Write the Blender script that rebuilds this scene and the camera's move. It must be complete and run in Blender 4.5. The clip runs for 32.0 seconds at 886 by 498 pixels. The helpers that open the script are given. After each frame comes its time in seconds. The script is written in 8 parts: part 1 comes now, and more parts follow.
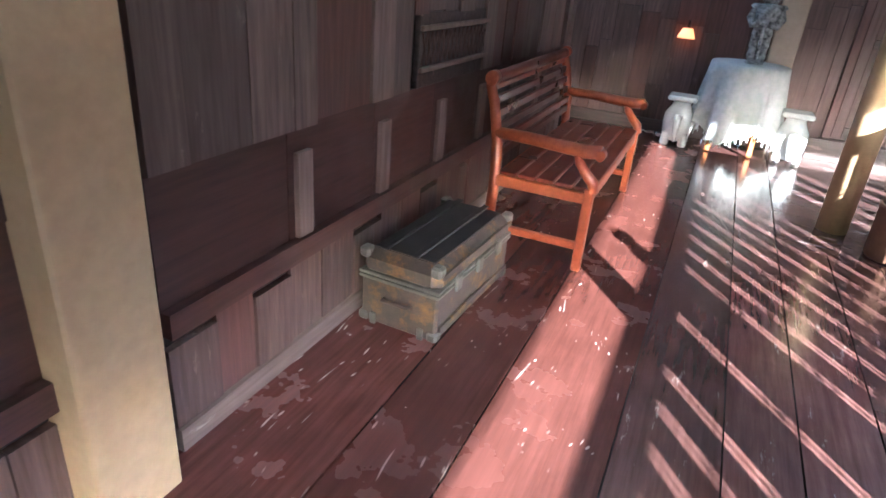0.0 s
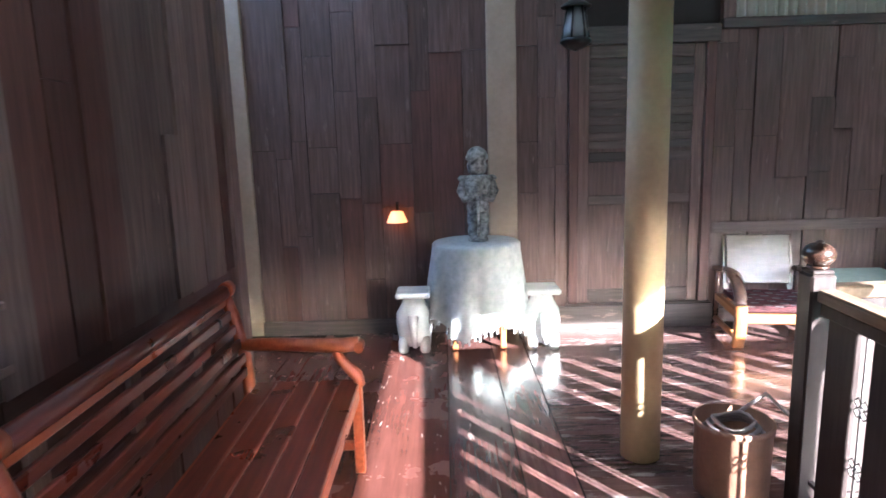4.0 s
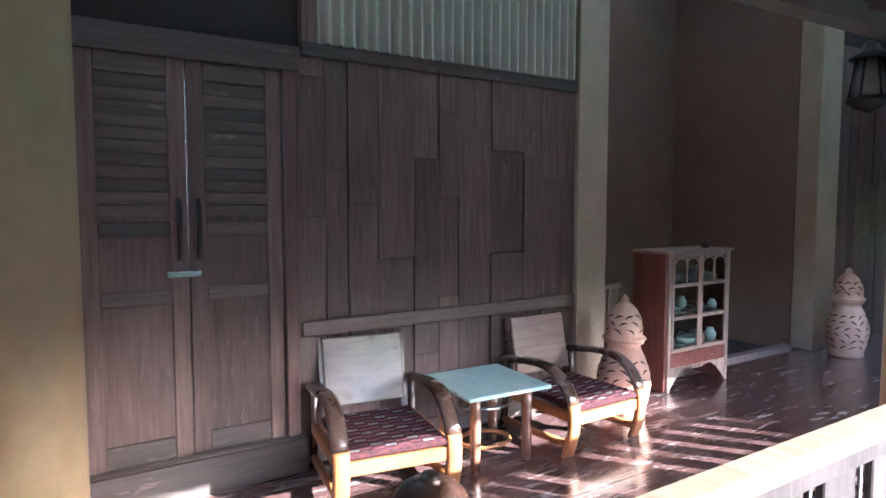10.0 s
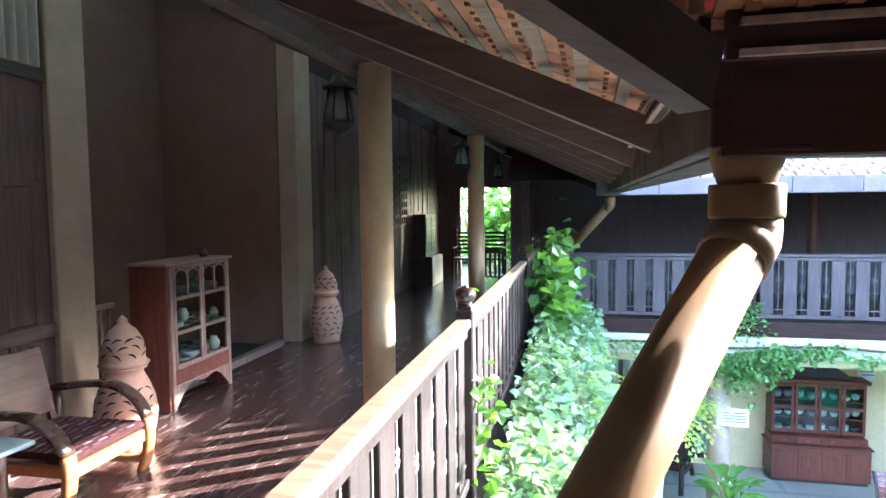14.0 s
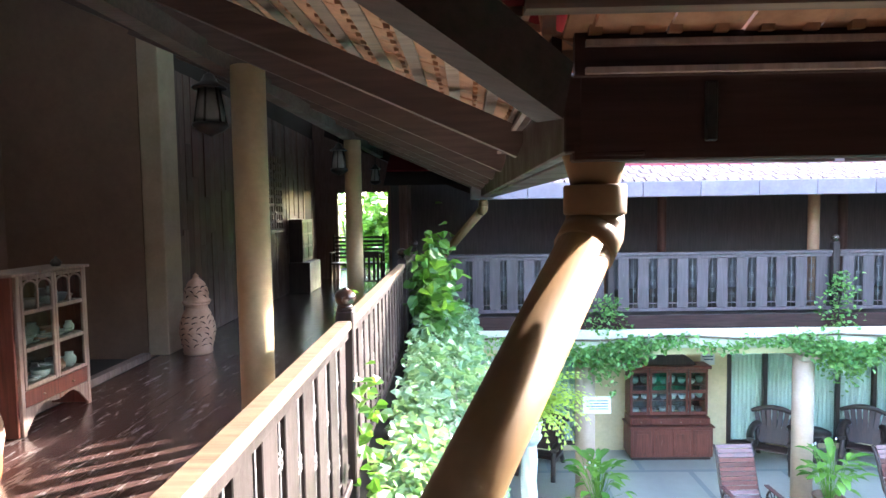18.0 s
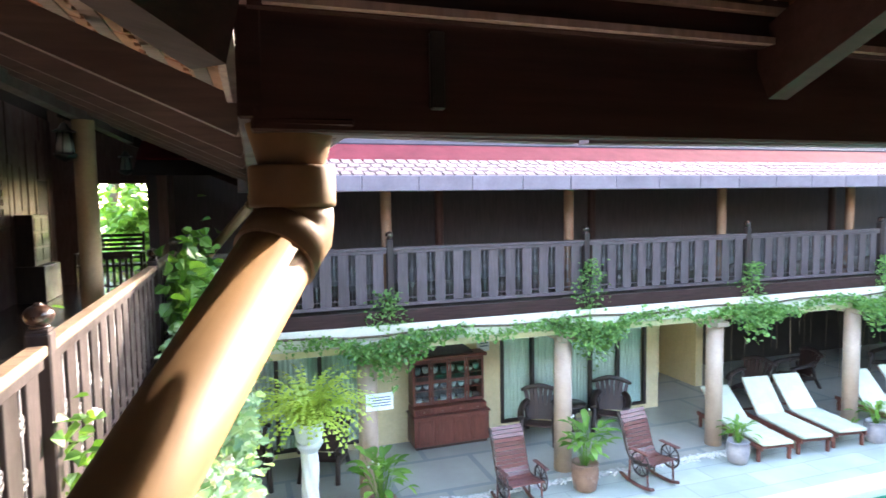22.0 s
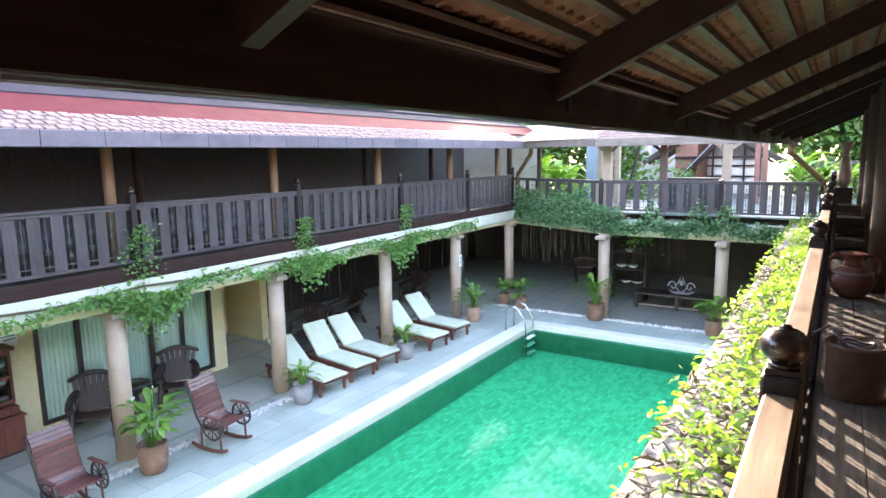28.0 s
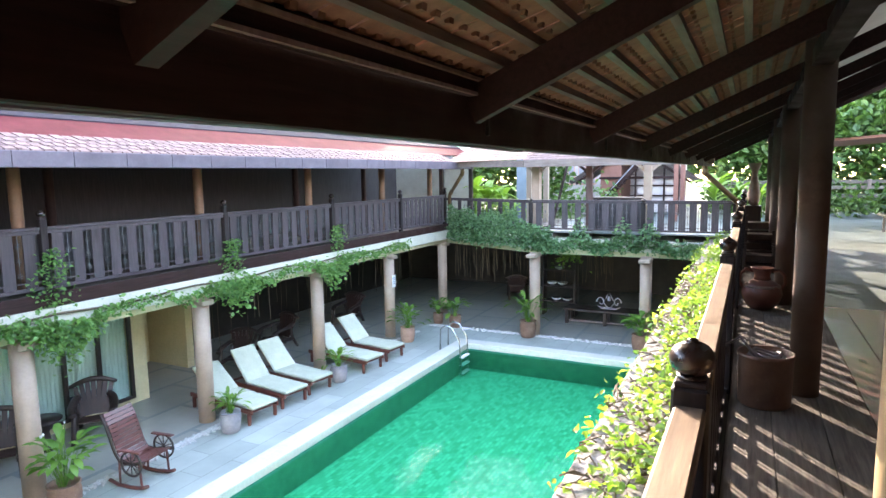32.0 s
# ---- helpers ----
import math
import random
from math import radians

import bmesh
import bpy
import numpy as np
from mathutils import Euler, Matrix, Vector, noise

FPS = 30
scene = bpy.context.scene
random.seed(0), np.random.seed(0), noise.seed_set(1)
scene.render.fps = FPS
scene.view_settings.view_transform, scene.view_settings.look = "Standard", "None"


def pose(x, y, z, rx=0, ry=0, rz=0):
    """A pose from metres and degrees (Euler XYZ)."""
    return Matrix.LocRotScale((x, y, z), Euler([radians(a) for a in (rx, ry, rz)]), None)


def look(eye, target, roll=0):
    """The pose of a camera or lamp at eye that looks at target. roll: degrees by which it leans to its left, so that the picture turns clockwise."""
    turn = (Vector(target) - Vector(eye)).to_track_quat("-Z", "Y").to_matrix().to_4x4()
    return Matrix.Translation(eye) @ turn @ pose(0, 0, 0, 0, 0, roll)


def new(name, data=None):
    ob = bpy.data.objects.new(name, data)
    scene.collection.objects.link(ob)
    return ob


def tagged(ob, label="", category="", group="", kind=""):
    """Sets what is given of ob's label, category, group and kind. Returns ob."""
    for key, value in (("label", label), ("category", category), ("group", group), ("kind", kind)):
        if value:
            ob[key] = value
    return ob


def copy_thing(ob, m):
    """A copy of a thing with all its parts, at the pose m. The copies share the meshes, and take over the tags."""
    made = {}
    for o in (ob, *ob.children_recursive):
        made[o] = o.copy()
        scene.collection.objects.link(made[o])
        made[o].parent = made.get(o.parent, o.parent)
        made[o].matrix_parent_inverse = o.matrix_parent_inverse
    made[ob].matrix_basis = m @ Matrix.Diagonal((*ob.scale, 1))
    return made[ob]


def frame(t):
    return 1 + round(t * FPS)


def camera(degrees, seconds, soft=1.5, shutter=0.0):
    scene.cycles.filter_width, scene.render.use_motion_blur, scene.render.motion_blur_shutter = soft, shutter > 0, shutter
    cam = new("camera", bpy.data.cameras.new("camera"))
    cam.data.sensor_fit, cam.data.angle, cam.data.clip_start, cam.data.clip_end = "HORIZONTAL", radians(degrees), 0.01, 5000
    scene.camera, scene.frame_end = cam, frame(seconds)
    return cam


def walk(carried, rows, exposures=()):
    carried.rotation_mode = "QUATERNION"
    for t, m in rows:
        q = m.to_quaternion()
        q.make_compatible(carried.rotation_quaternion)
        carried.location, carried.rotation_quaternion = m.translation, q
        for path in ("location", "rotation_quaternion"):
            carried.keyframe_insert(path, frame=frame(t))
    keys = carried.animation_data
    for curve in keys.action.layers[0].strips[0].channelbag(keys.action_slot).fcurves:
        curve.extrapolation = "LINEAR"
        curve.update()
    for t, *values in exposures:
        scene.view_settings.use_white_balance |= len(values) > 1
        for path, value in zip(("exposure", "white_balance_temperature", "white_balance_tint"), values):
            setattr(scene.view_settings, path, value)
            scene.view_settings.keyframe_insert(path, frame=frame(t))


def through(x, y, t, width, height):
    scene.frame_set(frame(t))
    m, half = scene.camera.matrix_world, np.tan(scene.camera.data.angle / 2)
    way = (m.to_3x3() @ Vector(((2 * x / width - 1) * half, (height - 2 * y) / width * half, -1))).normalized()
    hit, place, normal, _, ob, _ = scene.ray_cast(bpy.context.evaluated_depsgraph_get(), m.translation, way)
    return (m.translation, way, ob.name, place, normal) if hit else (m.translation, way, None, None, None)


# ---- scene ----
cam = camera(71.5, 32.0, 1.5, 0.25)
PATH = [
    (0, (0.481, -1.175, 1.483), (-0.152, 0.366, 0.705), 5.0),
    (0.5, (0.393, -0.918, 1.475), (-0.155, 0.633, 0.651), 2.7),
    (1, (0.377, -0.588, 1.49), (-0.367, 0.918, 0.738), 5.9),
    (1.5, (0.405, -0.377, 1.487), (-0.467, 1.11, 0.843), 4.5),
    (2, (0.346, -0.132, 1.536), (-0.26, 1.539, 1.062), 2.6),
    (2.5, (0.358, 0.049, 1.565), (-0.051, 1.793, 1.147), 1.3),
    (4.5, (0.57, 0.821, 1.615), (0.737, 2.633, 1.343), -0.5),
    (5, (0.729, 0.967, 1.616), (1.066, 2.759, 1.374), 1.9),
    (5.5, (0.814, 1.067, 1.595), (1.306, 2.821, 1.337), 1.7),
    (6, (0.856, 1.211, 1.61), (1.778, 2.791, 1.414), 1.2),
    (6.5, (0.888, 1.321, 1.627), (1.946, 2.813, 1.426), -0.1),
    (7, (0.971, 1.453, 1.61), (2.042, 2.934, 1.403), -0.9),
    (7.5, (1.162, 1.495, 1.621), (2.343, 2.9, 1.491), 1.8),
    (8, (1.225, 1.621, 1.599), (2.456, 2.967, 1.361), 1.6),
    (8.5, (1.271, 1.814, 1.609), (2.515, 3.145, 1.356), 1.7),
    (9, (1.244, 2.043, 1.592), (2.446, 3.407, 1.313), 0.8),
    (9.5, (1.327, 2.217, 1.562), (2.365, 3.713, 1.305), -0.4),
    (10, (1.483, 2.288, 1.582), (2.465, 3.839, 1.455), -0.0),
    (10.5, (1.549, 2.354, 1.589), (2.698, 3.785, 1.469), 0.6),
    (11, (1.508, 2.504, 1.601), (2.96, 3.621, 1.429), -0.8),
    (11.5, (1.548, 2.493, 1.623), (3.138, 3.4, 1.442), 0.2),
    (12, (1.552, 2.502, 1.629), (3.251, 3.189, 1.478), 1.0),
    (12.5, (1.552, 2.451, 1.616), (3.29, 3.044, 1.485), -0.2),
    (13, (1.551, 2.445, 1.617), (3.318, 2.944, 1.501), -0.3),
    (13.5, (1.558, 2.428, 1.617), (3.346, 2.846, 1.507), -0.4),
    (15.5, (1.473, 2.457, 1.606), (3.27, 2.827, 1.475), -0.7),
    (16, (1.47, 2.455, 1.6), (3.276, 2.779, 1.468), -0.1),
    (16.5, (1.466, 2.454, 1.599), (3.282, 2.722, 1.468), -0.2),
    (17, (1.467, 2.443, 1.599), (3.295, 2.588, 1.465), -0.5),
    (17.5, (1.459, 2.434, 1.603), (3.295, 2.504, 1.496), -0.7),
    (18, (1.466, 2.427, 1.603), (3.302, 2.462, 1.493), -0.9),
    (18.5, (1.484, 2.406, 1.605), (3.321, 2.407, 1.504), -1.0),
    (19, (1.502, 2.383, 1.604), (3.337, 2.286, 1.501), -0.8),
    (19.5, (1.522, 2.371, 1.602), (3.351, 2.202, 1.486), -0.8),
    (20, (1.531, 2.358, 1.604), (3.347, 2.091, 1.482), -1.1),
    (20.5, (1.569, 2.339, 1.596), (3.377, 2.039, 1.446), -1.3),
    (21, (1.665, 2.215, 1.587), (3.478, 1.941, 1.436), -1.0),
    (21.5, (1.726, 2.175, 1.587), (3.526, 1.831, 1.427), -0.6),
    (22, (1.817, 2.202, 1.595), (3.56, 1.625, 1.458), -0.9),
    (22.5, (1.879, 2.2, 1.594), (3.546, 1.438, 1.437), -1.3),
    (23, (1.892, 2.154, 1.585), (3.496, 1.269, 1.425), -0.5),
    (23.5, (1.893, 2.109, 1.592), (3.414, 1.083, 1.455), -0.9),
    (24, (1.914, 2.064, 1.593), (3.356, 0.933, 1.427), -1.2),
    (24.5, (1.903, 2.046, 1.592), (3.255, 0.814, 1.404), -0.5),
    (25, (1.906, 2.018, 1.595), (3.181, 0.709, 1.383), -0.3),
    (25.5, (1.85, 2.057, 1.58), (3.065, 0.698, 1.335), -0.7),
    (27.5, (1.868, 1.999, 1.581), (2.884, 0.491, 1.302), -0.8),
    (28, (1.854, 1.991, 1.589), (2.837, 0.46, 1.313), -0.9),
    (28.5, (1.851, 1.977, 1.59), (2.772, 0.409, 1.314), -0.6),
    (29, (1.85, 1.982, 1.595), (2.733, 0.387, 1.349), -0.4),
    (29.5, (1.842, 1.978, 1.589), (2.69, 0.365, 1.339), -0.5),
    (30, (1.834, 1.968, 1.59), (2.674, 0.35, 1.351), -0.7),
    (30.5, (1.822, 1.969, 1.594), (2.659, 0.346, 1.371), -0.9),
    (31, (1.822, 1.967, 1.597), (2.664, 0.345, 1.382), -0.8),
    (31.5, (1.819, 1.973, 1.593), (2.665, 0.353, 1.381), -1.0),
    (32, (1.817, 1.964, 1.592), (2.634, 0.33, 1.372), -0.9),
]
walk(cam, [(t, look(eye, target, roll)) for t, eye, target, roll in PATH],
     [(0.0, 6.0, 5500, 12), (1.0, 5.97, 5500, 11), (2.0, 6.5, 5500, 11), (5.0, 6.0, 5500, 12), (6.0, 5.93, 5500, 12), (8.0, 5.47, 5400, 12), (10.0, 5.8, 5300, 12), (11.0, 6.07, 5300, 11), (12.0, 5.83, 5400, 12), (13.0, 5.63, 5600, 12), (17.0, 5.5, 6150, 13), (20.0, 5.18, 6700, 16), (25.0, 4.70, 7300, 18), (32.0, 4.45, 7200, 18)])

# ---- light ----
SUN_DIR = Vector((0.57, -0.77, 0.345)).normalized()
world = bpy.data.worlds.new("world")
scene.world = world
world.use_nodes = True
_n = world.node_tree.nodes
_sky = _n.new("ShaderNodeTexSky")
_sky.sky_type = "NISHITA"
_sky.sun_disc = False
_sky.sun_elevation = math.asin(SUN_DIR.z)
_sky.sun_rotation = math.atan2(SUN_DIR.x, SUN_DIR.y)
_sky.air_density, _sky.dust_density, _sky.ozone_density = 1.0, 1.2, 1.0
world.node_tree.links.new(_sky.outputs[0], _n["Background"].inputs[0])
_n["Background"].inputs[1].default_value = 0.15
sun = new("sun", bpy.data.lights.new("sun", "SUN"))
sun.data.energy, sun.data.angle, sun.data.color = 1.2, radians(0.6), (1.0, 0.93, 0.82)
sun.matrix_world = look(SUN_DIR * 40, (0, 0, 0))

# ---- materials ----
def _mat(name):
    m = bpy.data.materials.new(name)
    m.use_nodes = True
    nt = m.node_tree
    return m, nt, nt.nodes["Principled BSDF"]


def _node(nt, kind, **values):
    n = nt.nodes.new(kind)
    for k, v in values.items():
        n.inputs[k].default_value = v
    return n


def _pos(nt, scale, jitter=True):
    """World position, shifted by the object's random number, stretched by scale."""
    geo = nt.nodes.new("ShaderNodeNewGeometry")
    mul = nt.nodes.new("ShaderNodeVectorMath")
    mul.operation = "MULTIPLY"
    mul.inputs[1].default_value = scale
    if jitter:
        info = nt.nodes.new("ShaderNodeObjectInfo")
        add = nt.nodes.new("ShaderNodeVectorMath")
        add.operation = "MULTIPLY_ADD"
        add.inputs[0].default_value = (31.0, 17.0, 23.0)
        nt.links.new(info.outputs["Random"], add.inputs[1])
        nt.links.new(geo.outputs["Position"], add.inputs[2])
        nt.links.new(add.outputs[0], mul.inputs[0])
    else:
        nt.links.new(geo.outputs["Position"], mul.inputs[0])
    return mul.outputs[0]


def _noise(nt, vec, scale, detail=5.0, rough=0.6):
    n = _node(nt, "ShaderNodeTexNoise", Scale=scale, Detail=detail, Roughness=rough)
    nt.links.new(vec, n.inputs["Vector"])
    return n.outputs["Fac"]


def _ramp(nt, fac, stops):
    r = nt.nodes.new("ShaderNodeValToRGB")
    el = r.color_ramp.elements
    while len(el) < len(stops):
        el.new(0.5)
    for e, (p, c) in zip(el, stops):
        e.position, e.color = p, (*c, 1) if len(c) == 3 else c
    nt.links.new(fac, r.inputs[0])
    return r.outputs[0]


def _mix(nt, fac, a, b, blend="MIX"):
    m = nt.nodes.new("ShaderNodeMix")
    m.data_type, m.blend_type = "RGBA", blend
    for sock, v in ((0, fac), (6, a), (7, b)):
        if isinstance(v, (int, float)):
            m.inputs[sock].default_value = v
        elif isinstance(v, tuple):
            m.inputs[sock].default_value = (*v, 1)
        else:
            nt.links.new(v, m.inputs[sock])
    return m.outputs[2]


def _bump(nt, bsdf, fac, strength, dist=0.01):
    b = _node(nt, "ShaderNodeBump", Strength=strength, Distance=dist)
    nt.links.new(fac, b.inputs["Height"])
    nt.links.new(b.outputs[0], bsdf.inputs["Normal"])


def _tint(nt, col, low, high):
    """Each object's own brightness."""
    info = nt.nodes.new("ShaderNodeObjectInfo")
    g = _ramp(nt, info.outputs["Random"], [(0, (low,) * 3), (1, (high,) * 3)])
    return _mix(nt, 1.0, col, g, "MULTIPLY")


def wood(name, dark, light, axis="z", rough=0.55, wear=None, wear_at=0.62, low=0.75, high=1.2, bump=0.25, coat=0.0, scratch=None, spec=0.5):
    m, nt, b = _mat(name)
    k = {"x": (0.9, 14, 14), "y": (14, 0.9, 14), "z": (14, 14, 0.9)}[axis]
    v = _pos(nt, k)
    grain = _noise(nt, v, 3.0, 6)
    blotch = _noise(nt, _pos(nt, (1, 1, 1)), 3.5, 4)
    col = _ramp(nt, grain, [(0.3, dark), (0.7, light)])
    col = _mix(nt, 0.55, col, _ramp(nt, blotch, [(0.3, (0.55,) * 3), (0.7, (1.15,) * 3)]), "MULTIPLY")
    col = _tint(nt, col, low, high)
    if wear:
        k2 = {"x": (1.2, 6, 6), "y": (6, 1.2, 6), "z": (6, 6, 1.2)}[axis]
        w = _noise(nt, _pos(nt, k2), 2.6, 8, 0.72)
        f = _ramp(nt, w, [(wear_at, (0, 0, 0)), (wear_at + 0.07, (1, 1, 1))])
        col = _mix(nt, f, col, wear)
    if scratch:
        for k in {"x": ((2.5, 34, 1), (9, 30, 1)), "y": ((34, 2.5, 1), (30, 9, 1))}[axis]:
            v2 = _node(nt, "ShaderNodeTexVoronoi", Scale=1.0, Randomness=1.0)
            bend = nt.nodes.new("ShaderNodeVectorMath")
            bend.operation = "MULTIPLY_ADD"
            warp = _node(nt, "ShaderNodeTexNoise", Scale=1.1, Detail=2.0)
            nt.links.new(_pos(nt, (1, 1, 1)), warp.inputs["Vector"])
            nt.links.new(warp.outputs["Color"], bend.inputs[0])
            bend.inputs[1].default_value = (7.0, 7.0, 0.0)
            nt.links.new(_pos(nt, k), bend.inputs[2])
            nt.links.new(bend.outputs[0], v2.inputs["Vector"])
            stroke = _ramp(nt, v2.outputs["Distance"], [(0.10, (0.75, 0.75, 0.75)), (0.17, (0, 0, 0))])
            keep = _ramp(nt, _noise(nt, _pos(nt, (1, 1, 1)), 4.0, 2), [(0.53, (0, 0, 0)), (0.60, (1, 1, 1))])
            col = _mix(nt, _mix(nt, 1.0, stroke, keep, "MULTIPLY"), col, scratch)
        vor = _node(nt, "ShaderNodeTexVoronoi", Scale=11.0)
        nt.links.new(_pos(nt, (1, 1, 1)), vor.inputs["Vector"])
        speck = _ramp(nt, vor.outputs["Distance"], [(0.035, (1, 1, 1)), (0.06, (0, 0, 0))])
        some = _ramp(nt, _noise(nt, _pos(nt, (1, 1, 1)), 6.0, 2), [(0.55, (0, 0, 0)), (0.60, (1, 1, 1))])
        col = _mix(nt, _mix(nt, 1.0, speck, some, "MULTIPLY"), col, scratch)
    nt.links.new(col, b.inputs["Base Color"])
    r = _ramp(nt, blotch, [(0.3, (rough * 0.75,) * 3), (0.7, (min(1, rough * 1.3),) * 3)])
    nt.links.new(r, b.inputs["Roughness"])
    b.inputs["Specular IOR Level"].default_value = spec
    b.inputs["Coat Weight"].default_value = coat
    b.inputs["Coat Roughness"].default_value = 0.25
    _bump(nt, b, grain, bump, 0.004)
    return m


def plain(name, a, c, scale=6.0, rough=0.6, bump=0.1, metal=0.0, low=0.92, high=1.06, stain=None, stretch=(1, 1, 1), stain_at=0.6, spec=0.5):
    m, nt, b = _mat(name)
    v = _pos(nt, stretch)
    f1, f2 = _noise(nt, v, scale, 5), _noise(nt, v, scale * 9, 3)
    col = _ramp(nt, f1, [(0.3, a), (0.7, c)])
    col = _mix(nt, 0.3, col, _ramp(nt, f2, [(0.3, (0.75,) * 3), (0.7, (1.15,) * 3)]), "MULTIPLY")
    col = _tint(nt, col, low, high)
    if stain:
        w = _noise(nt, v, scale * 0.6, 8, 0.7)
        col = _mix(nt, _ramp(nt, w, [(stain_at, (0, 0, 0)), (stain_at + 0.12, (1, 1, 1))]), col, stain)
    nt.links.new(col, b.inputs["Base Color"])
    b.inputs["Roughness"].default_value, b.inputs["Metallic"].default_value = rough, metal
    b.inputs["Specular IOR Level"].default_value = spec
    _bump(nt, b, f2, bump, 0.003)
    return m


def leaf_mat(name, a, c, through=0.35):
    m, nt, b = _mat(name)
    geo = nt.nodes.new("ShaderNodeNewGeometry")
    col = _ramp(nt, geo.outputs["Random Per Island"], [(0, a), (1, c)])
    nt.links.new(col, b.inputs["Base Color"])
    b.inputs["Roughness"].default_value = 0.42
    tr = nt.nodes.new("ShaderNodeBsdfTranslucent")
    nt.links.new(_mix(nt, 1.0, col, (1.3, 1.35, 0.6), "MULTIPLY"), tr.inputs[0])
    mx = nt.nodes.new("ShaderNodeMixShader")
    mx.inputs[0].default_value = through
    nt.links.new(b.outputs[0], mx.inputs[1])
    nt.links.new(tr.outputs[0], mx.inputs[2])
    nt.links.new(mx.outputs[0], nt.nodes["Material Output"].inputs[0])
    return m


def glass_mat(name, tint, gloss_rough=0.03):
    """A thin pane: clear, tinted, glossy at grazing angles."""
    m, nt, b = _mat(name)
    tr = nt.nodes.new("ShaderNodeBsdfTransparent")
    tr.inputs[0].default_value = (*tint, 1)
    gl = _node(nt, "ShaderNodeBsdfGlossy", Roughness=gloss_rough)
    lw = _node(nt, "ShaderNodeLayerWeight", Blend=0.5)
    pw = nt.nodes.new("ShaderNodeMath")
    pw.operation = "POWER"
    pw.inputs[1].default_value = 4.0
    nt.links.new(lw.outputs["Facing"], pw.inputs[0])
    fr = nt.nodes.new("ShaderNodeMath")
    fr.operation = "MULTIPLY_ADD"
    fr.inputs[1].default_value, fr.inputs[2].default_value = 0.9, 0.035
    nt.links.new(pw.outputs[0], fr.inputs[0])
    mx = nt.nodes.new("ShaderNodeMixShader")
    nt.links.new(fr.outputs[0], mx.inputs[0])
    nt.links.new(tr.outputs[0], mx.inputs[1])
    nt.links.new(gl.outputs[0], mx.inputs[2])
    nt.links.new(mx.outputs[0], nt.nodes["Material Output"].inputs[0])
    return m


def water_mat(name):
    m, nt, b = _mat(name)
    tr = nt.nodes.new("ShaderNodeBsdfTransparent")
    tr.inputs[0].default_value = (0.45, 1.0, 0.80, 1)
    gl = _node(nt, "ShaderNodeBsdfGlossy", Roughness=0.06)
    gl.inputs[0].default_value = (0.07, 0.095, 0.085, 1)
    n = _noise(nt, _pos(nt, (1, 1, 1), False), 4.0, 3)
    bp = _node(nt, "ShaderNodeBump", Strength=0.1, Distance=0.03)
    nt.links.new(n, bp.inputs["Height"])
    nt.links.new(bp.outputs[0], gl.inputs["Normal"])
    fr = _node(nt, "ShaderNodeFresnel", IOR=1.33)
    nt.links.new(bp.outputs[0], fr.inputs["Normal"])
    mx = nt.nodes.new("ShaderNodeMixShader")
    nt.links.new(fr.outputs[0], mx.inputs[0])
    nt.links.new(tr.outputs[0], mx.inputs[1])
    nt.links.new(gl.outputs[0], mx.inputs[2])
    nt.links.new(mx.outputs[0], nt.nodes["Material Output"].inputs[0])
    return m


def tile_mat(name, a, c, joint, w, h, rough=0.3, mortar=0.012, flip=False, patch=0.5):
    m, nt, b = _mat(name)
    br = _node(nt, "ShaderNodeTexBrick", Scale=1.0)
    br.inputs["Brick Width"].default_value, br.inputs["Row Height"].default_value = w, h
    br.inputs["Mortar Size"].default_value = mortar
    br.inputs["Color1"].default_value, br.inputs["Color2"].default_value = (*a, 1), (*c, 1)
    br.inputs["Mortar"].default_value = (*joint, 1)
    v = _pos(nt, (1, 1, 1), False)
    if flip:
        sw = nt.nodes.new("ShaderNodeSeparateXYZ")
        cb = nt.nodes.new("ShaderNodeCombineXYZ")
        nt.links.new(v, sw.inputs[0])
        for i, o in ((0, 1), (1, 0), (2, 2)):
            nt.links.new(sw.outputs[i], cb.inputs[o])
        v = cb.outputs[0]
    nt.links.new(v, br.inputs["Vector"])
    f = _noise(nt, v, 1.3, 5)
    col = _mix(nt, patch, br.outputs["Color"], _ramp(nt, f, [(0.3, (0.7,) * 3), (0.7, (1.2,) * 3)]), "MULTIPLY")
    nt.links.new(col, b.inputs["Base Color"])
    b.inputs["Roughness"].default_value = rough
    _bump(nt, b, br.outputs["Fac"], -0.3, 0.01)
    return m


M_PLANK_Y = wood("painted_plank_y", (0.081, 0.028, 0.022), (0.139, 0.051, 0.041), "y", 0.24, None, 0.72, 0.75, 1.15, 0.12, 0.0, (0.60, 0.52, 0.48))
# greyed base and wear hold sky sheen on the north floor besides scuffs
M_PLANK_X = wood("painted_plank_x", (0.084, 0.042, 0.038), (0.150, 0.086, 0.080), "x", 0.20, (0.30, 0.255, 0.245), 0.55, 0.7, 1.15, 0.12, 0.6)
# paler base and grey patches carry floor glare besides the worn paint
M_PLANK_WORN_SHEEN = wood("worn_sheen_plank", (0.10, 0.042, 0.036), (0.18, 0.088, 0.078), "y", 0.20, (0.40, 0.34, 0.32), 0.62, 0.75, 1.15, 0.12, 0.7)
M_PLANK_GREY = wood("weathered_plank", (0.06, 0.045, 0.035), (0.20, 0.165, 0.135), "y", 0.7, (0.32, 0.26, 0.20), 0.62, 0.8, 1.2, 0.6)
M_BOARD = wood("old_board", (0.070, 0.039, 0.032), (0.150, 0.094, 0.079), "z", 0.6, (0.17, 0.118, 0.10), 0.60, 0.72, 1.26, 0.4)
M_BOARD_RED = wood("reddish_board_y", (0.044, 0.0175, 0.0145), (0.084, 0.034, 0.028), "y", 0.5, (0.15, 0.06, 0.045), 0.66, 0.8, 1.2, 0.3)
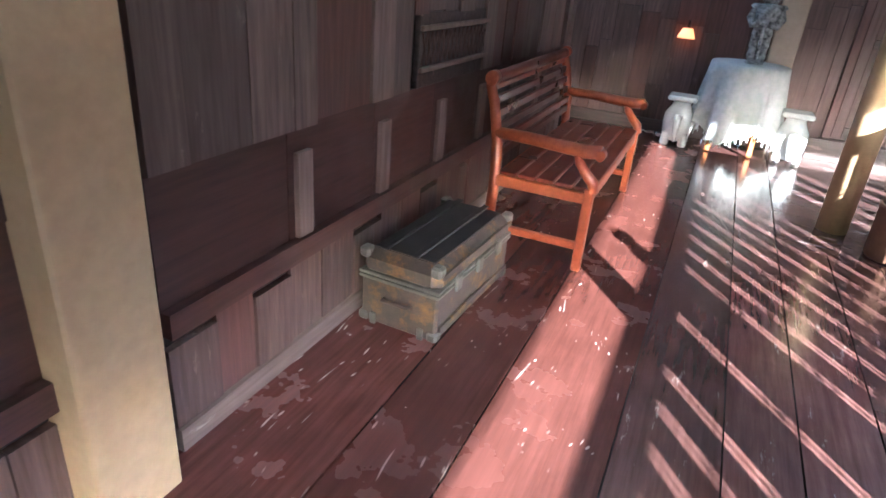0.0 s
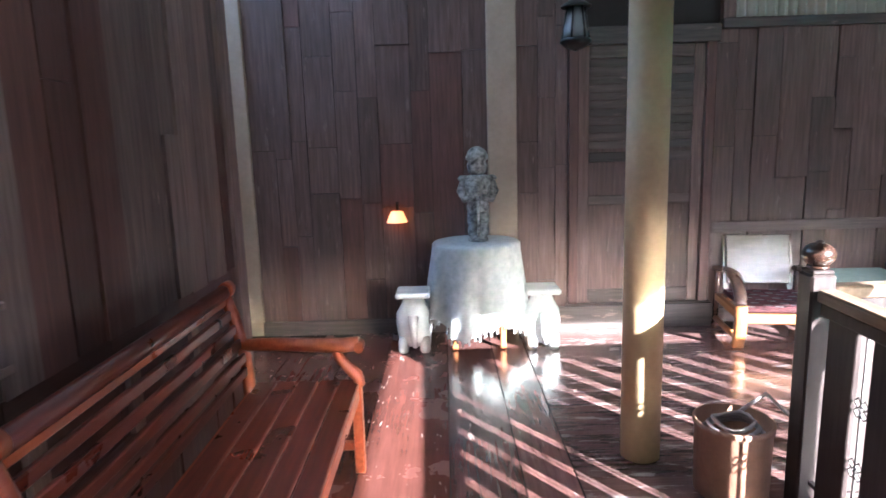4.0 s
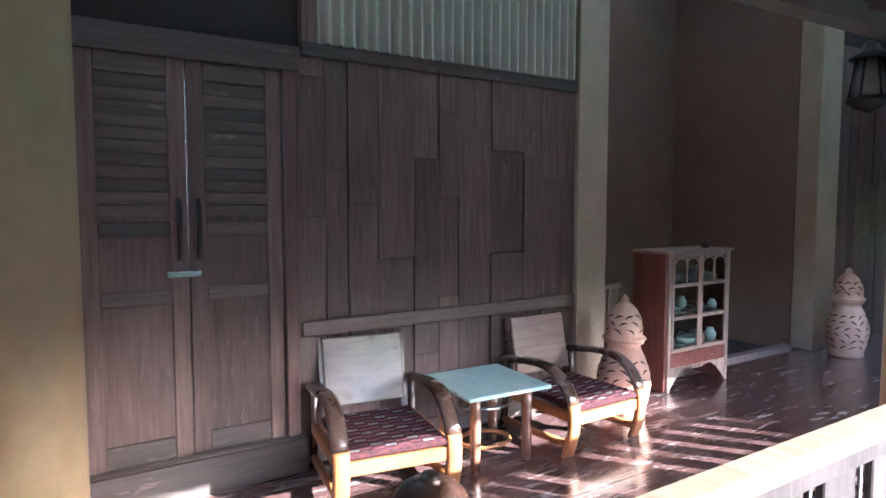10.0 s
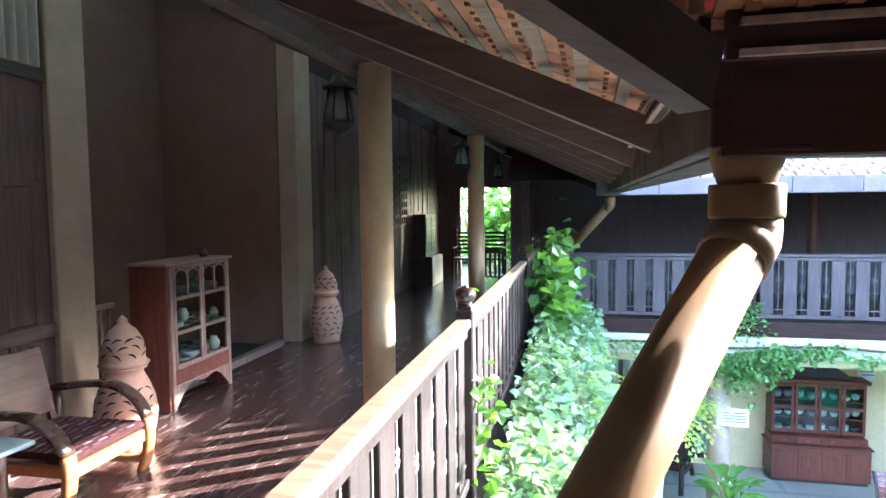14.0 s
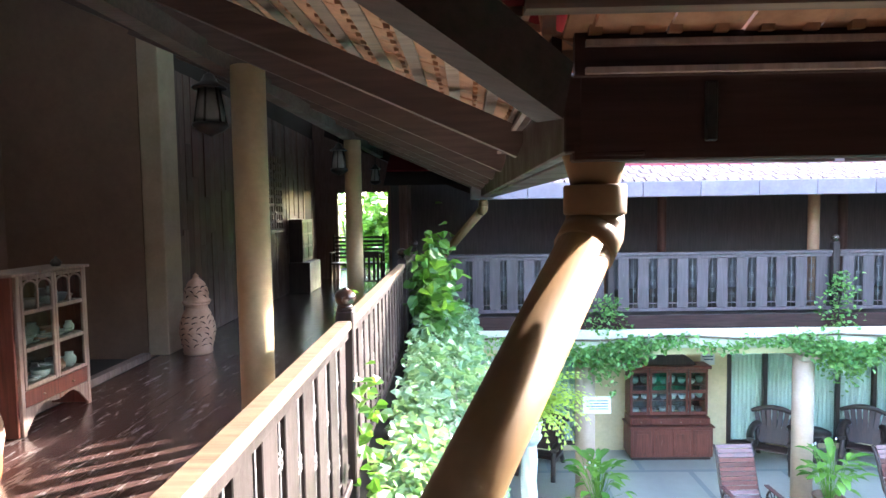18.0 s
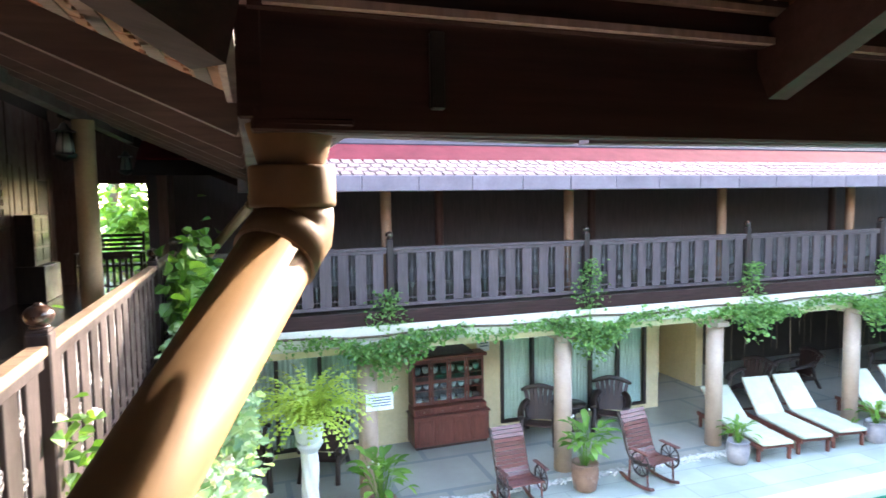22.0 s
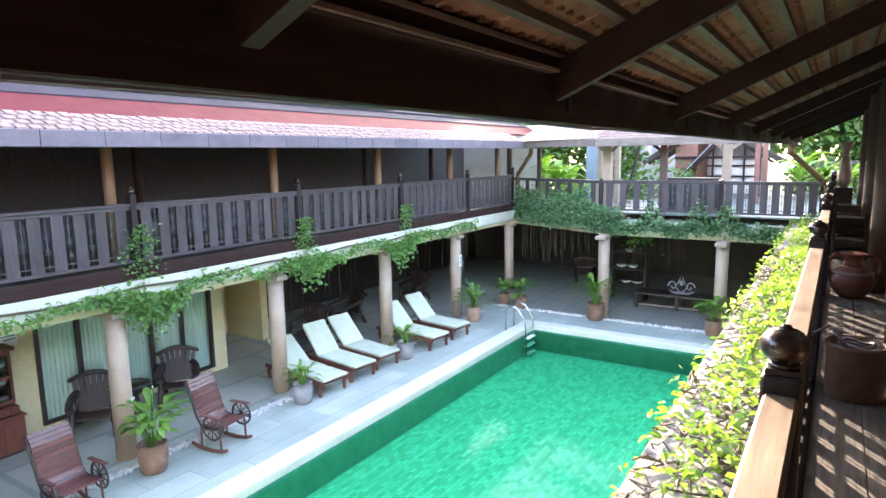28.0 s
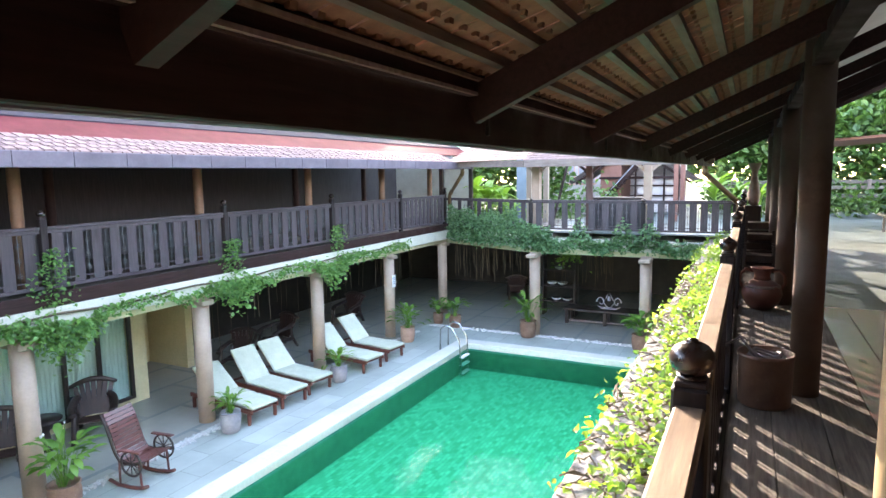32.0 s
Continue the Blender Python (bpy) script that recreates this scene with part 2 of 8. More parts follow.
M_BOARD_REDZ = wood("reddish_board", (0.062, 0.027, 0.022), (0.12, 0.056, 0.045), "z", 0.5, (0.15, 0.08, 0.06), 0.64, 0.7, 1.3, 0.3)
M_BOARD_X = wood("old_board_x", (0.046, 0.033, 0.028), (0.105, 0.077, 0.067), "x", 0.6, (0.17, 0.12, 0.10), 0.6, 0.6, 1.4, 0.4)
M_BOARD_XL = wood("greyed_rail_board", (0.070, 0.048, 0.042), (0.150, 0.108, 0.095), "x", 0.6, (0.18, 0.13, 0.11), 0.6, 0.8, 1.2, 0.4)
M_STRIP = wood("pale_strip", (0.15, 0.10, 0.085), (0.26, 0.19, 0.16), "z", 0.65, None, 0.6, 0.9, 1.15, 0.3)
M_BASE = wood("skirting_wood", (0.12, 0.08, 0.065), (0.22, 0.16, 0.135), "y", 0.6, (0.3, 0.25, 0.22), 0.62, 0.85, 1.1, 0.3)
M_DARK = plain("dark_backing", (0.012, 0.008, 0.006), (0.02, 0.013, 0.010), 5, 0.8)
# lighter copy of the beam wood, bounce light under the north roof included
M_RAFTER = wood("lightened_rafter", (0.038, 0.021, 0.018), (0.080, 0.046, 0.040), "y", 0.6, None, 0.6, 0.8, 1.2, 0.3)
M_BEAM = wood("dark_beam", (0.018, 0.0075, 0.0066), (0.041, 0.0185, 0.0160), "y", 0.6, None, 0.6, 0.8, 1.2, 0.3, spec=0.2)
M_BATTEN = wood("batten", (0.09, 0.054, 0.040), (0.18, 0.118, 0.09), "y", 0.65, None, 0.6, 0.8, 1.25, 0.3)
M_RAIL_TOP = wood("handrail_wood", (0.13, 0.088, 0.058), (0.25, 0.175, 0.12), "y", 0.6, (0.13, 0.10, 0.08), 0.58, 0.85, 1.15, 0.4, spec=0.25)
M_RAIL = wood("baluster_wood", (0.017, 0.011, 0.0105), (0.040, 0.028, 0.027), "z", 0.55, (0.07, 0.055, 0.05), 0.66, 0.75, 1.25, 0.3, spec=0.25)
# lighter copy of the baluster wood, haze over the court in its grey
M_RAIL_FAR = wood("hazed_baluster_wood", (0.044, 0.030, 0.033), (0.090, 0.064, 0.069), "z", 0.5, (0.15, 0.125, 0.13), 0.66, 0.8, 1.2, 0.3)
M_SCROLL = plain("grey_painted_iron", (0.075, 0.07, 0.07), (0.14, 0.13, 0.13), 20, 0.45, 0.1)
# lighter copy of the old board, standing in for light on the upper wall
M_BOARD_W = wood("lightened_wall_board", (0.095, 0.064, 0.056), (0.205, 0.148, 0.130), "z", 0.6, (0.24, 0.18, 0.155), 0.62, 0.6, 1.4, 0.4)
M_IRON = plain("black_iron", (0.018, 0.017, 0.017), (0.035, 0.032, 0.03), 20, 0.45, 0.1, 0.6)
M_PAINT = plain("ochre_plaster", (0.40, 0.285, 0.160), (0.48, 0.35, 0.205), 3, 0.55, 0.08, stain=(0.30, 0.19, 0.09), stain_at=0.66)
# darkened copy of the ochre columns, their backlit side put into the colour
M_COLW = plain("backlit_dark_column", (0.115, 0.078, 0.058), (0.16, 0.11, 0.082), 3, 0.6, 0.08, stain=(0.09, 0.06, 0.045), stain_at=0.6)
M_PIER = plain("beige_pier_plaster", (0.31, 0.238, 0.17), (0.39, 0.30, 0.22), 3, 0.6, 0.08, stain=(0.26, 0.19, 0.13), stain_at=0.66)
M_PIPE = plain("ochre_painted_pipe", (0.115, 0.064, 0.028), (0.150, 0.087, 0.040), 4, 0.55, 0.05, stain=(0.11, 0.055, 0.022), stain_at=0.66, spec=0.2)
M_BROWN = plain("brown_plaster", (0.175, 0.104, 0.072), (0.215, 0.134, 0.096), 2, 0.7, 0.1)
M_YELLOW = plain("pale_yellow_plaster", (0.61, 0.505, 0.29), (0.69, 0.58, 0.35), 2, 0.65, 0.08, stain=(0.4, 0.32, 0.18), stain_at=0.66)
M_CREAM = plain("cream_slab", (0.58, 0.54, 0.42), (0.68, 0.64, 0.52), 3, 0.7, 0.15, stain=(0.3, 0.28, 0.2), stain_at=0.6)
M_COLUMN = plain("pinkish_column_plaster", (0.36, 0.25, 0.185), (0.44, 0.32, 0.24), 3, 0.65, 0.08, stain=(0.30, 0.21, 0.16), stain_at=0.6)
M_DECK = tile_mat("slate_deck", (0.34, 0.375, 0.33), (0.44, 0.475, 0.425), (0.25, 0.275, 0.24), 1.25, 0.46, 0.42, 0.007, True)
M_GRAVEL = plain("white_gravel", (0.5, 0.48, 0.45), (0.75, 0.73, 0.70), 30, 0.8, 0.3)
M_COPING = plain("cream_coping", (0.62, 0.60, 0.52), (0.72, 0.70, 0.62), 2, 0.5, 0.05)
M_POOL = tile_mat("green_pool_tile", (0.024, 0.42, 0.25), (0.075, 0.63, 0.405), (0.03, 0.43, 0.265), 0.15, 0.075, 0.25, 0.005, True, 0.12)
M_POOLWALL = plain("dark_green_wall_tile", (0.02, 0.20, 0.13), (0.035, 0.30, 0.19), 5, 0.3, 0.1)
M_WATER = water_mat("pool_water")
M_GLASS = glass_mat("window_glass", (0.9, 0.95, 0.93))
M_TILE = plain("terracotta_tile", (0.19, 0.088, 0.052), (0.31, 0.162, 0.100), 8, 0.8, 0.2, low=0.7, high=1.25, stain=(0.12, 0.09, 0.07), stain_at=0.55, spec=0.2)
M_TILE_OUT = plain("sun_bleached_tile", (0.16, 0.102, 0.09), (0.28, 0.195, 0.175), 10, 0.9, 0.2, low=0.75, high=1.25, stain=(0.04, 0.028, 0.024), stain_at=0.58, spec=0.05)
M_RED = plain("red_metal_sheet", (0.085, 0.0095, 0.014), (0.118, 0.0155, 0.021), 3, 0.75, 0.05, spec=0.05)
M_MAUVE = plain("mauve_gutter", (0.100, 0.078, 0.092), (0.148, 0.118, 0.136), 3, 0.6, 0.08, spec=0.25)
M_MAUVE_R = plain("mauve_roof_sheet", (0.03, 0.0245, 0.031), (0.046, 0.038, 0.047), 3, 0.85, 0.08, spec=0.05)
M_RIBS = plain("cream_ribbed_sheet", (0.36, 0.34, 0.29), (0.46, 0.44, 0.38), 3, 0.6, 0.05)
def sheet_mat(name, a, c, through):
    """A ribbed roofing sheet; the daylight it lets through is added to brighten walls below."""
    m, nt, b = _mat(name)
    col = _ramp(nt, _noise(nt, _pos(nt, (1, 1, 1)), 3.0, 5), [(0.3, a), (0.7, c)])
    nt.links.new(col, b.inputs["Base Color"])
    b.inputs["Roughness"].default_value = 0.5
    tr = nt.nodes.new("ShaderNodeBsdfTranslucent")
    nt.links.new(col, tr.inputs[0])
    mx = nt.nodes.new("ShaderNodeMixShader")
    mx.inputs[0].default_value = through
    nt.links.new(b.outputs[0], mx.inputs[1])
    nt.links.new(tr.outputs[0], mx.inputs[2])
    nt.links.new(mx.outputs[0], nt.nodes["Material Output"].inputs[0])
    return m


# translucency added here to lift the dim upper walls of the galleries
M_ROOFSHEET = sheet_mat("translucent_roof_sheet", (0.34, 0.36, 0.33), (0.46, 0.48, 0.45), 0.026)
M_GRASS = plain("garden_ground", (0.06, 0.10, 0.03), (0.12, 0.17, 0.06), 2, 0.9, 0.4)
M_PAVE = plain("grey_green_terrace", (0.085, 0.105, 0.098), (0.135, 0.16, 0.148), 1.5, 0.5, 0.05)
M_IVY = leaf_mat("ivy_leaves", (0.075, 0.165, 0.03), (0.24, 0.34, 0.085), 0.45)
M_LITTER = plain("littered_ledge", (0.14, 0.127, 0.115), (0.30, 0.27, 0.245), 14, 0.9, 0.6, stain=(0.05, 0.04, 0.03), stain_at=0.5, spec=0.2)
M_UPCOL = plain("orange_brown_column", (0.26, 0.138, 0.082), (0.33, 0.185, 0.115), 3, 0.65, 0.08, stain=(0.2, 0.11, 0.07), stain_at=0.64, spec=0.3)
M_IVY_N = leaf_mat("pale_green_ivy_leaves", (0.11, 0.215, 0.115), (0.30, 0.42, 0.26), 0.36)
M_IVY2 = leaf_mat("creeper_leaves", (0.075, 0.185, 0.052), (0.23, 0.39, 0.13), 0.4)
# duller copy of the creeper leaves, distance haze mixed into the green
M_IVY_S = leaf_mat("hazed_creeper_leaves", (0.055, 0.135, 0.058), (0.175, 0.30, 0.145), 0.32)
M_LEAF = leaf_mat("pot_plant_leaves", (0.06, 0.16, 0.025), (0.19, 0.34, 0.07), 0.4)
# darker than the pot leaves, with the corner's part shade in the green
M_VINE = leaf_mat("shaded_vine_leaves", (0.035, 0.105, 0.018), (0.12, 0.25, 0.05), 0.35)
M_FERN = leaf_mat("fern_leaves", (0.28, 0.38, 0.06), (0.52, 0.58, 0.14), 0.5)
M_TREE = leaf_mat("tree_leaves", (0.03, 0.08, 0.018), (0.11, 0.19, 0.045), 0.35)
M_STEM = plain("brown_stem", (0.07, 0.05, 0.03), (0.14, 0.10, 0.06), 10, 0.8)
M_TERRA = plain("terracotta_pottery", (0.40, 0.225, 0.155), (0.53, 0.325, 0.235), 9, 0.75, 0.15, stain=(0.62, 0.42, 0.32), stain_at=0.62)
M_CLAY = plain("dark_red_clay", (0.15, 0.050, 0.034), (0.24, 0.092, 0.062), 8, 0.45, 0.12, stain=(0.30, 0.17, 0.12), stain_at=0.64)
M_POT = plain("brown_glazed_pot", (0.17, 0.085, 0.055), (0.28, 0.16, 0.11), 7, 0.5, 0.1, stain=(0.36, 0.28, 0.24), stain_at=0.6)
M_POTG = plain("grey_pot", (0.24, 0.22, 0.24), (0.36, 0.33, 0.34), 7, 0.5, 0.1)
M_CERAMIC = plain("white_blue_ceramic", (0.46, 0.50, 0.50), (0.62, 0.64, 0.62), 7, 0.2, 0.03, stain=(0.32, 0.40, 0.52), stain_at=0.58)
M_CLOTH = plain("pale_lace_cloth", (0.36, 0.40, 0.39), (0.52, 0.55, 0.53), 18, 0.85, 0.3)
M_STONE = plain("mottled_grey_stone", (0.035, 0.037, 0.036), (0.50, 0.51, 0.48), 26, 0.8, 0.4)
M_BENCH = wood("orange_varnished_wood", (0.27, 0.050, 0.016), (0.42, 0.098, 0.034), "y", 0.34, None, 0.6, 0.9, 1.15, 0.15, 0.4)
M_BENCH_D = wood("dark_red_varnished_wood", (0.10, 0.018, 0.010), (0.18, 0.035, 0.018), "y", 0.32, None, 0.6, 0.85, 1.2, 0.15, 0.4)
M_TRUNK = plain("worn_trunk_hide", (0.040, 0.031, 0.026), (0.090, 0.066, 0.050), 11, 0.6, 0.4, stain=(0.20, 0.105, 0.03), stain_at=0.52)
M_TRUNK_L = plain("black_trunk_lid", (0.016, 0.014, 0.014), (0.040, 0.036, 0.034), 8, 0.6, 0.3, stain=(0.10, 0.085, 0.075), stain_at=0.66, spec=0.3)
M_TRUNK_M = plain("tarnished_corner_metal", (0.11, 0.11, 0.10), (0.24, 0.235, 0.20), 12, 0.5, 0.3, 0.5, stain=(0.30, 0.19, 0.07), stain_at=0.62)
M_CHAIR = wood("dark_bentwood", (0.022, 0.011, 0.008), (0.055, 0.026, 0.018), "z", 0.28, None, 0.6, 0.9, 1.1, 0.15, 0.5)
# shaded copy of the armchair wood, for parts above the sun's edge
M_ARM = wood("shade_brown_arm", (0.055, 0.028, 0.018), (0.115, 0.058, 0.036), "y", 0.26, None, 0.6, 0.9, 1.1, 0.12, 0.5)
M_TLEG = wood("brown_table_leg", (0.13, 0.060, 0.034), (0.22, 0.105, 0.06), "z", 0.28, None, 0.6, 0.9, 1.1, 0.12, 0.4)
M_SEAT3 = plain("woven_maroon_stripe", (0.055, 0.013, 0.018), (0.11, 0.026, 0.034), 40, 0.9, 0.4)
# near-black wall colour supplies the deep shade of the hall
M_HALL = plain("shade_dark_hall_wall", (0.022, 0.019, 0.018), (0.045, 0.038, 0.034), 2, 0.7, 0.1)
# bluish lift in this dark wood imitates haze over the opposite gallery
M_EWALL = wood("hazed_gallery_wall", (0.033, 0.030, 0.033), (0.066, 0.059, 0.063), "z", 0.6, None, 0.6, 0.7, 1.3, 0.3)
# on the armchairs this orange carries the sun on their low parts
M_CHAIR_O = wood("orange_chair_wood", (0.29, 0.100, 0.032), (0.44, 0.175, 0.060), "x", 0.4, None, 0.6, 0.9, 1.1, 0.15, 0.2)
# paler copy of the back board with the sky's reflection in its colour
M_CHAIR_B = wood("sheen_back_board", (0.15, 0.105, 0.085), (0.26, 0.195, 0.165), "x", 0.35, None, 0.6, 0.9, 1.1, 0.3, 0.3)
M_CHAIR_R = wood("brown_back_board", (0.105, 0.058, 0.042), (0.19, 0.115, 0.085), "x", 0.35, None, 0.6, 0.9, 1.1, 0.3, 0.3)
M_SEAT = plain("woven_dark_seat", (0.022, 0.011, 0.013), (0.066, 0.023, 0.024), 40, 0.9, 0.4, spec=0.1)
M_SEAT2 = plain("woven_grey_stripe", (0.07, 0.062, 0.070), (0.20, 0.18, 0.18), 40, 0.9, 0.4)
M_GTOP = plain("pale_mint_tabletop", (0.31, 0.45, 0.43), (0.40, 0.54, 0.51), 3, 0.14, 0.02)
M_REDW = wood("dark_red_cabinet_wood", (0.10, 0.028, 0.018), (0.20, 0.06, 0.04), "z", 0.4, (0.28, 0.18, 0.13), 0.66, 0.9, 1.15, 0.2)
M_CABF = wood("worn_cabinet_frame", (0.22, 0.14, 0.11), (0.38, 0.28, 0.23), "z", 0.6, (0.30, 0.09, 0.05), 0.60, 0.9, 1.1, 0.3)
M_FANCH = wood("red_brown_chair", (0.030, 0.0135, 0.011), (0.068, 0.031, 0.025), "z", 0.5, None, 0.6, 0.8, 1.2, 0.2)
M_INNER = tile_mat("dull_stone_floor", (0.27, 0.262, 0.222), (0.36, 0.345, 0.295), (0.20, 0.225, 0.215), 1.6, 1.2, 0.28, 0.05, True)
M_DKCHAIR = wood("dark_brown_chair", (0.020, 0.012, 0.010), (0.05, 0.03, 0.024), "z", 0.4, None, 0.6, 0.8, 1.2, 0.2)
M_ROCK = wood("rocker_wood", (0.085, 0.024, 0.020), (0.19, 0.065, 0.052), "x", 0.35, None, 0.6, 0.75, 1.3, 0.15, 0.2)
M_CUSH = plain("cream_cushion", (0.46, 0.48, 0.36), (0.56, 0.57, 0.44), 4, 0.85, 0.15)
M_CURT = plain("pale_curtain", (0.64, 0.72, 0.64), (0.78, 0.84, 0.78), 3, 0.85, 0.1, stretch=(6, 6, 0.4))
M_WHITE = plain("white_paint", (0.66, 0.67, 0.66), (0.78, 0.78, 0.77), 4, 0.5, 0.05)
M_STEEL = plain("steel_tube", (0.5, 0.5, 0.5), (0.62, 0.62, 0.62), 6, 0.2, 0.02, 1.0)
M_BLUE = plain("blue_print", (0.07, 0.10, 0.16), (0.11, 0.14, 0.20), 6, 0.5)
M_TERRAW = plain("terracotta_render", (0.20, 0.082, 0.058), (0.27, 0.115, 0.084), 2, 0.75)
M_HOUSE = plain("pinkish_white_render", (0.44, 0.37, 0.345), (0.52, 0.445, 0.42), 2, 0.75)
M_BLUEW = plain("grey_blue_render", (0.13, 0.165, 0.205), (0.17, 0.21, 0.25), 2, 0.75)
M_FASCIA = wood("weathered_fascia", (0.15, 0.108, 0.09), (0.25, 0.19, 0.165), "x", 0.7, None, 0.6, 0.85, 1.15, 0.3, spec=0.2)
M_BANANA = leaf_mat("broad_yellow_green_leaves", (0.10, 0.22, 0.03), (0.26, 0.40, 0.07), 0.4)
M_PINK = plain("pink_render", (0.52, 0.26, 0.20), (0.60, 0.32, 0.26), 2, 0.7)
M_LAMPGLASS = plain("frosted_lamp_glass", (0.17, 0.17, 0.165), (0.24, 0.24, 0.23), 4, 0.25, 0.02)
m_, nt_, b_ = _mat("warm_bulb")
b_.inputs["Emission Color"].default_value = (1.0, 0.27, 0.06, 1)
b_.inputs["Emission Strength"].default_value = 0.045
M_SHADE = m_
m_, nt_, b_ = _mat("bare_bulb")
b_.inputs["Emission Color"].default_value = (1.0, 0.40, 0.13, 1)
b_.inputs["Emission Strength"].default_value = 7.0
M_BULB = m_

# ---- mesh helpers ----
def box(bm, x0, x1, y0, y1, z0, z1):
    v = [bm.verts.new(p) for p in ((x0, y0, z0), (x1, y0, z0), (x1, y1, z0), (x0, y1, z0), (x0, y0, z1), (x1, y0, z1), (x1, y1, z1), (x0, y1, z1))]
    for f in ((3, 2, 1, 0), (4, 5, 6, 7), (0, 1, 5, 4), (1, 2, 6, 5), (2, 3, 7, 6), (3, 0, 4, 7)):
        bm.faces.new([v[i] for i in f])
    return v


def cbox(x0, x1, y0, y1, z0, z1, bev=0.006, bm=None):
    """A box with its edges taken off."""
    one = bmesh.new()
    box(one, x0, x1, y0, y1, z0, z1)
    bev = min(bev, 0.3 * min(x1 - x0, y1 - y0, z1 - z0))
    bmesh.ops.bevel(one, geom=one.edges[:], offset=bev, segments=1, affect="EDGES", profile=0.5)
    return join(bm, one)


def join(bm, other):
    if bm is None:
        return other
    me = bpy.data.meshes.new("tmp")
    other.to_mesh(me)
    other.free()
    bm.from_mesh(me)
    bpy.data.meshes.remove(me)
    return bm


def lathe(profile, seg=20, bm=None, at=(0, 0, 0)):
    bm = bm or bmesh.new()
    rings = []
    for r, z in profile:
        rings.append([bm.verts.new((at[0] + r * math.cos(2 * math.pi * i / seg), at[1] + r * math.sin(2 * math.pi * i / seg), at[2] + z)) for i in range(seg)])
    for a, b in zip(rings, rings[1:]):
        for i in range(seg):
            f = bm.faces.new((a[i], a[(i + 1) % seg], b[(i + 1) % seg], b[i]))
            f.smooth = True
    if profile[0][0] > 1e-4:
        bm.faces.new(rings[0][::-1])
    if profile[-1][0] > 1e-4:
        bm.faces.new(rings[-1])
    return bm


def tube(pts, rad, seg=8, bm=None, flat=1.0, caps=True):
    """A round bar along points; rad may be a list; flat squashes it across."""
    bm = bm or bmesh.new()
    pts = [Vector(p) for p in pts]
    rads = rad if isinstance(rad, (list, tuple)) else [rad] * len(pts)
    rings, side = [], None
    for i, p in enumerate(pts):
        d = (pts[min(i + 1, len(pts) - 1)] - pts[max(i - 1, 0)]).normalized()
        if side is None:
            ref = Vector((0, 0, 1)) if abs(d.z) < 0.9 else Vector((1, 0, 0))
            side = d.cross(ref).normalized()
        side = (side - d * side.dot(d)).normalized()
        up = side.cross(d)
        rings.append([bm.verts.new(p + rads[i] * (math.cos(2 * math.pi * k / seg) * side * flat + math.sin(2 * math.pi * k / seg) * up)) for k in range(seg)])
    for a, b in zip(rings, rings[1:]):
        for k in range(seg):
            f = bm.faces.new((a[k], a[(k + 1) % seg], b[(k + 1) % seg], b[k]))
            f.smooth = seg > 4
    if caps:
        bm.faces.new(rings[0][::-1])
        bm.faces.new(rings[-1])
    return bm


def bar(p, q, w, h, bm=None, up=(0, 0, 1)):
    """A squared beam from p to q, w wide and h deep (h along up)."""
    bm = bm or bmesh.new()
    p, q, up = Vector(p), Vector(q), Vector(up)
    d = (q - p).normalized()
    s = d.cross(up).normalized() * (w / 2)
    u = s.cross(d).normalized() * (h / 2)
    v = [bm.verts.new(o + a * s + b * u) for o in (p, q) for a, b in ((-1, -1), (1, -1), (1, 1), (-1, 1))]
    for f in ((0, 1, 2, 3), (7, 6, 5, 4), (0, 4, 5, 1), (1, 5, 6, 2), (2, 6, 7, 3), (3, 7, 4, 0)):
        bm.faces.new([v[i] for i in f])
    return bm


def mesh(name, bm, material):
    bmesh.ops.recalc_face_normals(bm, faces=bm.faces[:])
    me = bpy.data.meshes.new(name)
    bm.to_mesh(me)
    bm.free()
    me.materials.append(material)
    return me


def part(name, bm, material, parent, label=""):
    ob = new(name, mesh(name, bm, material))
    ob.parent = parent
    if label:
        ob["label"] = label
    return ob


def thing(name, label, category, group="", kind="", at=(0, 0, 0), rz=0.0):
    ob = new(name)
    ob.matrix_world = pose(*at, 0, 0, rz)
    return tagged(ob, label, category, group, kind)


def solid(name, bm, material, label, category="", group="", kind=""):
    return tagged(new(name, mesh(name, bm, material)), label, category, group, kind)


def unit_piece(name, material, cut=0.06):
    """A unit block with thin bevels, to be scaled into a board."""
    one = bmesh.new()
    box(one, -0.5, 0.5, -0.5, 0.5, -0.5, 0.5)
    return mesh(name, one, material)


def piece(name, me, parent, x0, x1, y0, y1, z0, z1):
    ob = new(name, me)
    ob.parent = parent
    ob.location = ((x0 + x1) / 2, (y0 + y1) / 2, (z0 + z1) / 2)
    ob.scale = (x1 - x0, y1 - y0, z1 - z0)
    return ob


rng = random.Random(7)

# ---- the plan ----
WX, NY, EX, SY = 1.944, 3.052, 10.855, -16.3      # rail lines of the four galleries
WALL_W, WALL_N = -0.80, 5.85                      # gallery walls
EAVE_W, EAVE_N, EAVE_E = 2.75, 2.20, 10.05        # eaves over the court
GROUND = -2.96
SF = -14.7                                        # rail line of the far gallery, past its slanting corner
SOUTH = [(EX, SY), (7.36, SF), (4.3, SF), (WX + 0.2, SF)]
PITCH = 0.45
EAVE_Z = 1.78

# ---- ground, slabs ----
bm = bmesh.new()
box(bm, -400, 400, -400, 400, GROUND - 2.2, GROUND - 1.9)
solid("ground", bm, M_GRASS, "grassy garden ground reaching far away", "ground", kind="structure")
bm = bmesh.new()
box(bm, -40, WX + 0.10, -14.0, 9.0, -0.42, -0.045)
box(bm, WX + 0.10, 22, NY - 0.10, 9.0, -0.42, -0.045)
solid("floor_slab", bm, M_DARK, "dark structural slab under the upper galleries", "floor", kind="structure")
bm = bmesh.new()
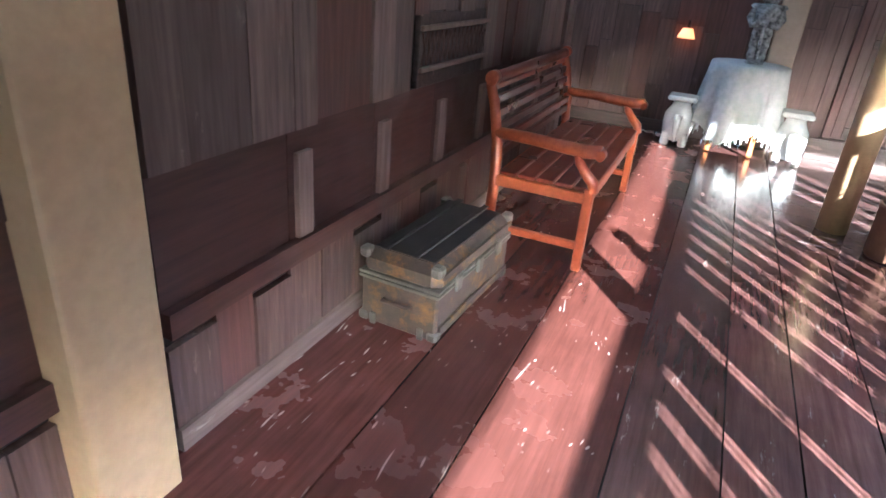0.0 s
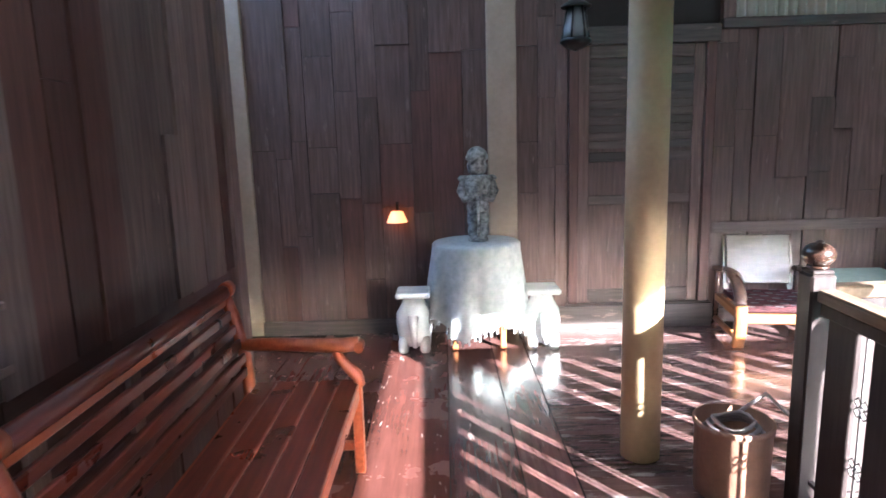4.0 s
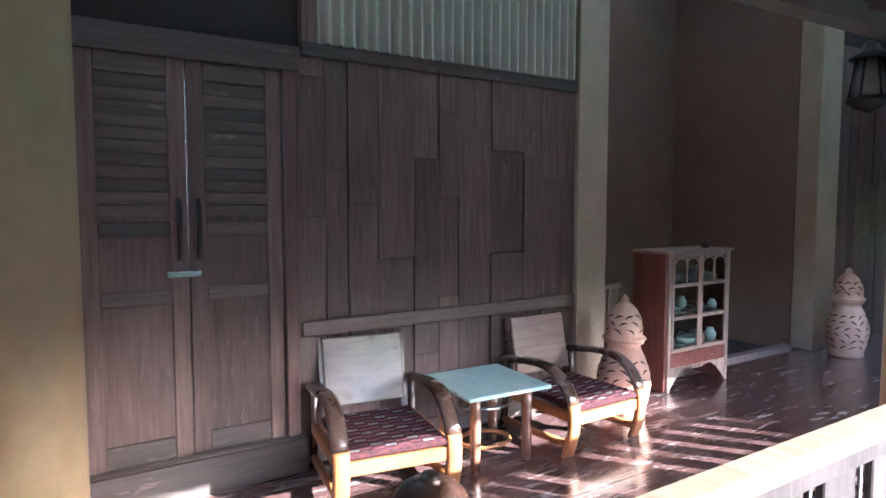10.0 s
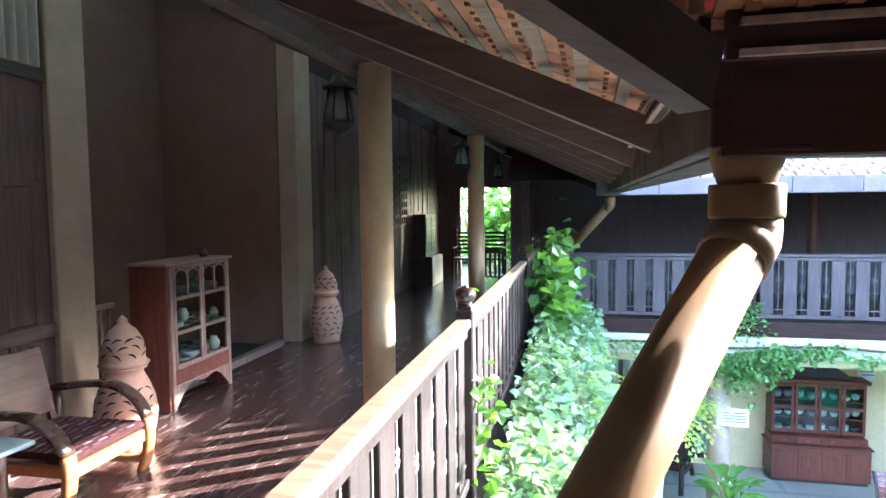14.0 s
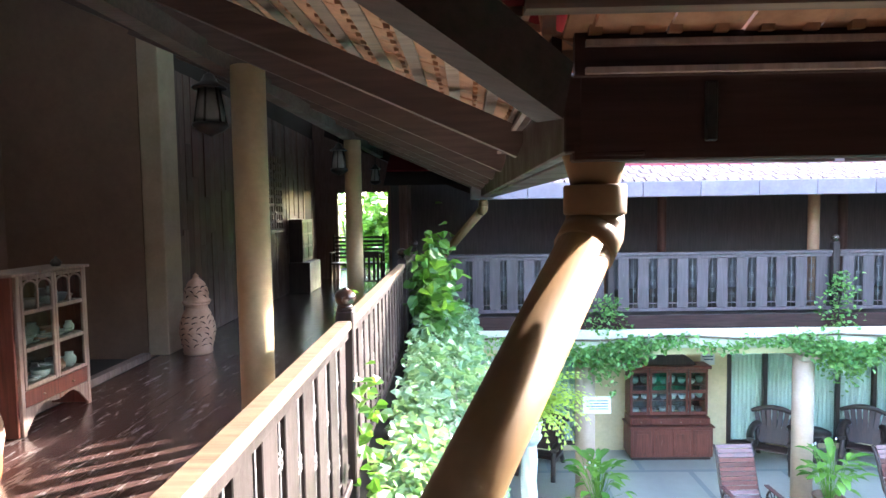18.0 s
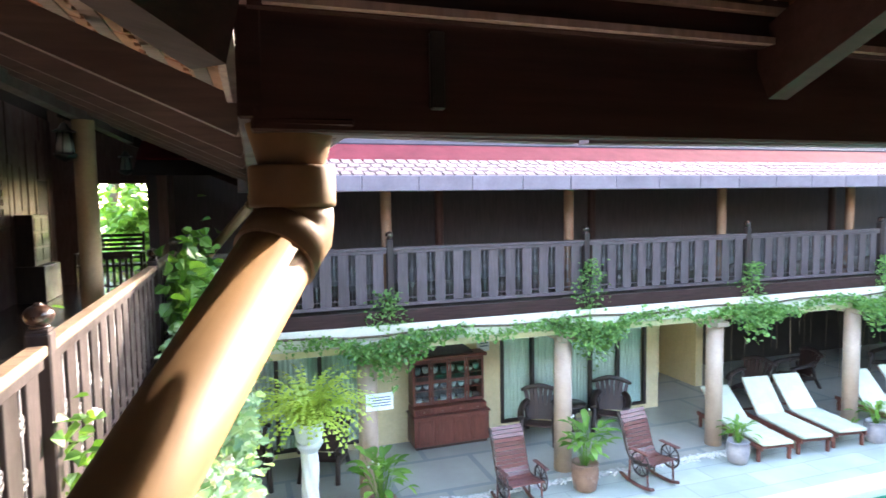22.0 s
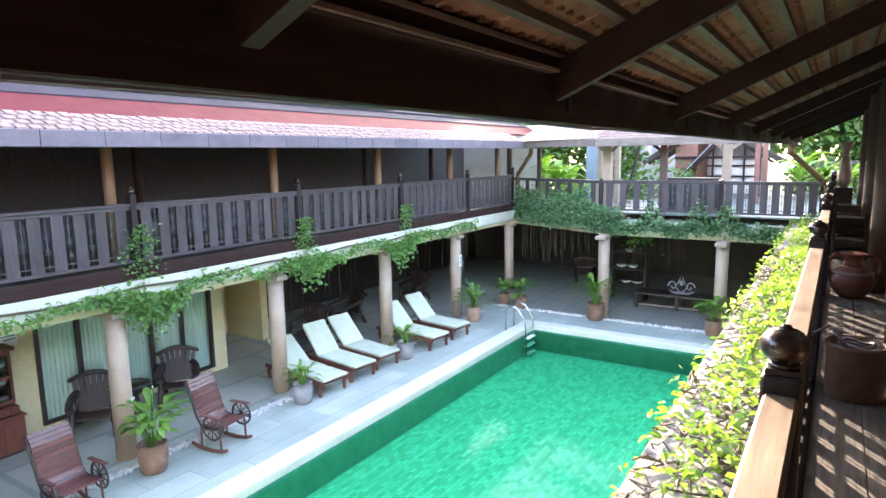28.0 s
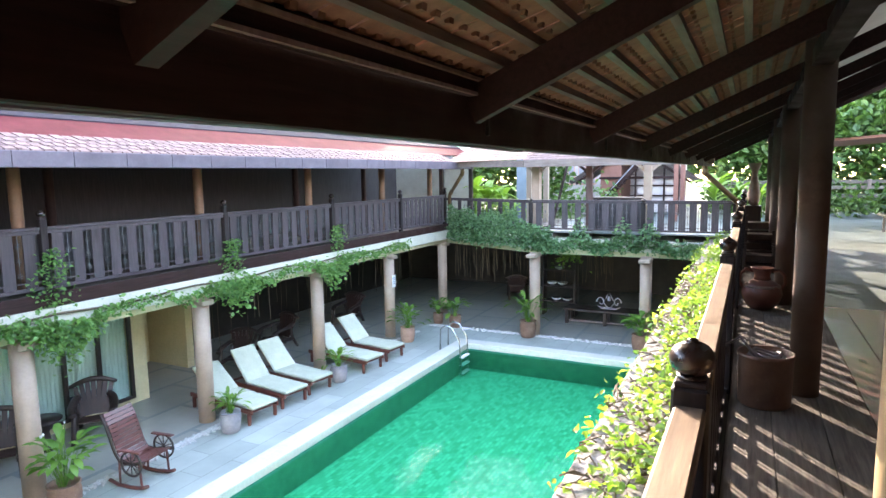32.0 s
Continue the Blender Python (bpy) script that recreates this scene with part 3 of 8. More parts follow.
cbox(WX + 0.10, WX + 0.75, -16.2, NY - 0.75, -0.42, -0.10, 0.01, bm)
solid("planter_ledge", bm, M_LITTER, "grey concrete ledge littered with dry leaves outside the railing", "ledge", kind="structure")
# cream in place of grey: strong sun on this ledge put into its colour
bm = bmesh.new()
cbox(WX + 0.10, EX - 0.2, NY - 0.75, NY - 0.10, -0.42, -0.10, 0.01, bm)
solid("planter_ledge", bm, M_CREAM, "concrete ledge under ivy outside the railing, sunlit paleness in its colour", "ledge", kind="structure")

floor = tagged(new("floor"), "dark red painted plank floor worn and scratched", "floor", kind="structure")
me_pw = unit_piece("plank", M_PLANK_WORN_SHEEN)
me_py, me_px, me_pg = unit_piece("plank", M_PLANK_Y), unit_piece("plank", M_PLANK_X), unit_piece("plank", M_PLANK_GREY)
edges = [-3.0, -2.6, -2.2, -1.75, -1.35, -0.80, -0.355, -0.018, 0.445, 0.80, 1.06, 1.35, 1.64, 1.90, 2.05]
for i, (a, b) in enumerate(zip(edges, edges[1:])):
    far = 5.86 if b <= 1.07 else NY + 0.02
    near = -6.3 if -0.81 < a < 1.05 else -13.9
    cuts = [near] + [c for c in (-9.5 + 0.3 * (i % 3), -5.2 - 0.4 * (i % 2), -0.3 - 0.25 * (i % 3)) if c > near + 0.3] + [far]
    for c, d in zip(cuts, cuts[1:]):
        grey = a >= 1.05 and d < 1.0
        piece("plank", me_pg if grey else me_pw if a > 0.4 else me_py, floor, a + 0.0035, b - 0.0035, c + 0.002, d - 0.002, -0.045, rng.uniform(-0.003, 0.0))
y = NY + 0.03
k = 0
while y < 5.84:
    w = min((0.30, 0.44, 0.38, 0.46)[k % 4], 5.86 - y)
    cuts = [1.063, 4.6 + 0.7 * (k % 2), 9.0 - 0.8 * (k % 3), 13.5, 19.0]
    for c, d in zip(cuts, cuts[1:]):
        piece("plank", me_px, floor, c + 0.002, d - 0.002, y + 0.003, y + w - 0.003, -0.045, rng.uniform(-0.003, 0.0))
    y, k = y + w, k + 1
box_ob = bmesh.new()
box(box_ob, -30, -3.0, -28, 9, -0.045, -0.012)
box(box_ob, -3.0, 7.2, -28, SF + 0.0, -0.045, -0.012)
box(box_ob, -3.0, WX + 0.1, SF + 0.002, -13.9, -0.045, -0.012)
box(box_ob, -0.798, 1.058, -13.898, -6.302, -0.045, -0.006)
deck_b = bmesh.new()
box(deck_b, 7.204, 13.0, -19.0, -16.2, -0.2, -0.012)
solid("far_gallery_floor", deck_b, M_DKCHAIR, "dark board floor behind the slanting end of the railing", "floor", kind="structure")
solid("terrace", box_ob, M_PAVE, "pale grey-green open terrace floor in sunshine", "terrace", kind="structure")


# ---- walls of reclaimed boards ----
def patchwork(name, label, along, at, lo, hi, z0, z1, sign, mats, back, r, rows=(0.62, 0.72, 0.9, 0.5), wide=(0.12, 0.30)):
    """A wall of old boards of many sizes; along is the axis it runs on, sign the way it faces."""
    wall = tagged(new(name), label, "wall", kind="structure")
    bm = bmesh.new()
    a, b = sorted((at, at - sign * 0.10))
    if along == "y":
        box(bm, a, b, lo, hi, z0, z1)
    else:
        box(bm, lo, hi, a, b, z0, z1)
    part("backing", bm, back, wall)
    pieces = [unit_piece("board", m) for m in mats]
    u = lo
    while u < hi - 0.02:
        w = min(r.uniform(*wide), hi - u)
        if hi - u - w < 0.06:
            w = hi - u
        z = z0
        while z < z1 - 0.02:
            h = min(r.choice(rows) * r.uniform(0.7, 1.6), z1 - z)
            if z1 - z - h < 0.1:
                h = z1 - z
            d = r.choice((0.012, 0.02, 0.03))
            p, q = sorted((at + sign * 0.001, at + sign * d))
            me = r.choice(pieces)
            if along == "y":
                piece("board", me, wall, p, q, u + 0.002, u + w - 0.002, z + 0.002, z + h - 0.002)
            else:
                piece("board", me, wall, u + 0.002, u + w - 0.002, p, q, z + 0.002, z + h - 0.002)
            z += h
        u += w
    return wall


# the west wall: skirting, low boards, ledge, a red band with pale strips, tall boards above
ww = tagged(new("wall_west"), "dark wall of reclaimed teak boards with a reddish band", "wall", kind="structure")
bm = bmesh.new()
box(bm, WALL_W - 0.14, WALL_W - 0.03, -14, 4.2, -0.3, 3.5)
part("backing", bm, M_DARK, ww)
me_z, me_rz, me_ry, me_st, me_ba, me_lo = (unit_piece("board", m) for m in (M_BOARD_W, M_BOARD_REDZ, M_BOARD_RED, M_STRIP, M_BASE, M_BOARD))
r = random.Random(3)
for c, d in ((-6, -0.42), (-0.10, 4.2)):
    piece("skirting", me_ba, ww, WALL_W - 0.03, WALL_W + 0.012, c, d, 0.0, 0.085)
    piece("ledge_board", me_ry, ww, WALL_W - 0.03, WALL_W + 0.022, c, d, 0.425, 0.51)
    u = c
    while u < d - 0.01:
        w = min(r.uniform(0.11, 0.25), d - u)
        piece("board", r.choice((me_lo, me_rz, me_lo)), ww, WALL_W - 0.03, WALL_W - 0.012 + r.uniform(0, 0.016), u + 0.002, u + w - 0.002, 0.085, 0.425 - r.choice((0, 0.0, 0.05)))
        u += w
    u = c
    while u < d - 0.01:
        w = min(0.594, d - u)
        piece("band_board", me_ry, ww, WALL_W - 0.03, WALL_W - 0.014, u + 0.002, u + w - 0.002, 0.51, 0.93)
        u += w
    u = c
    while u < d - 0.01:
        w = min(r.uniform(0.12, 0.27), d - u)
        if 1.42 < u + w / 2 < 2.30:
            z = 1.27
        else:
            z = 0.93
        top = z
        while top < 3.45:
            h = min(r.uniform(0.7, 1.9), 3.48 - top)
            piece("board", r.choice((me_z, me_z, me_z, me_rz)), ww, WALL_W - 0.03, WALL_W - 0.012 + r.uniform(0, 0.024), u + 0.002, u + w - 0.002, top - r.choice((0, 0.0, 0.012)), top + h - 0.003)
            top += h
        u += w
for yy in (-1.20, -0.66, 0.53, 1.12, 1.725, 2.32, 2.92, 3.52):
    piece("pale_strip", me_st, ww, WALL_W - 0.014, WALL_W + 0.008, yy, yy + 0.085, 0.512, 0.835)
# the corner post that ends the west wall, and its end face
piece("corner_post", me_z, ww, WALL_W - 0.16, WALL_W + 0.03, 4.2, 4.34, 0.0, 3.3)
vent = thing("carved_vent_panel", "weathered wooden panel with a carved lattice frieze set in the wall", "vent panel", at=(WALL_W, 1.88, 1.10))
part("panel", cbox(-0.028, 0.0, -0.43, 0.43, -0.17, 0.165, 0.004), M_BOARD_X, vent)
for zz in (-0.085, 0.10):
    part("moulding", cbox(0.0, 0.02, -0.43, 0.43, zz - 0.012, zz + 0.012, 0.004), M_STRIP, vent)
bm = bmesh.new()
for i in range(15):
    yy = -0.38 + i * 0.054
    for s in (-1, 1):
        bar((0.004, yy - 0.027 * s, -0.065), (0.004, yy + 0.027 * s, 0.08), 0.009, 0.010, bm, (1, 0, 0))
part("lattice", bm, M_BOARD, vent)

pier0 = bmesh.new()
cbox(WALL_W - 0.1, WALL_W + 0.10, -0.45, -0.19, 0, 3.4, 0.008, pier0)
solid("wall_pier", pier0, M_PAINT, "ochre plastered pier standing against the board wall", "pier", kind="structure")

# the north wall: three panels of boards between piers
M_NW = [M_BOARD, M_BOARD, M_BOARD_REDZ]
patchwork("wall_north_1", "dark teak board wall behind the clothed table", "x", WALL_N, -1.14, 0.83, 0.12, 3.6, -1, M_NW, M_DARK, random.Random(11), (0.5, 0.8, 1.0))
patchwork("wall_north_2", "dark teak panel beside the double door", "x", WALL_N, 1.07, 1.50, 0.12, 3.6, -1, [M_BOARD], M_DARK, random.Random(12), (0.4, 0.6, 0.9), (0.14, 0.22))
patchwork("wall_north_3", "weathered teak board wall behind two armchairs", "x", WALL_N, 2.70, 4.95, 0.0, 2.50, -1, [M_BOARD], M_DARK, random.Random(13), (0.5, 0.75, 1.0), (0.14, 0.32))
for zz, hh in ((0.02, 0.12), (0.80, 0.09)):
    solid("wall_rail", cbox(2.72, 4.94, WALL_N - 0.045, WALL_N - 0.031, zz, zz + hh, 0.004), M_BOARD_XL, "horizontal rail board across the teak wall", "rail board", kind="structure")
patchwork("wall_north_4", "dark carved board wall along the far gallery", "x", WALL_N, 8.88, 16.6, 0.0, 3.4, -1, [M_BOARD, M_BOARD, M_BOARD_REDZ], M_DARK, random.Random(14), (0.9, 1.4, 1.9), (0.12, 0.24))
# added block that plugs the light leak over the board wall
bm = bmesh.new()
box(bm, 8.84, 19.5, 5.87, 6.30, 3.38, 3.98)
solid("wall_head", bm, M_DARK, "dark filler added against light leaking between board wall and roof", "beam", kind="structure")
base = tagged(new("baseboard"), "worn wooden sill beam along the foot of the wall", "baseboard", kind="structure")
me_bx = unit_piece("sill", M_BOARD_X)
for c, d in ((-1.14, 0.83), (1.07, 2.70)):
    piece("sill", me_bx, base, c, d, WALL_N - 0.06, WALL_N + 0.05, 0.0, 0.12)
piece("sill", me_bx, base, 1.40, 2.72, WALL_N - 0.10, WALL_N - 0.06, 0.0, 0.20)
for nm, x0, x1, y0, y1 in (("wall_pier", 0.83, 1.07, WALL_N - 0.06, WALL_N + 0.25), ("wall_pier", 4.95, 5.27, WALL_N - 0.06, WALL_N + 0.4),
                           ("wall_pier", 8.46, 8.88, WALL_N - 0.10, WALL_N + 0.14), ("wall_pier", -1.90, -1.14, WALL_N - 0.05, WALL_N + 0.6)):
    solid(nm, cbox(x0, x1, y0, y1, 0, 3.85, 0.008), M_PIER, "beige plastered pier between the board panels", "pier", kind="structure")
# the stair recess behind the display cabinet
for nm, q in (("wall_recess", (5.0, 9.0, 7.6, 7.75)), ("wall_recess_1", (5.05, 5.27, 6.26, 7.6)), ("wall_recess_2", (8.47, 9.0, 6.0, 7.6))):
    bm = bmesh.new()
    box(bm, *q, -0.4, 4.9)
    solid(nm, bm, M_BROWN, "plain brown plaster wall in a shaded recess", "wall", kind="structure")
bm = bmesh.new()
cbox(5.27, 8.46, WALL_N + 0.12, WALL_N + 0.22, -0.05, 0.03, 0.006, bm)
solid("floor_edge", bm, M_STRIP, "pale wooden edge board of the floor at the recess", "trim", kind="structure")
# closing walls out of view, and the end of the north gallery
bm = bmesh.new()
box(bm, 16.6, 16.8, 5.30, 6.4, -0.3, 3.9)
box(bm, 16.6, 16.8, 3.3, 4.05, -0.3, 3.9)
box(bm, 16.6, 16.8, 4.05, 5.30, 2.12, 3.9)
box(bm, 12.9, 16.6, 3.30, 3.45, -0.3, 3.9)
solid("wall_gallery_end", bm, M_BOARD, "dark board wall with a bright opening at the gallery end", "wall", kind="structure")
bm = bmesh.new()
box(bm, -3.2, -3.0, 4.2, 6.6, -0.3, 3.7)
box(bm, -3.2, WALL_W - 0.14, 4.10, 4.2, -0.3, 3.7)
box(bm, -3.2, -1.9, 6.2, 6.4, -0.3, 3.7)
solid("wall_passage", bm, M_BROWN, "plain brown wall closing the side passage", "wall", kind="structure")

# ---- the double door ----
door = tagged(new("door_1"), "closed dark wooden double door with louvred upper panels", "door", kind="structure")
for c, d in ((1.50, 1.58), (2.62, 2.70)):
    part("door_frame", cbox(c, d, WALL_N - 0.05, WALL_N + 0.06, 0.20, 2.44, 0.006), M_BOARD_REDZ, door)
part("lintel", cbox(1.48, 2.72, WALL_N - 0.06, WALL_N + 0.06, 2.36, 2.50, 0.006), M_BOARD_X, door)
part("threshold", cbox(1.48, 2.72, WALL_N - 0.07, WALL_N + 0.06, 0.12, 0.21, 0.006), M_BOARD_X, door)
for c, d in ((1.582, 2.098), (2.102, 2.618)):
    leaf = part("door_leaf", cbox(c, d, WALL_N - 0.005, WALL_N + 0.035, 0.21, 2.36, 0.004), M_BOARD, door)
    for p, q in ((c, c + 0.09), (d - 0.09, d)):
        part("stile", cbox(p + 0.001, q - 0.001, WALL_N - 0.022, WALL_N - 0.005, 0.21, 2.36, 0.004), M_BOARD, leaf)
    for z0, z1 in ((0.21, 0.33), (1.06, 1.14), (1.42, 1.50), (2.26, 2.36)):
        part("cross_rail", cbox(c + 0.09, d - 0.09, WALL_N - 0.020, WALL_N - 0.005, z0, z1, 0.004), M_BOARD_X, leaf)
    for i in range(11):
        zz = 1.53 + i * 0.066
        bm = bar((c + 0.09, WALL_N - 0.010, zz + 0.03), (d - 0.09, WALL_N - 0.010, zz + 0.03), 0.008, 0.062, None, (0, -0.25, 1))
        part("louvre", bm, M_BOARD_X, leaf)
for s in (-1, 1):
    part("door_pull", tube([(2.10 + s * 0.05, WALL_N - 0.03, 1.30), (2.10 + s * 0.05, WALL_N - 0.055, 1.34), (2.10 + s * 0.05, WALL_N - 0.055, 1.58), (2.10 + s * 0.05, WALL_N - 0.03, 1.62)], 0.013, 8), M_IRON, door, "black iron pull")
part("door_bolt", cbox(1.98, 2.16, WALL_N - 0.045, WALL_N - 0.022, 1.20, 1.235, 0.004), M_STEEL, door, "steel bolt")
part("wall_above", cbox(1.07, 4.95, WALL_N + 0.03, WALL_N + 0.10, 2.50, 3.7, 0.004), M_DARK, door)

# the corrugated strip above the boards
lou = tagged(new("window_1"), "pale translucent corrugated strip under the roof", "window", kind="structure")
bm = bmesh.new()
n = 26 * 8
rows = []
for z in (2.54, 3.2):
    rows.append([bm.verts.new((2.84 + i * 2.06 / n, WALL_N - 0.040 + 0.038 * math.sin(i * math.pi / 4.0), z)) for i in range(n + 1)])
for i in range(n):
    bm.faces.new((rows[0][i], rows[0][i + 1], rows[1][i + 1], rows[1][i])).smooth = True
part("corrugated_sheet", bm, M_RIBS, lou)
part("window_frame", cbox(2.74, 4.95, WALL_N - 0.05, WALL_N + 0.03, 2.46, 2.54, 0.005), M_BOARD_X, lou)
part("window_frame", cbox(2.74, 2.84, WALL_N - 0.04, WALL_N + 0.03, 2.54, 3.3, 0.005), M_BOARD, lou)

# ---- round columns of the galleries ----
col = thing("gallery_column", "round ochre painted column on the gallery floor", "column", "gallery columns", "structure", (1.425, 3.59, 0))
part("shaft", lathe([(0.098, 0.0), (0.098, 2.45)], 28), M_PAINT, col)
copy_thing(col, pose(1.425, 0.25, 0))
col_w = thing("gallery_column", "round column on the gallery floor, backlit darkness in its colour", "column", "gallery columns", "structure", (1.425, -2.98, 0))
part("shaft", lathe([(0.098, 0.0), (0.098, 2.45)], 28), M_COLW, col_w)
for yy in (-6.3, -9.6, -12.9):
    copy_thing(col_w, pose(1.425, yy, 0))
for xx in (5.03, 8.66):
    copy_thing(col, pose(xx, 3.6, 0))

# ---- roofs over the west and north galleries ----
def roof_z(d):
    """Underside of the rafters, d metres in from the eave."""
    return EAVE_Z + PITCH * d


roof = tagged(new("roof_west"), "underside of a tiled lean-to roof on dark rafters", "roof", kind="structure")
for yy in (1.24, -0.15, -2.05, -4.13, -6.2, -8.3, -10.4, -12.5, -14.6):
    part("rafter", bar((EAVE_W, yy, roof_z(0) + 0.055), (-0.8, yy, roof_z(EAVE_W + 0.8) + 0.055), 0.045, 0.125), M_BEAM, roof)
part("rafter", bar((EAVE_W - 0.02, EAVE_N + 0.02, roof_z(0) + 0.06), (-0.8, EAVE_N + 0.02 + 3.55, roof_z(3.55) + 0.06), 0.065, 0.12), M_BEAM, roof)
for i in range(11):
    xx = EAVE_W + 0.02 - 0.13 * i
    bm = bar((xx, -16, roof_z(EAVE_W - xx) + 0.158), (xx, EAVE_N + (EAVE_W - xx) - 0.02, roof_z(EAVE_W - xx) + 0.158), 0.04, 0.03)
    part("batten", bm, M_BATTEN, roof)
part("wall_plate", bar((1.425, -16, roof_z(1.325) - 0.05), (1.425, 3.5, roof_z(1.325) - 0.05), 0.12, 0.11), M_BEAM, roof)
part("purlin", bar((0.3, -16, roof_z(2.45) + 0.16), (0.3, 4.6, roof_z(2.45) + 0.16), 0.07, 0.05), M_BEAM, roof)
gut = tagged(new("fascia_west"), "dark brown fascia board along the eave with iron straps", "fascia", kind="structure")
part("fascia", cbox(EAVE_W + 0.002, EAVE_W + 0.04, -16.2, EAVE_N - 0.02, 1.703, 1.88, 0.004), M_BEAM, gut)
for i, (a, b, dz) in enumerate(((2.08, 1.62, 0.0), (1.60, 0.72, -0.006), (0.70, -0.85, 0.004), (-0.87, -2.9, -0.004), (-2.92, -5.6, 0.002), (-5.62, -9.5, 0.0))):
    part("gutter_lip", bar((EAVE_W + 0.062, a, 1.708 + dz), (EAVE_W + 0.062, b, 1.702 - dz), 0.040, 0.008), M_MAUVE, gut, "thin grey metal gutter sheet")

for i in range(6):
    yy = 1.9 - i * 2.2
    part("bracket", cbox(EAVE_W - 0.012, EAVE_W + 0.002, yy - 0.012, yy + 0.012, 1.74, 1.86, 0.003), M_IRON, gut)

roofn = tagged(new("roof_north"), "underside of a tiled lean-to roof on dark rafters", "roof", kind="structure")
for xx in (3.7, 4.7, 5.75, 6.8, 7.85, 8.9, 9.95):
    part("rafter", bar((xx, EAVE_N, roof_z(0) + 0.05), (xx, WALL_N, roof_z(WALL_N - EAVE_N) + 0.05), 0.07, 0.10), M_RAFTER, roofn)
for i in range(11):
    yy = EAVE_N - 0.02 + 0.13 * i
    bm = bar((EAVE_W - (yy - EAVE_N) + 0.02, yy, roof_z(yy - EAVE_N) + 0.158), (EAVE_E + (yy - EAVE_N), yy, roof_z(yy - EAVE_N) + 0.158), 0.04, 0.03)
    part("batten", bm, M_BATTEN, roofn)
part("wall_plate", bar((1.5, 3.78, roof_z(1.58) - 0.05), (19, 3.78, roof_z(1.58) - 0.05), 0.10, 0.10), M_RAFTER, roofn)
part("purlin", bar((0.5, 4.7, roof_z(2.5) + 0.16), (19, 4.7, roof_z(2.5) + 0.16), 0.07, 0.05), M_RAFTER, roofn)
gutn = tagged(new("gutter_north"), "dark brown boxed gutter and fascia along the eave", "gutter", kind="structure")
part("fascia", cbox(EAVE_W + 0.002, EAVE_E, EAVE_N - 0.04, EAVE_N - 0.002, 1.72, 1.88, 0.004), M_BEAM, gutn)
part("gutter_floor", cbox(EAVE_W + 0.002, EAVE_E, EAVE_N - 0.17, EAVE_N - 0.04, 1.712, 1.724, 0.003), M_BEAM, gutn)
part("gutter_side", cbox(EAVE_W + 0.17, EAVE_E, EAVE_N - 0.185, EAVE_N - 0.17, 1.712, 1.86, 0.003), M_MAUVE, gutn)


def tile_rows(name, run, lo, hi, first, count, base_z, mat, parent, slope=(0, 0), step=0.13, w=0.15, cut=None, gap=0.006, thick=0.014, rough=0.003):
    """Rows of flat clay tiles as single joined geometry: run 'y' or 'x', stepping up the slope."""
    r = random.Random(5)
    verts, faces = [], []
    for i in range(count):
        d = i * step
        a, b = lo, hi
        if cut:
            a, b = cut(d, lo, hi)
        u = a + (0.075 if i % 2 else 0)
        while u < b:
            e = min(u + w - gap, b)
            z0 = base_z + PITCH * d + r.uniform(-rough, rough)
            z1 = z0 + PITCH * (step + 0.05) - 0.022
            for (dd, z) in ((d, z0), (d + step + 0.05, z1)):
                for uu in (u, e):
                    for t in (0.0, thick):
                        q = first + slope[0] * dd
                        verts.append((q, uu, z + t) if run == "y" else (uu, q, z + t))
            n = len(verts) - 8
            faces += [[n + k for k in f] for f in ((0, 2, 6, 4), (1, 5, 7, 3), (0, 1, 3, 2), (4, 6, 7, 5), (0, 4, 5, 1), (2, 3, 7, 6))]
            u += w
    me = bpy.data.meshes.new(name)
    me.from_pydata(verts, [], faces)
    me.materials.append(mat)
    ob = new(name, me)
    ob.parent = parent
    ob["kind"] = "stuff"
    return ob


def nib_rows(name, run, lo, hi, first, count, sign, parent, cut=None):
    """The hooks by which the tiles hang on their battens."""
    verts, faces = [], []
    r = random.Random(9)
    for i in range(count):
        d = 0.035 + i * 0.13
        a, b = cut(d, lo, hi) if cut else (lo, hi)
        u = a
        while u < b:
            z = roof_z(d) + 0.150
            c = first + sign * d
            n = len(verts)
            j = r.uniform(-0.008, 0.008)
            for q, zz in ((c - 0.016, z + 0.05), (c + 0.016, z + 0.05), (c + 0.007, z + 0.004), (c - 0.007, z + 0.004)):
                for uu in (u + j, u + j + 0.026):
                    verts.append((q, uu, zz) if run == "y" else (uu, q, zz))
            faces += [[n + k for k in f] for f in ((0, 2, 4, 6), (1, 7, 5, 3), (0, 1, 3, 2), (2, 3, 5, 4), (4, 5, 7, 6), (6, 7, 1, 0))]
            u += 0.085
    me = bpy.data.meshes.new(name)
    me.from_pydata(verts, [], faces)
    me.materials.append(M_TILE)
    ob = new(name, me)
    ob.parent = parent
    ob["kind"] = "stuff"


tile_rows("roof_tiles", "y", -16, EAVE_N, EAVE_W + 0.06, 11, EAVE_Z + 0.150, M_TILE, roof, (-1, 0), cut=lambda d, a, b: (a, b + d))
nib_rows("tile_hooks", "y", -9, EAVE_N, EAVE_W, 10, -1, roof, lambda d, a, b: (a, b + d))
tile_rows("roof_tiles", "x", EAVE_W, EAVE_E, EAVE_N - 0.06, 11, EAVE_Z + 0.150, M_TILE, roofn, (1, 0), cut=lambda d, a, b: (a - d, b + d))
nib_rows("tile_hooks", "x", EAVE_W, EAVE_E, EAVE_N, 10, 1, roofn, lambda d, a, b: (a - d, b + d))


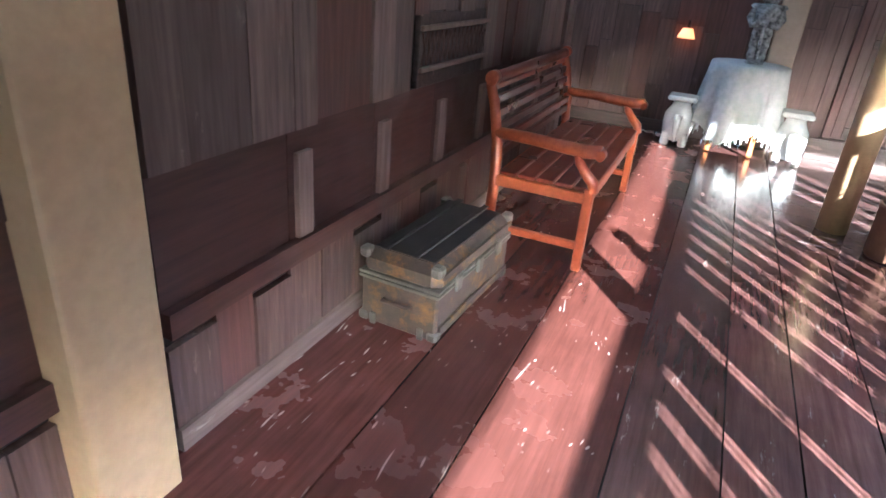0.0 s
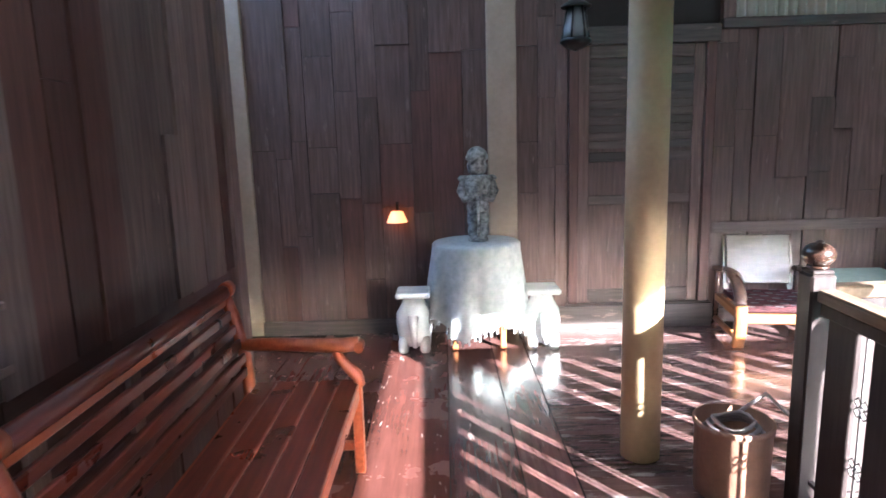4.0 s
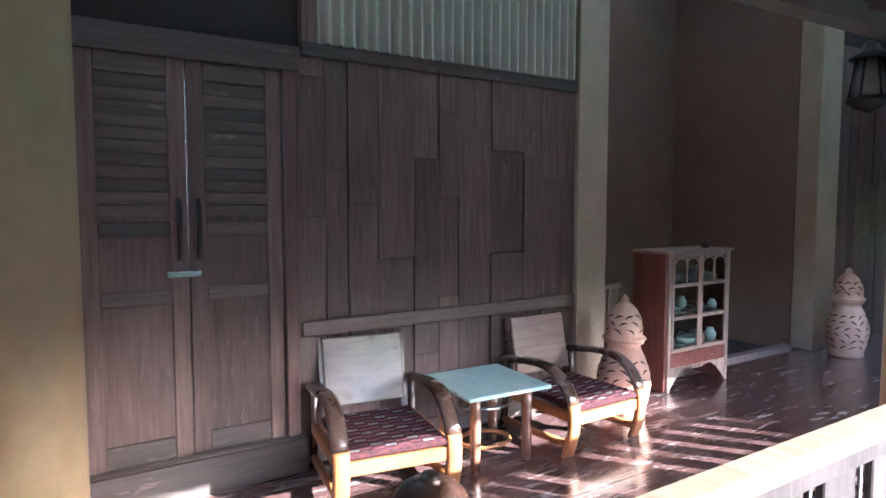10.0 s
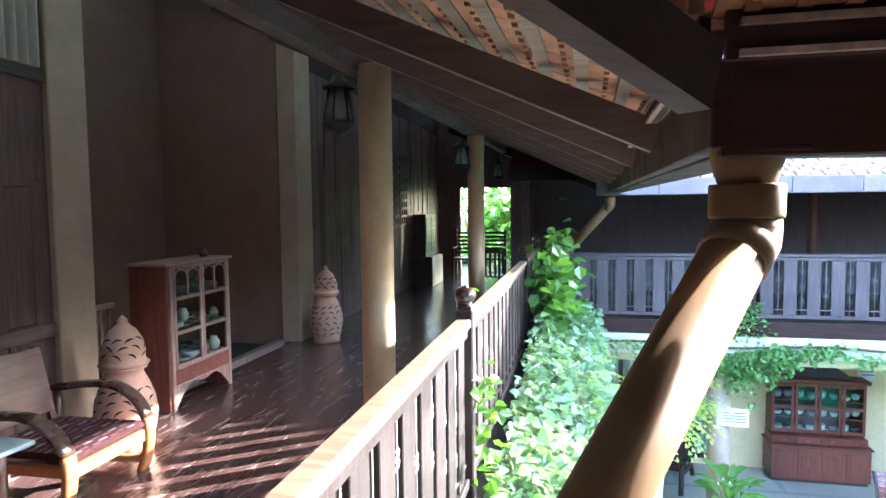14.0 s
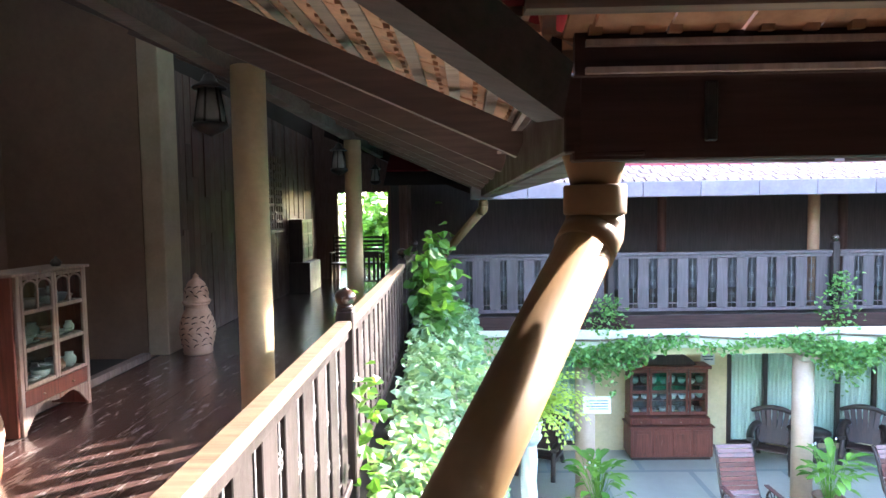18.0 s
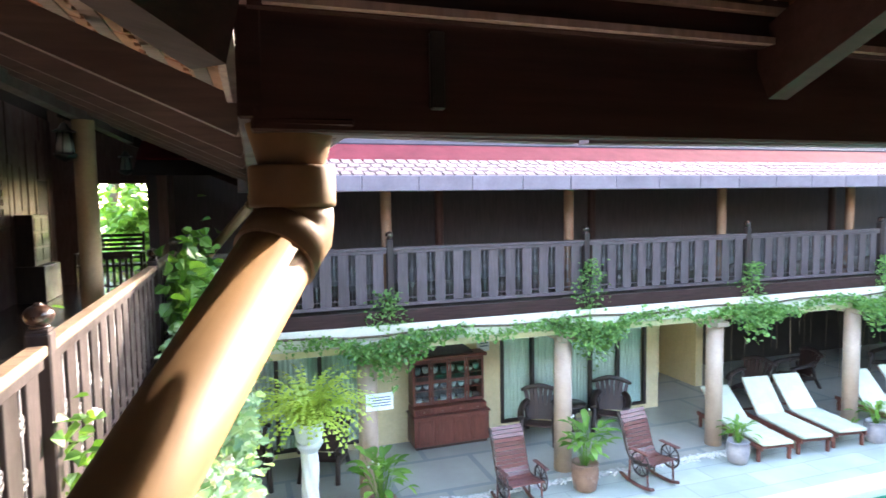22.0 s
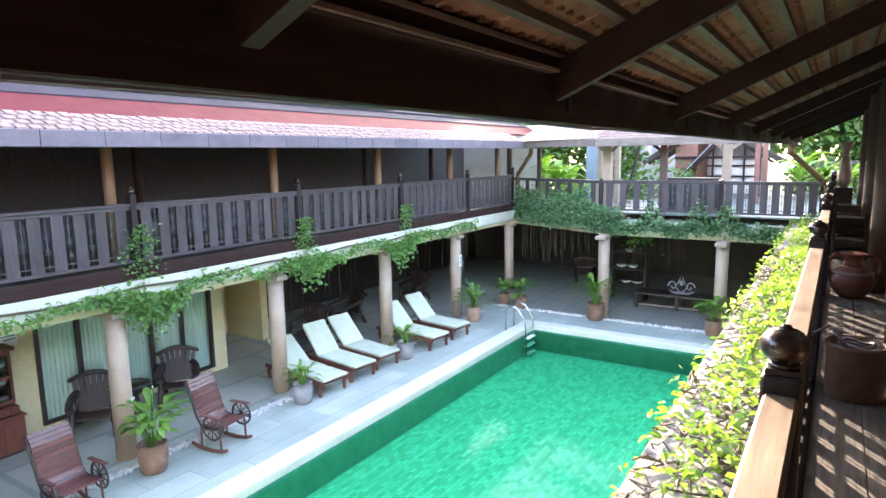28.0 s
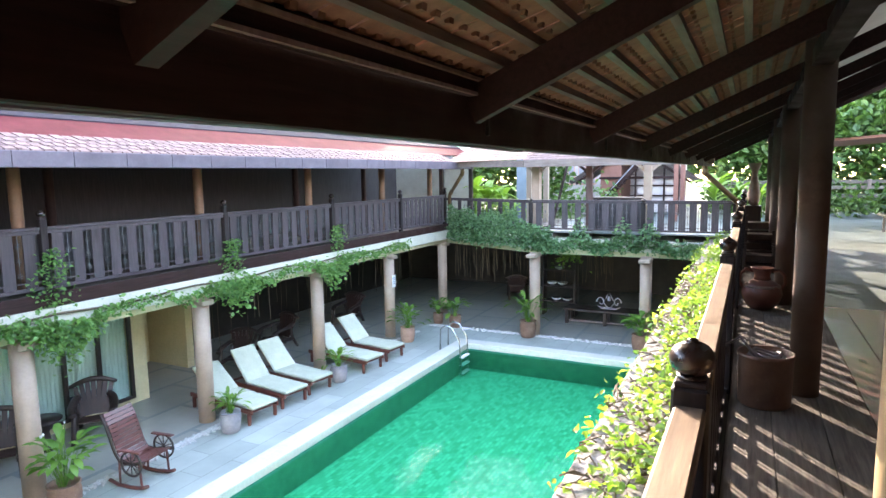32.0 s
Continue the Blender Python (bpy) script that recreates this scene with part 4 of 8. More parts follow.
def corrugated(name, run, lo, hi, p0, z0, p1, z1, mat, parent, pitch=0.076):
    n = int((hi - lo) / pitch * 4)
    verts, faces = [], []
    for i in range(n + 1):
        u, w = lo + (hi - lo) * i / n, 0.012 * math.sin(i * math.pi / 2)
        for p, z in ((p0, z0), (p1, z1)):
            verts.append((p, u, z + w) if run == "y" else (u, p, z + w))
    for i in range(n):
        faces.append((2 * i, 2 * i + 1, 2 * i + 3, 2 * i + 2))
    me = bpy.data.meshes.new(name)
    me.from_pydata(verts, [], faces)
    me.polygons.foreach_set("use_smooth", [True] * len(faces))
    me.materials.append(mat)
    ob = new(name, me)
    ob.parent = parent
    return ob


def lean_sheet(name, run, lo, hi, near, far, parent):
    """Corrugated sheets from near to far metres in from the eave, cut along the valley."""
    n = int((hi - lo) / 0.019)
    verts, faces = [], []
    for i in range(n + 1):
        u, w = lo + (hi - lo) * i / n, 0.012 * math.sin(i * math.pi / 2)
        d0 = max(near, (u - EAVE_N) if run == "y" else (EAVE_W - u))
        d0 = min(d0, far)
        for d in (d0, far):
            z = roof_z(d) + 0.19 + w
            verts.append((EAVE_W - d, u, z) if run == "y" else (u, EAVE_N + d, z))
    for i in range(n):
        faces.append((2 * i, 2 * i + 1, 2 * i + 3, 2 * i + 2))
    me = bpy.data.meshes.new(name)
    me.from_pydata(verts, [], faces)
    me.polygons.foreach_set("use_smooth", [True] * len(faces))
    me.materials.append(M_ROOFSHEET)
    ob = new(name, me)
    ob.parent = parent


lean_sheet("corrugated_sheet", "y", -16, 8.1, 1.23, 5.95, roof)
lean_sheet("corrugated_sheet", "x", -3.2, 20, 1.22, 5.95, roofn)
for p, q in (((EAVE_W - 0.012, -16.2), (EAVE_W - 0.012, EAVE_N - 0.02)), ((EAVE_W, EAVE_N - 0.012 + 0.024), (EAVE_E, EAVE_N + 0.012))):
    part("eave_board", bar((*p, 1.915), (*q, 1.915), 0.02, 0.085), M_BEAM, roof if p[1] < -1 else roofn)
# red lining sheet over the inner corner
bm = bmesh.new()
for i in range(4):
    a = EAVE_W - 0.10 - i * 0.42
    v = [bm.verts.new(p) for p in ((a, EAVE_N + 0.12 + i * 0.42, roof_z(0.14 + i * 0.42) + 0.144), (a - 0.36, EAVE_N + 0.48 + i * 0.42, roof_z(0.5 + i * 0.42) + 0.144), (a - 0.36, EAVE_N - 0.2 + i * 0.42, roof_z(0.5 + i * 0.42) + 0.144), (a, EAVE_N - 0.2 + i * 0.30, roof_z(0.14 + i * 0.42) + 0.144))]
    bm.faces.new(v)
part("valley_sheet", bm, M_RED, roof, "red painted metal valley sheet")

part("corner_sheet", bar((2.90, 2.235, 1.985), (2.35, 2.235, 1.985 + PITCH * 0.55), 0.37, 0.006), M_RED, roof, "red painted metal corner sheet")
for zz in (1.880, 1.934):
    part("eave_strip", bar((EAVE_W - 0.031, -16.2, zz), (EAVE_W - 0.031, EAVE_N - 0.04, zz), 0.016, 0.012), M_STRIP, roof, "pale thin eave strip")
    part("eave_strip", bar((EAVE_W + 0.02, EAVE_N + 0.031, zz), (EAVE_E, EAVE_N + 0.031, zz), 0.016, 0.012), M_STRIP, roofn, "pale thin eave strip")
# added strip over the tile gaps, keeps sun spots off the corner
part("valley_board", bar((EAVE_W - 0.03, EAVE_N + 0.03, roof_z(0.03) + 0.222), (-0.8, EAVE_N + 3.55, roof_z(3.55) + 0.222), 0.42, 0.012), M_RAFTER, roof)

# added strip and upright board, closing sun leaks at the north-east valley
part("valley_board", bar((EAVE_E + 0.02, EAVE_N + 0.02, roof_z(0.03) + 0.235), (EAVE_E + 5.4, EAVE_N + 5.4, roof_z(5.4) + 0.235), 0.62, 0.012), M_BEAM, roofn)
part("valley_beam", bar((10.04, 2.14, 2.02), (12.6, 4.70, 3.17), 0.05, 0.36), M_BEAM, roof)
# the north eave runs a little out of square and rises towards its far end
_hinge = Vector((EAVE_W, EAVE_N, EAVE_Z))
for _o in (roofn, gutn):
    _o.matrix_world = Matrix.Translation(_hinge) @ pose(0, 0, 0, 0, -0.7, -1.15) @ Matrix.Translation(-_hinge)

# ---- downpipes at the inner corners ----
def downpipe(name, corner, low, label):
    t = thing(name, label, "downpipe")
    c, l = Vector(corner), Vector(low)
    part("funnel", lathe([(0.050, -0.072), (0.053, -0.066), (0.071, -0.004), (0.071, 0.0)], 28, None, c), M_PIPE, t)
    part("collar", lathe([(0.058, -0.136), (0.067, -0.134), (0.068, -0.128), (0.068, -0.075), (0.066, -0.070), (0.050, -0.070)], 28, None, c), M_PIPE, t)
    k = c + Vector((0, 0, -0.165))
    f = (l - k).normalized()
    side = Vector((0, 0, -1)).lerp(f, 0.5).normalized()
    part("elbow", tube([c + Vector((0, 0, -0.130)), k + Vector((0, 0, 0.012)), k + side * 0.012, k + f * 0.03, k + f * 0.075], [0.062, 0.064, 0.065, 0.066, 0.066], 28), M_PIPE, t)
    part("pipe", tube([k + f * 0.06, l], 0.060, 28), M_PIPE, t)
    part("socket", tube([l - f * 0.10, l + f * 0.01], 0.066, 24), M_PIPE, t)
    part("lower_bend", tube([l, l + f * 0.05 + Vector((0, 0, -0.02)), l + f * 0.07 + Vector((0, 0, -0.10)), l + f * 0.07 + Vector((0, 0, -0.95))], 0.058, 16), M_PIPE, t)
    return t


downpipe("downpipe", (2.828, 2.118, 1.727), (2.19, 2.617, 0.865), "ochre painted plastic downpipe slanting from the gutter corner")
downpipe("downpipe", (2.80, -13.8, 1.712), (2.10, -14.4, 0.84), "ochre painted plastic downpipe at the far gutter corner")
downpipe("downpipe", (10.02, 2.02, 1.81), (10.60, 2.62, 0.94), "ochre painted plastic downpipe slanting from the gutter corner")
downpipe("downpipe", (9.95, -15.75, 1.78), (10.55, -16.1, 0.98), "ochre painted plastic downpipe where two galleries meet")

# ---- railings ----
def newel(name="newel_post"):
    t = thing(name, "dark wooden newel post with a turned ball finial", "post", "railing posts")
    part("post", cbox(-0.05, 0.05, -0.05, 0.05, -0.10, 1.055, 0.008), M_RAIL, t)
    part("cap", cbox(-0.043, 0.043, -0.043, 0.043, 1.055, 1.072, 0.004), M_RAIL, t)
    prof = [(0.030, 1.072), (0.042, 1.078), (0.042, 1.084), (0.026, 1.090)]
    prof += [(0.062 * math.sin(a), 1.130 - 0.050 * math.cos(a)) for a in [0.55 + i * 0.26 for i in range(10)]]
    prof += [(0.016, 1.179), (0.012, 1.186), (0.0, 1.189)]
    part("ball_finial", lathe(prof, 24), M_CHAIR, t)
    return t


def iron_mesh(kind):
    bm = bmesh.new()
    tube([(0, 0, 0.10), (0, 0, 0.90)], 0.0055, 6, bm)
    for z in ((0.30, 0.52, 0.74) if kind else (0.38, 0.62)):
        for a in range(4):
            c, s = math.cos(a * math.pi / 2 + math.pi / 4), math.sin(a * math.pi / 2 + math.pi / 4)
            ring = [(0.0, 0.026 * c + 0.020 * math.cos(k * math.pi / 2), z + 0.026 * s + 0.020 * math.sin(k * math.pi / 2)) for k in range(5)]
            tube(ring, 0.0035, 5, bm, caps=False)
    return mesh("iron_scroll", bm, M_SCROLL)


def slat_mesh(w=0.082, mat=M_RAIL):
    bm = bmesh.new()
    cbox(-0.012, 0.012, -w, w, 0.10, 0.90, 0.004, bm)
    return mesh("baluster", bm, mat)


IRON_A, IRON_B, SLAT, SLAT_WIDE = iron_mesh(0), iron_mesh(1), slat_mesh(), slat_mesh(0.084, M_RAIL_FAR)


def railing(p, q, label="wooden railing with flat balusters and iron scrollwork", top=None, n=None, high=1.0):
    """One bay from post to post: a sloping-topped hand rail, a foot rail, flat balusters and iron rods between them."""
    p, q = Vector(p).to_3d(), Vector(q).to_3d()
    run = q - p
    length = run.length
    t = new("railing")
    t.matrix_world = Matrix.Translation(p) @ run.to_track_quat("Y", "Z").to_matrix().to_4x4()
    tagged(t, label, "railing", "gallery railings")
    a, b = 0.052, length - 0.052
    part("handrail", cbox(-0.042, 0.042, a, b, 0.955, 1.005, 0.008), top or M_RAIL_TOP, t, "worn sun-bleached handrail")
    part("under_rail", cbox(-0.024, 0.024, a, b, 0.90, 0.953, 0.005), top or M_RAIL, t)
    part("middle_rail", cbox(-0.012, 0.012, a, b, 0.165, 0.185, 0.003), top or M_RAIL, t)
    part("foot_rail", cbox(-0.028, 0.028, a, b, 0.045, 0.10, 0.005), top or M_RAIL, t)
    n = n or max(2, round(length / 0.268))
    step = (b - a) / n
    for i in range(n):
        o = new("baluster", SLAT_WIDE if top else SLAT)
        o.parent, o.location = t, (0, a + step * (i + 0.5), 0)
        if i < n - 1:
            o = new("iron_scroll", IRON_B if i % 2 else IRON_A)
            o.parent, o.location = t, (0, a + step * (i + 1), 0)
    t.scale = (1, 1, high)
    return t


post = newel()
post.matrix_world = pose(WX, NY, 0)
west_y = [NY, 0.17, -2.80, -5.85, -8.95, -12.0, -14.7]
SAG = [0.0, -0.055, -0.06, -0.06, -0.06, -0.06, -0.06]       # the old west railing has settled
for yy, zz in zip(west_y[1:], SAG[1:]):
    copy_thing(post, pose(WX, yy, zz))
north_x = [WX, 4.92, 8.717, EX]
for xx in north_x[1:]:
    copy_thing(post, pose(xx, NY, 0))
west = list(zip(west_y, SAG))
for (a, za), (b, zb) in zip(west, west[1:]):
    railing((WX, a, za), (WX, b, zb))
for a, b in zip(north_x, north_x[1:]):
    railing((a, NY), (b, NY))
east_y = [NY, 0.06, -3.32, -6.74, -10.14, -13.4, SY]
for yy in east_y[1:]:
    copy_thing(post, pose(EX, yy, 0))
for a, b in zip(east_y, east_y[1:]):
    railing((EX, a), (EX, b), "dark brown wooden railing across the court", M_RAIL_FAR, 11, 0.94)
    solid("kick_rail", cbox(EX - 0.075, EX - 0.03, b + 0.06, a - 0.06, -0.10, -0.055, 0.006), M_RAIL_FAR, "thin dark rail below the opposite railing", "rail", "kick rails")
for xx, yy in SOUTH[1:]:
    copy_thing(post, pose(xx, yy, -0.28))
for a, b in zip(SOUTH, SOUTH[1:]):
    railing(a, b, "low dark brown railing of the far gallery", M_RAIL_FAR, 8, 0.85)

# ---- the court: deck, pool ----
PX0, PX1, PY0, PY1 = 3.3, 8.50, -12.8, 0.6
bm = bmesh.new()
box(bm, WX - 8, PX0 - 0.4, -30, 9, GROUND - 0.3, GROUND)
box(bm, PX1 + 0.4, 16, -30, 9, GROUND - 0.3, GROUND)
box(bm, PX0 - 0.4, PX1 + 0.4, -30, PY0 - 0.4, GROUND - 0.3, GROUND)
box(bm, PX0 - 0.4, PX1 + 0.4, PY1 + 0.4, 9, GROUND - 0.3, GROUND)
solid("pool_deck", bm, M_DECK, "grey slate paving round the swimming pool", "paving", kind="structure")
bm = bmesh.new()
for x0, x1, y0, y1 in ((PX1, PX1 + 0.4, PY0 - 0.4, PY1 + 0.4), (PX0 - 0.4, PX0, PY0 - 0.4, PY1 + 0.4), (PX0, PX1, PY0 - 0.4, PY0), (PX0, PX1, PY1, PY1 + 0.4)):
    cbox(x0, x1, y0, y1, GROUND - 0.12, GROUND + 0.03, 0.012, bm)
solid("pool_coping", bm, M_COPING, "cream stone coping round the pool", "coping", kind="structure")
WATER = GROUND - 0.17
bm = bmesh.new()
box(bm, PX0, PX1, PY0, PY1, WATER - 0.95, WATER - 0.50)
solid("pool_floor", bm, M_POOL, "bright green mosaic tile pool floor", "pool floor", kind="structure")
bm = bmesh.new()
for x0, x1, y0, y1 in ((PX1, PX1 + 0.2, PY0, PY1), (PX0 - 0.2, PX0, PY0, PY1), (PX0 - 0.2, PX1 + 0.2, PY0 - 0.2, PY0), (PX0 - 0.2, PX1 + 0.2, PY1, PY1 + 0.2)):
    box(bm, x0, x1, y0, y1, WATER - 0.95, GROUND - 0.121)
solid("pool_wall", bm, M_POOLWALL, "dark green tiled pool wall", "pool wall", kind="structure")
sheet = bpy.data.meshes.new("water")
sheet.from_pydata([(PX0, PY0, WATER), (PX1, PY0, WATER), (PX1, PY1, WATER), (PX0, PY1, WATER)], [], [(0, 1, 2, 3)])
sheet.materials.append(M_WATER)
wat = tagged(new("water", sheet), "clear green swimming pool water", "water", kind="structure")
wat.visible_shadow = False
r = random.Random(21)
bm = bmesh.new()
for i in range(1500):
    gx, gy, s = 10.44 + r.gauss(0, 0.05), r.uniform(-13.5, 1.5), r.uniform(0.018, 0.04)
    m4 = Matrix.Translation((gx, gy, GROUND + s * 0.4)) @ Matrix.Diagonal((s, s * r.uniform(0.7, 1.2), s * 0.7, 1))
    bmesh.ops.create_icosphere(bm, subdivisions=1, radius=1.0, matrix=m4)
for i in range(500):
    gx, gy, s = r.uniform(3.0, 10.4), -14.32 + r.uniform(-0.10, 0.10), r.uniform(0.02, 0.045)
    m4 = Matrix.Translation((gx, gy, GROUND + s * 0.4)) @ Matrix.Diagonal((s, s, s * 0.7, 1))
    bmesh.ops.create_icosphere(bm, subdivisions=1, radius=1.0, matrix=m4)
solid("gravel_strip", bm, M_GRAVEL, "strip of white pebbles along the paving", "gravel", kind="stuff")

bm = bmesh.new()
box(bm, 10.56, 15.4, -14.42, 3.05, GROUND - 0.02, GROUND + 0.005)
box(bm, -7.8, 15.4, -21.8, -14.42, GROUND - 0.02, GROUND + 0.005)
solid("floor_arcade", bm, M_INNER, "dull grey-brown stone floor under the galleries", "floor", kind="structure")

# ---- the east range ----
EB = 12.95                                        # its lower back wall
bm = bmesh.new()
cbox(EX - 0.16, 15.9, SY - 5.6, 8.5, -0.50, -0.21, 0.01, bm)
solid("slab_edge", bm, M_CREAM, "cream concrete floor slab edge with a yellow soffit", "slab", kind="structure")
bm = bmesh.new()
box(bm, EX - 0.1, 15.9, SY - 3.5, 8.5, -0.21, -0.02)
solid("floor_east", bm, M_PLANK_GREY, "dark plank floor of the opposite gallery", "floor", kind="structure")
bm = bmesh.new()
cbox(EX - 0.13, EX - 0.10, SY, NY - 0.8, -0.20, 0.0, 0.005, bm)
solid("edge_board", bm, M_BEAM, "dark edge board of the opposite gallery", "trim", kind="structure")
bm = bmesh.new()
box(bm, EX - 0.05, EX + 0.35, SY - 0.4, 3.0, -0.62, -0.503)
solid("edge_beam", bm, M_YELLOW, "pale yellow plastered beam on the columns", "beam", kind="structure")
colE = thing("court_column", "round pinkish plastered column carrying the gallery", "column", "court columns", "structure", (EX, 0.45, GROUND))
part("shaft", lathe([(0.15, 0.0), (0.15, 2.36)], 24), M_COLUMN, colE)
part("capital", cbox(-0.22, 0.40, -0.14, 0.14, 2.24, 2.339, 0.02), M_COLUMN, colE)
for yy in (-2.88, -6.03, -9.45, -12.68, -16.05):
    copy_thing(colE, pose(EX, yy, GROUND))
for xx in (7.15, 4.16, 1.2):
    copy_thing(colE, pose(xx, SF + 0.25, GROUND, 0, 0, 90))


def prism(outline, z0, z1):
    """An upright block over a flat outline."""
    one = bmesh.new()
    lo, hi = ([one.verts.new((x, y, z)) for x, y in outline] for z in (z0, z1))
    one.faces.new(lo[::-1])
    one.faces.new(hi)
    for k in range(len(lo)):
        m = (k + 1) % len(lo)
        one.faces.new((lo[k], lo[m], hi[m], hi[k]))
    return one


bm = prism(((WX - 10, SF + 0.14), (7.30, SF + 0.14), (EX - 0.17, SY + 0.10), (EX - 0.17, SY - 5.6), (WX - 10, SY - 5.6)), -0.50, -0.21)
solid("slab_edge", bm, M_CREAM, "cream concrete floor slab edge of the far gallery", "slab", kind="structure")
bm = prism(((WX - 2, SF + 0.05), (7.27, SF + 0.05), (EX - 0.06, SY + 0.03), (EX - 0.06, SY - 0.30), (7.22, SF - 0.30), (WX - 2, SF - 0.30)), -0.64, -0.503)
solid("edge_beam", bm, M_YELLOW, "pale yellow plastered beam on the columns", "beam", kind="structure")
upc = thing("upper_column", "slim round orange-brown column of the opposite gallery", "column", "upper columns", "structure", (EX + 0.45, 0.0, 0))
part("shaft", lathe([(0.085, -0.02), (0.085, 2.25)], 20), M_UPCOL, upc)
for yy in (-3.25, -6.55, -9.85, -13.15, -16.1):
    copy_thing(upc, pose(EX + 0.45, yy, 0))
upi = thing("inner_column", "slim brown column at the back of the gallery", "column", "inner columns", "structure", (12.9, -1.4, 0))
part("shaft", lathe([(0.08, -0.02), (0.08, 2.9)], 16), M_BOARD_REDZ, upi)
for yy in (-4.7, -8.0, -11.3, -14.6):
    copy_thing(upi, pose(12.9, yy, 0))
bm = bmesh.new()
box(bm, 14.0, 14.2, -19.5, 3.6, -0.2, 4.0)
box(bm, 12.9, 14.2, 3.45, 3.6, -0.2, 3.6)
solid("wall_east_upper", bm, M_EWALL, "dark wooden back wall of the opposite gallery", "wall", kind="structure")
bm = bmesh.new()
box(bm, EB, EB + 0.2, -2.68, -2.05, GROUND, -0.5)
box(bm, EB, EB + 0.2, -2.05, 0.15, GROUND, -0.5)
box(bm, EB, EB + 0.2, -6.42, -6.05, GROUND, -0.5)
box(bm, EB, EB + 0.2, 3.2, 8, GROUND, -0.5)
box(bm, EB, EB + 0.2, -6.05, -2.68, GROUND, GROUND + 0.12)
box(bm, EB, EB + 0.2, -6.05, -2.68, -0.62, -0.5)
box(bm, EB, EB + 0.2, 0.15, 3.2, GROUND, GROUND + 0.12)
box(bm, EB, EB + 0.2, 0.15, 3.2, -0.62, -0.5)
box(bm, EB + 0.2, 15.2, -6.42, -6.27, GROUND, -0.5)
box(bm, 15.2, 15.38, -8.40, -6.15, GROUND, -0.5)
box(bm, 13.85, 15.2, -8.40, -8.20, GROUND, -0.5)
box(bm, 8, EB, 3.05, 3.25, GROUND, -0.5)
solid("wall_east_lower", bm, M_YELLOW, "pale yellow plastered lower wall with wide windows", "wall", kind="structure")
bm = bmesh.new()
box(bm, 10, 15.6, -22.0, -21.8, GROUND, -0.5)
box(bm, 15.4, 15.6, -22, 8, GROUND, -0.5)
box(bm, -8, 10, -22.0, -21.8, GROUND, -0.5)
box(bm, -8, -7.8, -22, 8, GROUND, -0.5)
solid("wall_south_lower", bm, M_HALL, "wall behind the far colonnade, the hall's shade in its dark colour", "wall", kind="structure")


def curtain_window(y0, y1, lights):
    t = tagged(new("window_2"), "wide dark-framed window with pale green curtains", "window", kind="structure")
    z0, z1 = GROUND + 0.12, -0.62
    x = EB - 0.01
    w = (y1 - y0) / lights
    for i in range(lights + 1):
        yy = y0 + i * w
        part("window_frame", cbox(x - 0.03, x + 0.05, yy - 0.035, yy + 0.035, z0, z1, 0.005), M_DKCHAIR, t)
    for zz in (z0 + 0.03, z1 - 0.03):
        part("window_frame", cbox(x - 0.03, x + 0.05, y0, y1, zz - 0.03, zz + 0.03, 0.005), M_DKCHAIR, t)
    for i in range(lights):
        bm = bmesh.new()
        n = 40
        lo = [bm.verts.new((x + 0.12 + 0.025 * math.sin(k * 1.3), y0 + (i + (k + 0.5) / (n + 1)) * w, z0)) for k in range(n + 1)]
        hi = [bm.verts.new((x + 0.12 + 0.018 * math.sin(k * 1.3 + 0.4), y0 + (i + (k + 0.5) / (n + 1)) * w, z1)) for k in range(n + 1)]
        for k in range(n):
            bm.faces.new((lo[k], lo[k + 1], hi[k + 1], hi[k])).smooth = True
        part("curtain", bm, M_CURT, t)
        if i % 2:
            bm = bmesh.new()
            box(bm, x + 0.085, x + 0.09, y0 + i * w + 0.04, y0 + (i + 1) * w - 0.04, z0 + 0.28, z0 + 0.42)
            part("curtain_band", bm, M_BLUE, t, "dark blue curtain border")
        bm = bmesh.new()
        box(bm, x + 0.01, x + 0.014, y0 + i * w + 0.036, y0 + (i + 1) * w - 0.036, z0 + 0.06, z1 - 0.06)
        pane = part("pane", bm, M_GLASS, t)
        pane.visible_shadow = False


curtain_window(-6.05, -2.68, 5)
curtain_window(0.15, 3.2, 4)

# the roof of the east range
roofe = tagged(new("roof_east"), "sun-bleached clay tile roof with a red ridge band", "roof", kind="structure")
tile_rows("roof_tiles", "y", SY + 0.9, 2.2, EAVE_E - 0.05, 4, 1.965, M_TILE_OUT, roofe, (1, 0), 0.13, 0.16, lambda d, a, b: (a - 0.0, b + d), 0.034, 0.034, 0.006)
E_SLOPE = lambda d: 1.95 + 0.45 * d


def roof_band(name, d0, d1, lift, th, mat, label=""):
    bm = bmesh.new()
    q = [(EAVE_E + d, z) for d, z in ((d0, E_SLOPE(d0) + lift), (d1, E_SLOPE(d1) + lift), (d1, E_SLOPE(d1) + lift + th), (d0, E_SLOPE(d0) + lift + th))]
    ends = [[bm.verts.new((x, y, z)) for x, z in q] for y in (SY - 2.0, 3.42)]
    bm.faces.new(ends[0])
    bm.faces.new(ends[1][::-1])
    for k in range(4):
        bm.faces.new((ends[0][k], ends[1][k], ends[1][(k + 1) % 4], ends[0][(k + 1) % 4]))
    return part(name, bm, mat, roofe, label)


roof_band("red_band", 0.53, 1.15, 0.02, 0.02, M_RED, "red painted metal flashing")
roof_band("grey_band", 1.154, 1.46, 0.03, 0.03, M_MAUVE_R, "mauve grey metal flashing")
# near-black strip drawn as the shadow line below the upper band
roof_band("shadow_step", 1.464, 1.52, 0.02, 0.02, M_BEAM)
roof_band("upper_band", 1.524, 2.35, 0.05, 0.04, M_MAUVE_R, "mauve grey upper roof sheet")
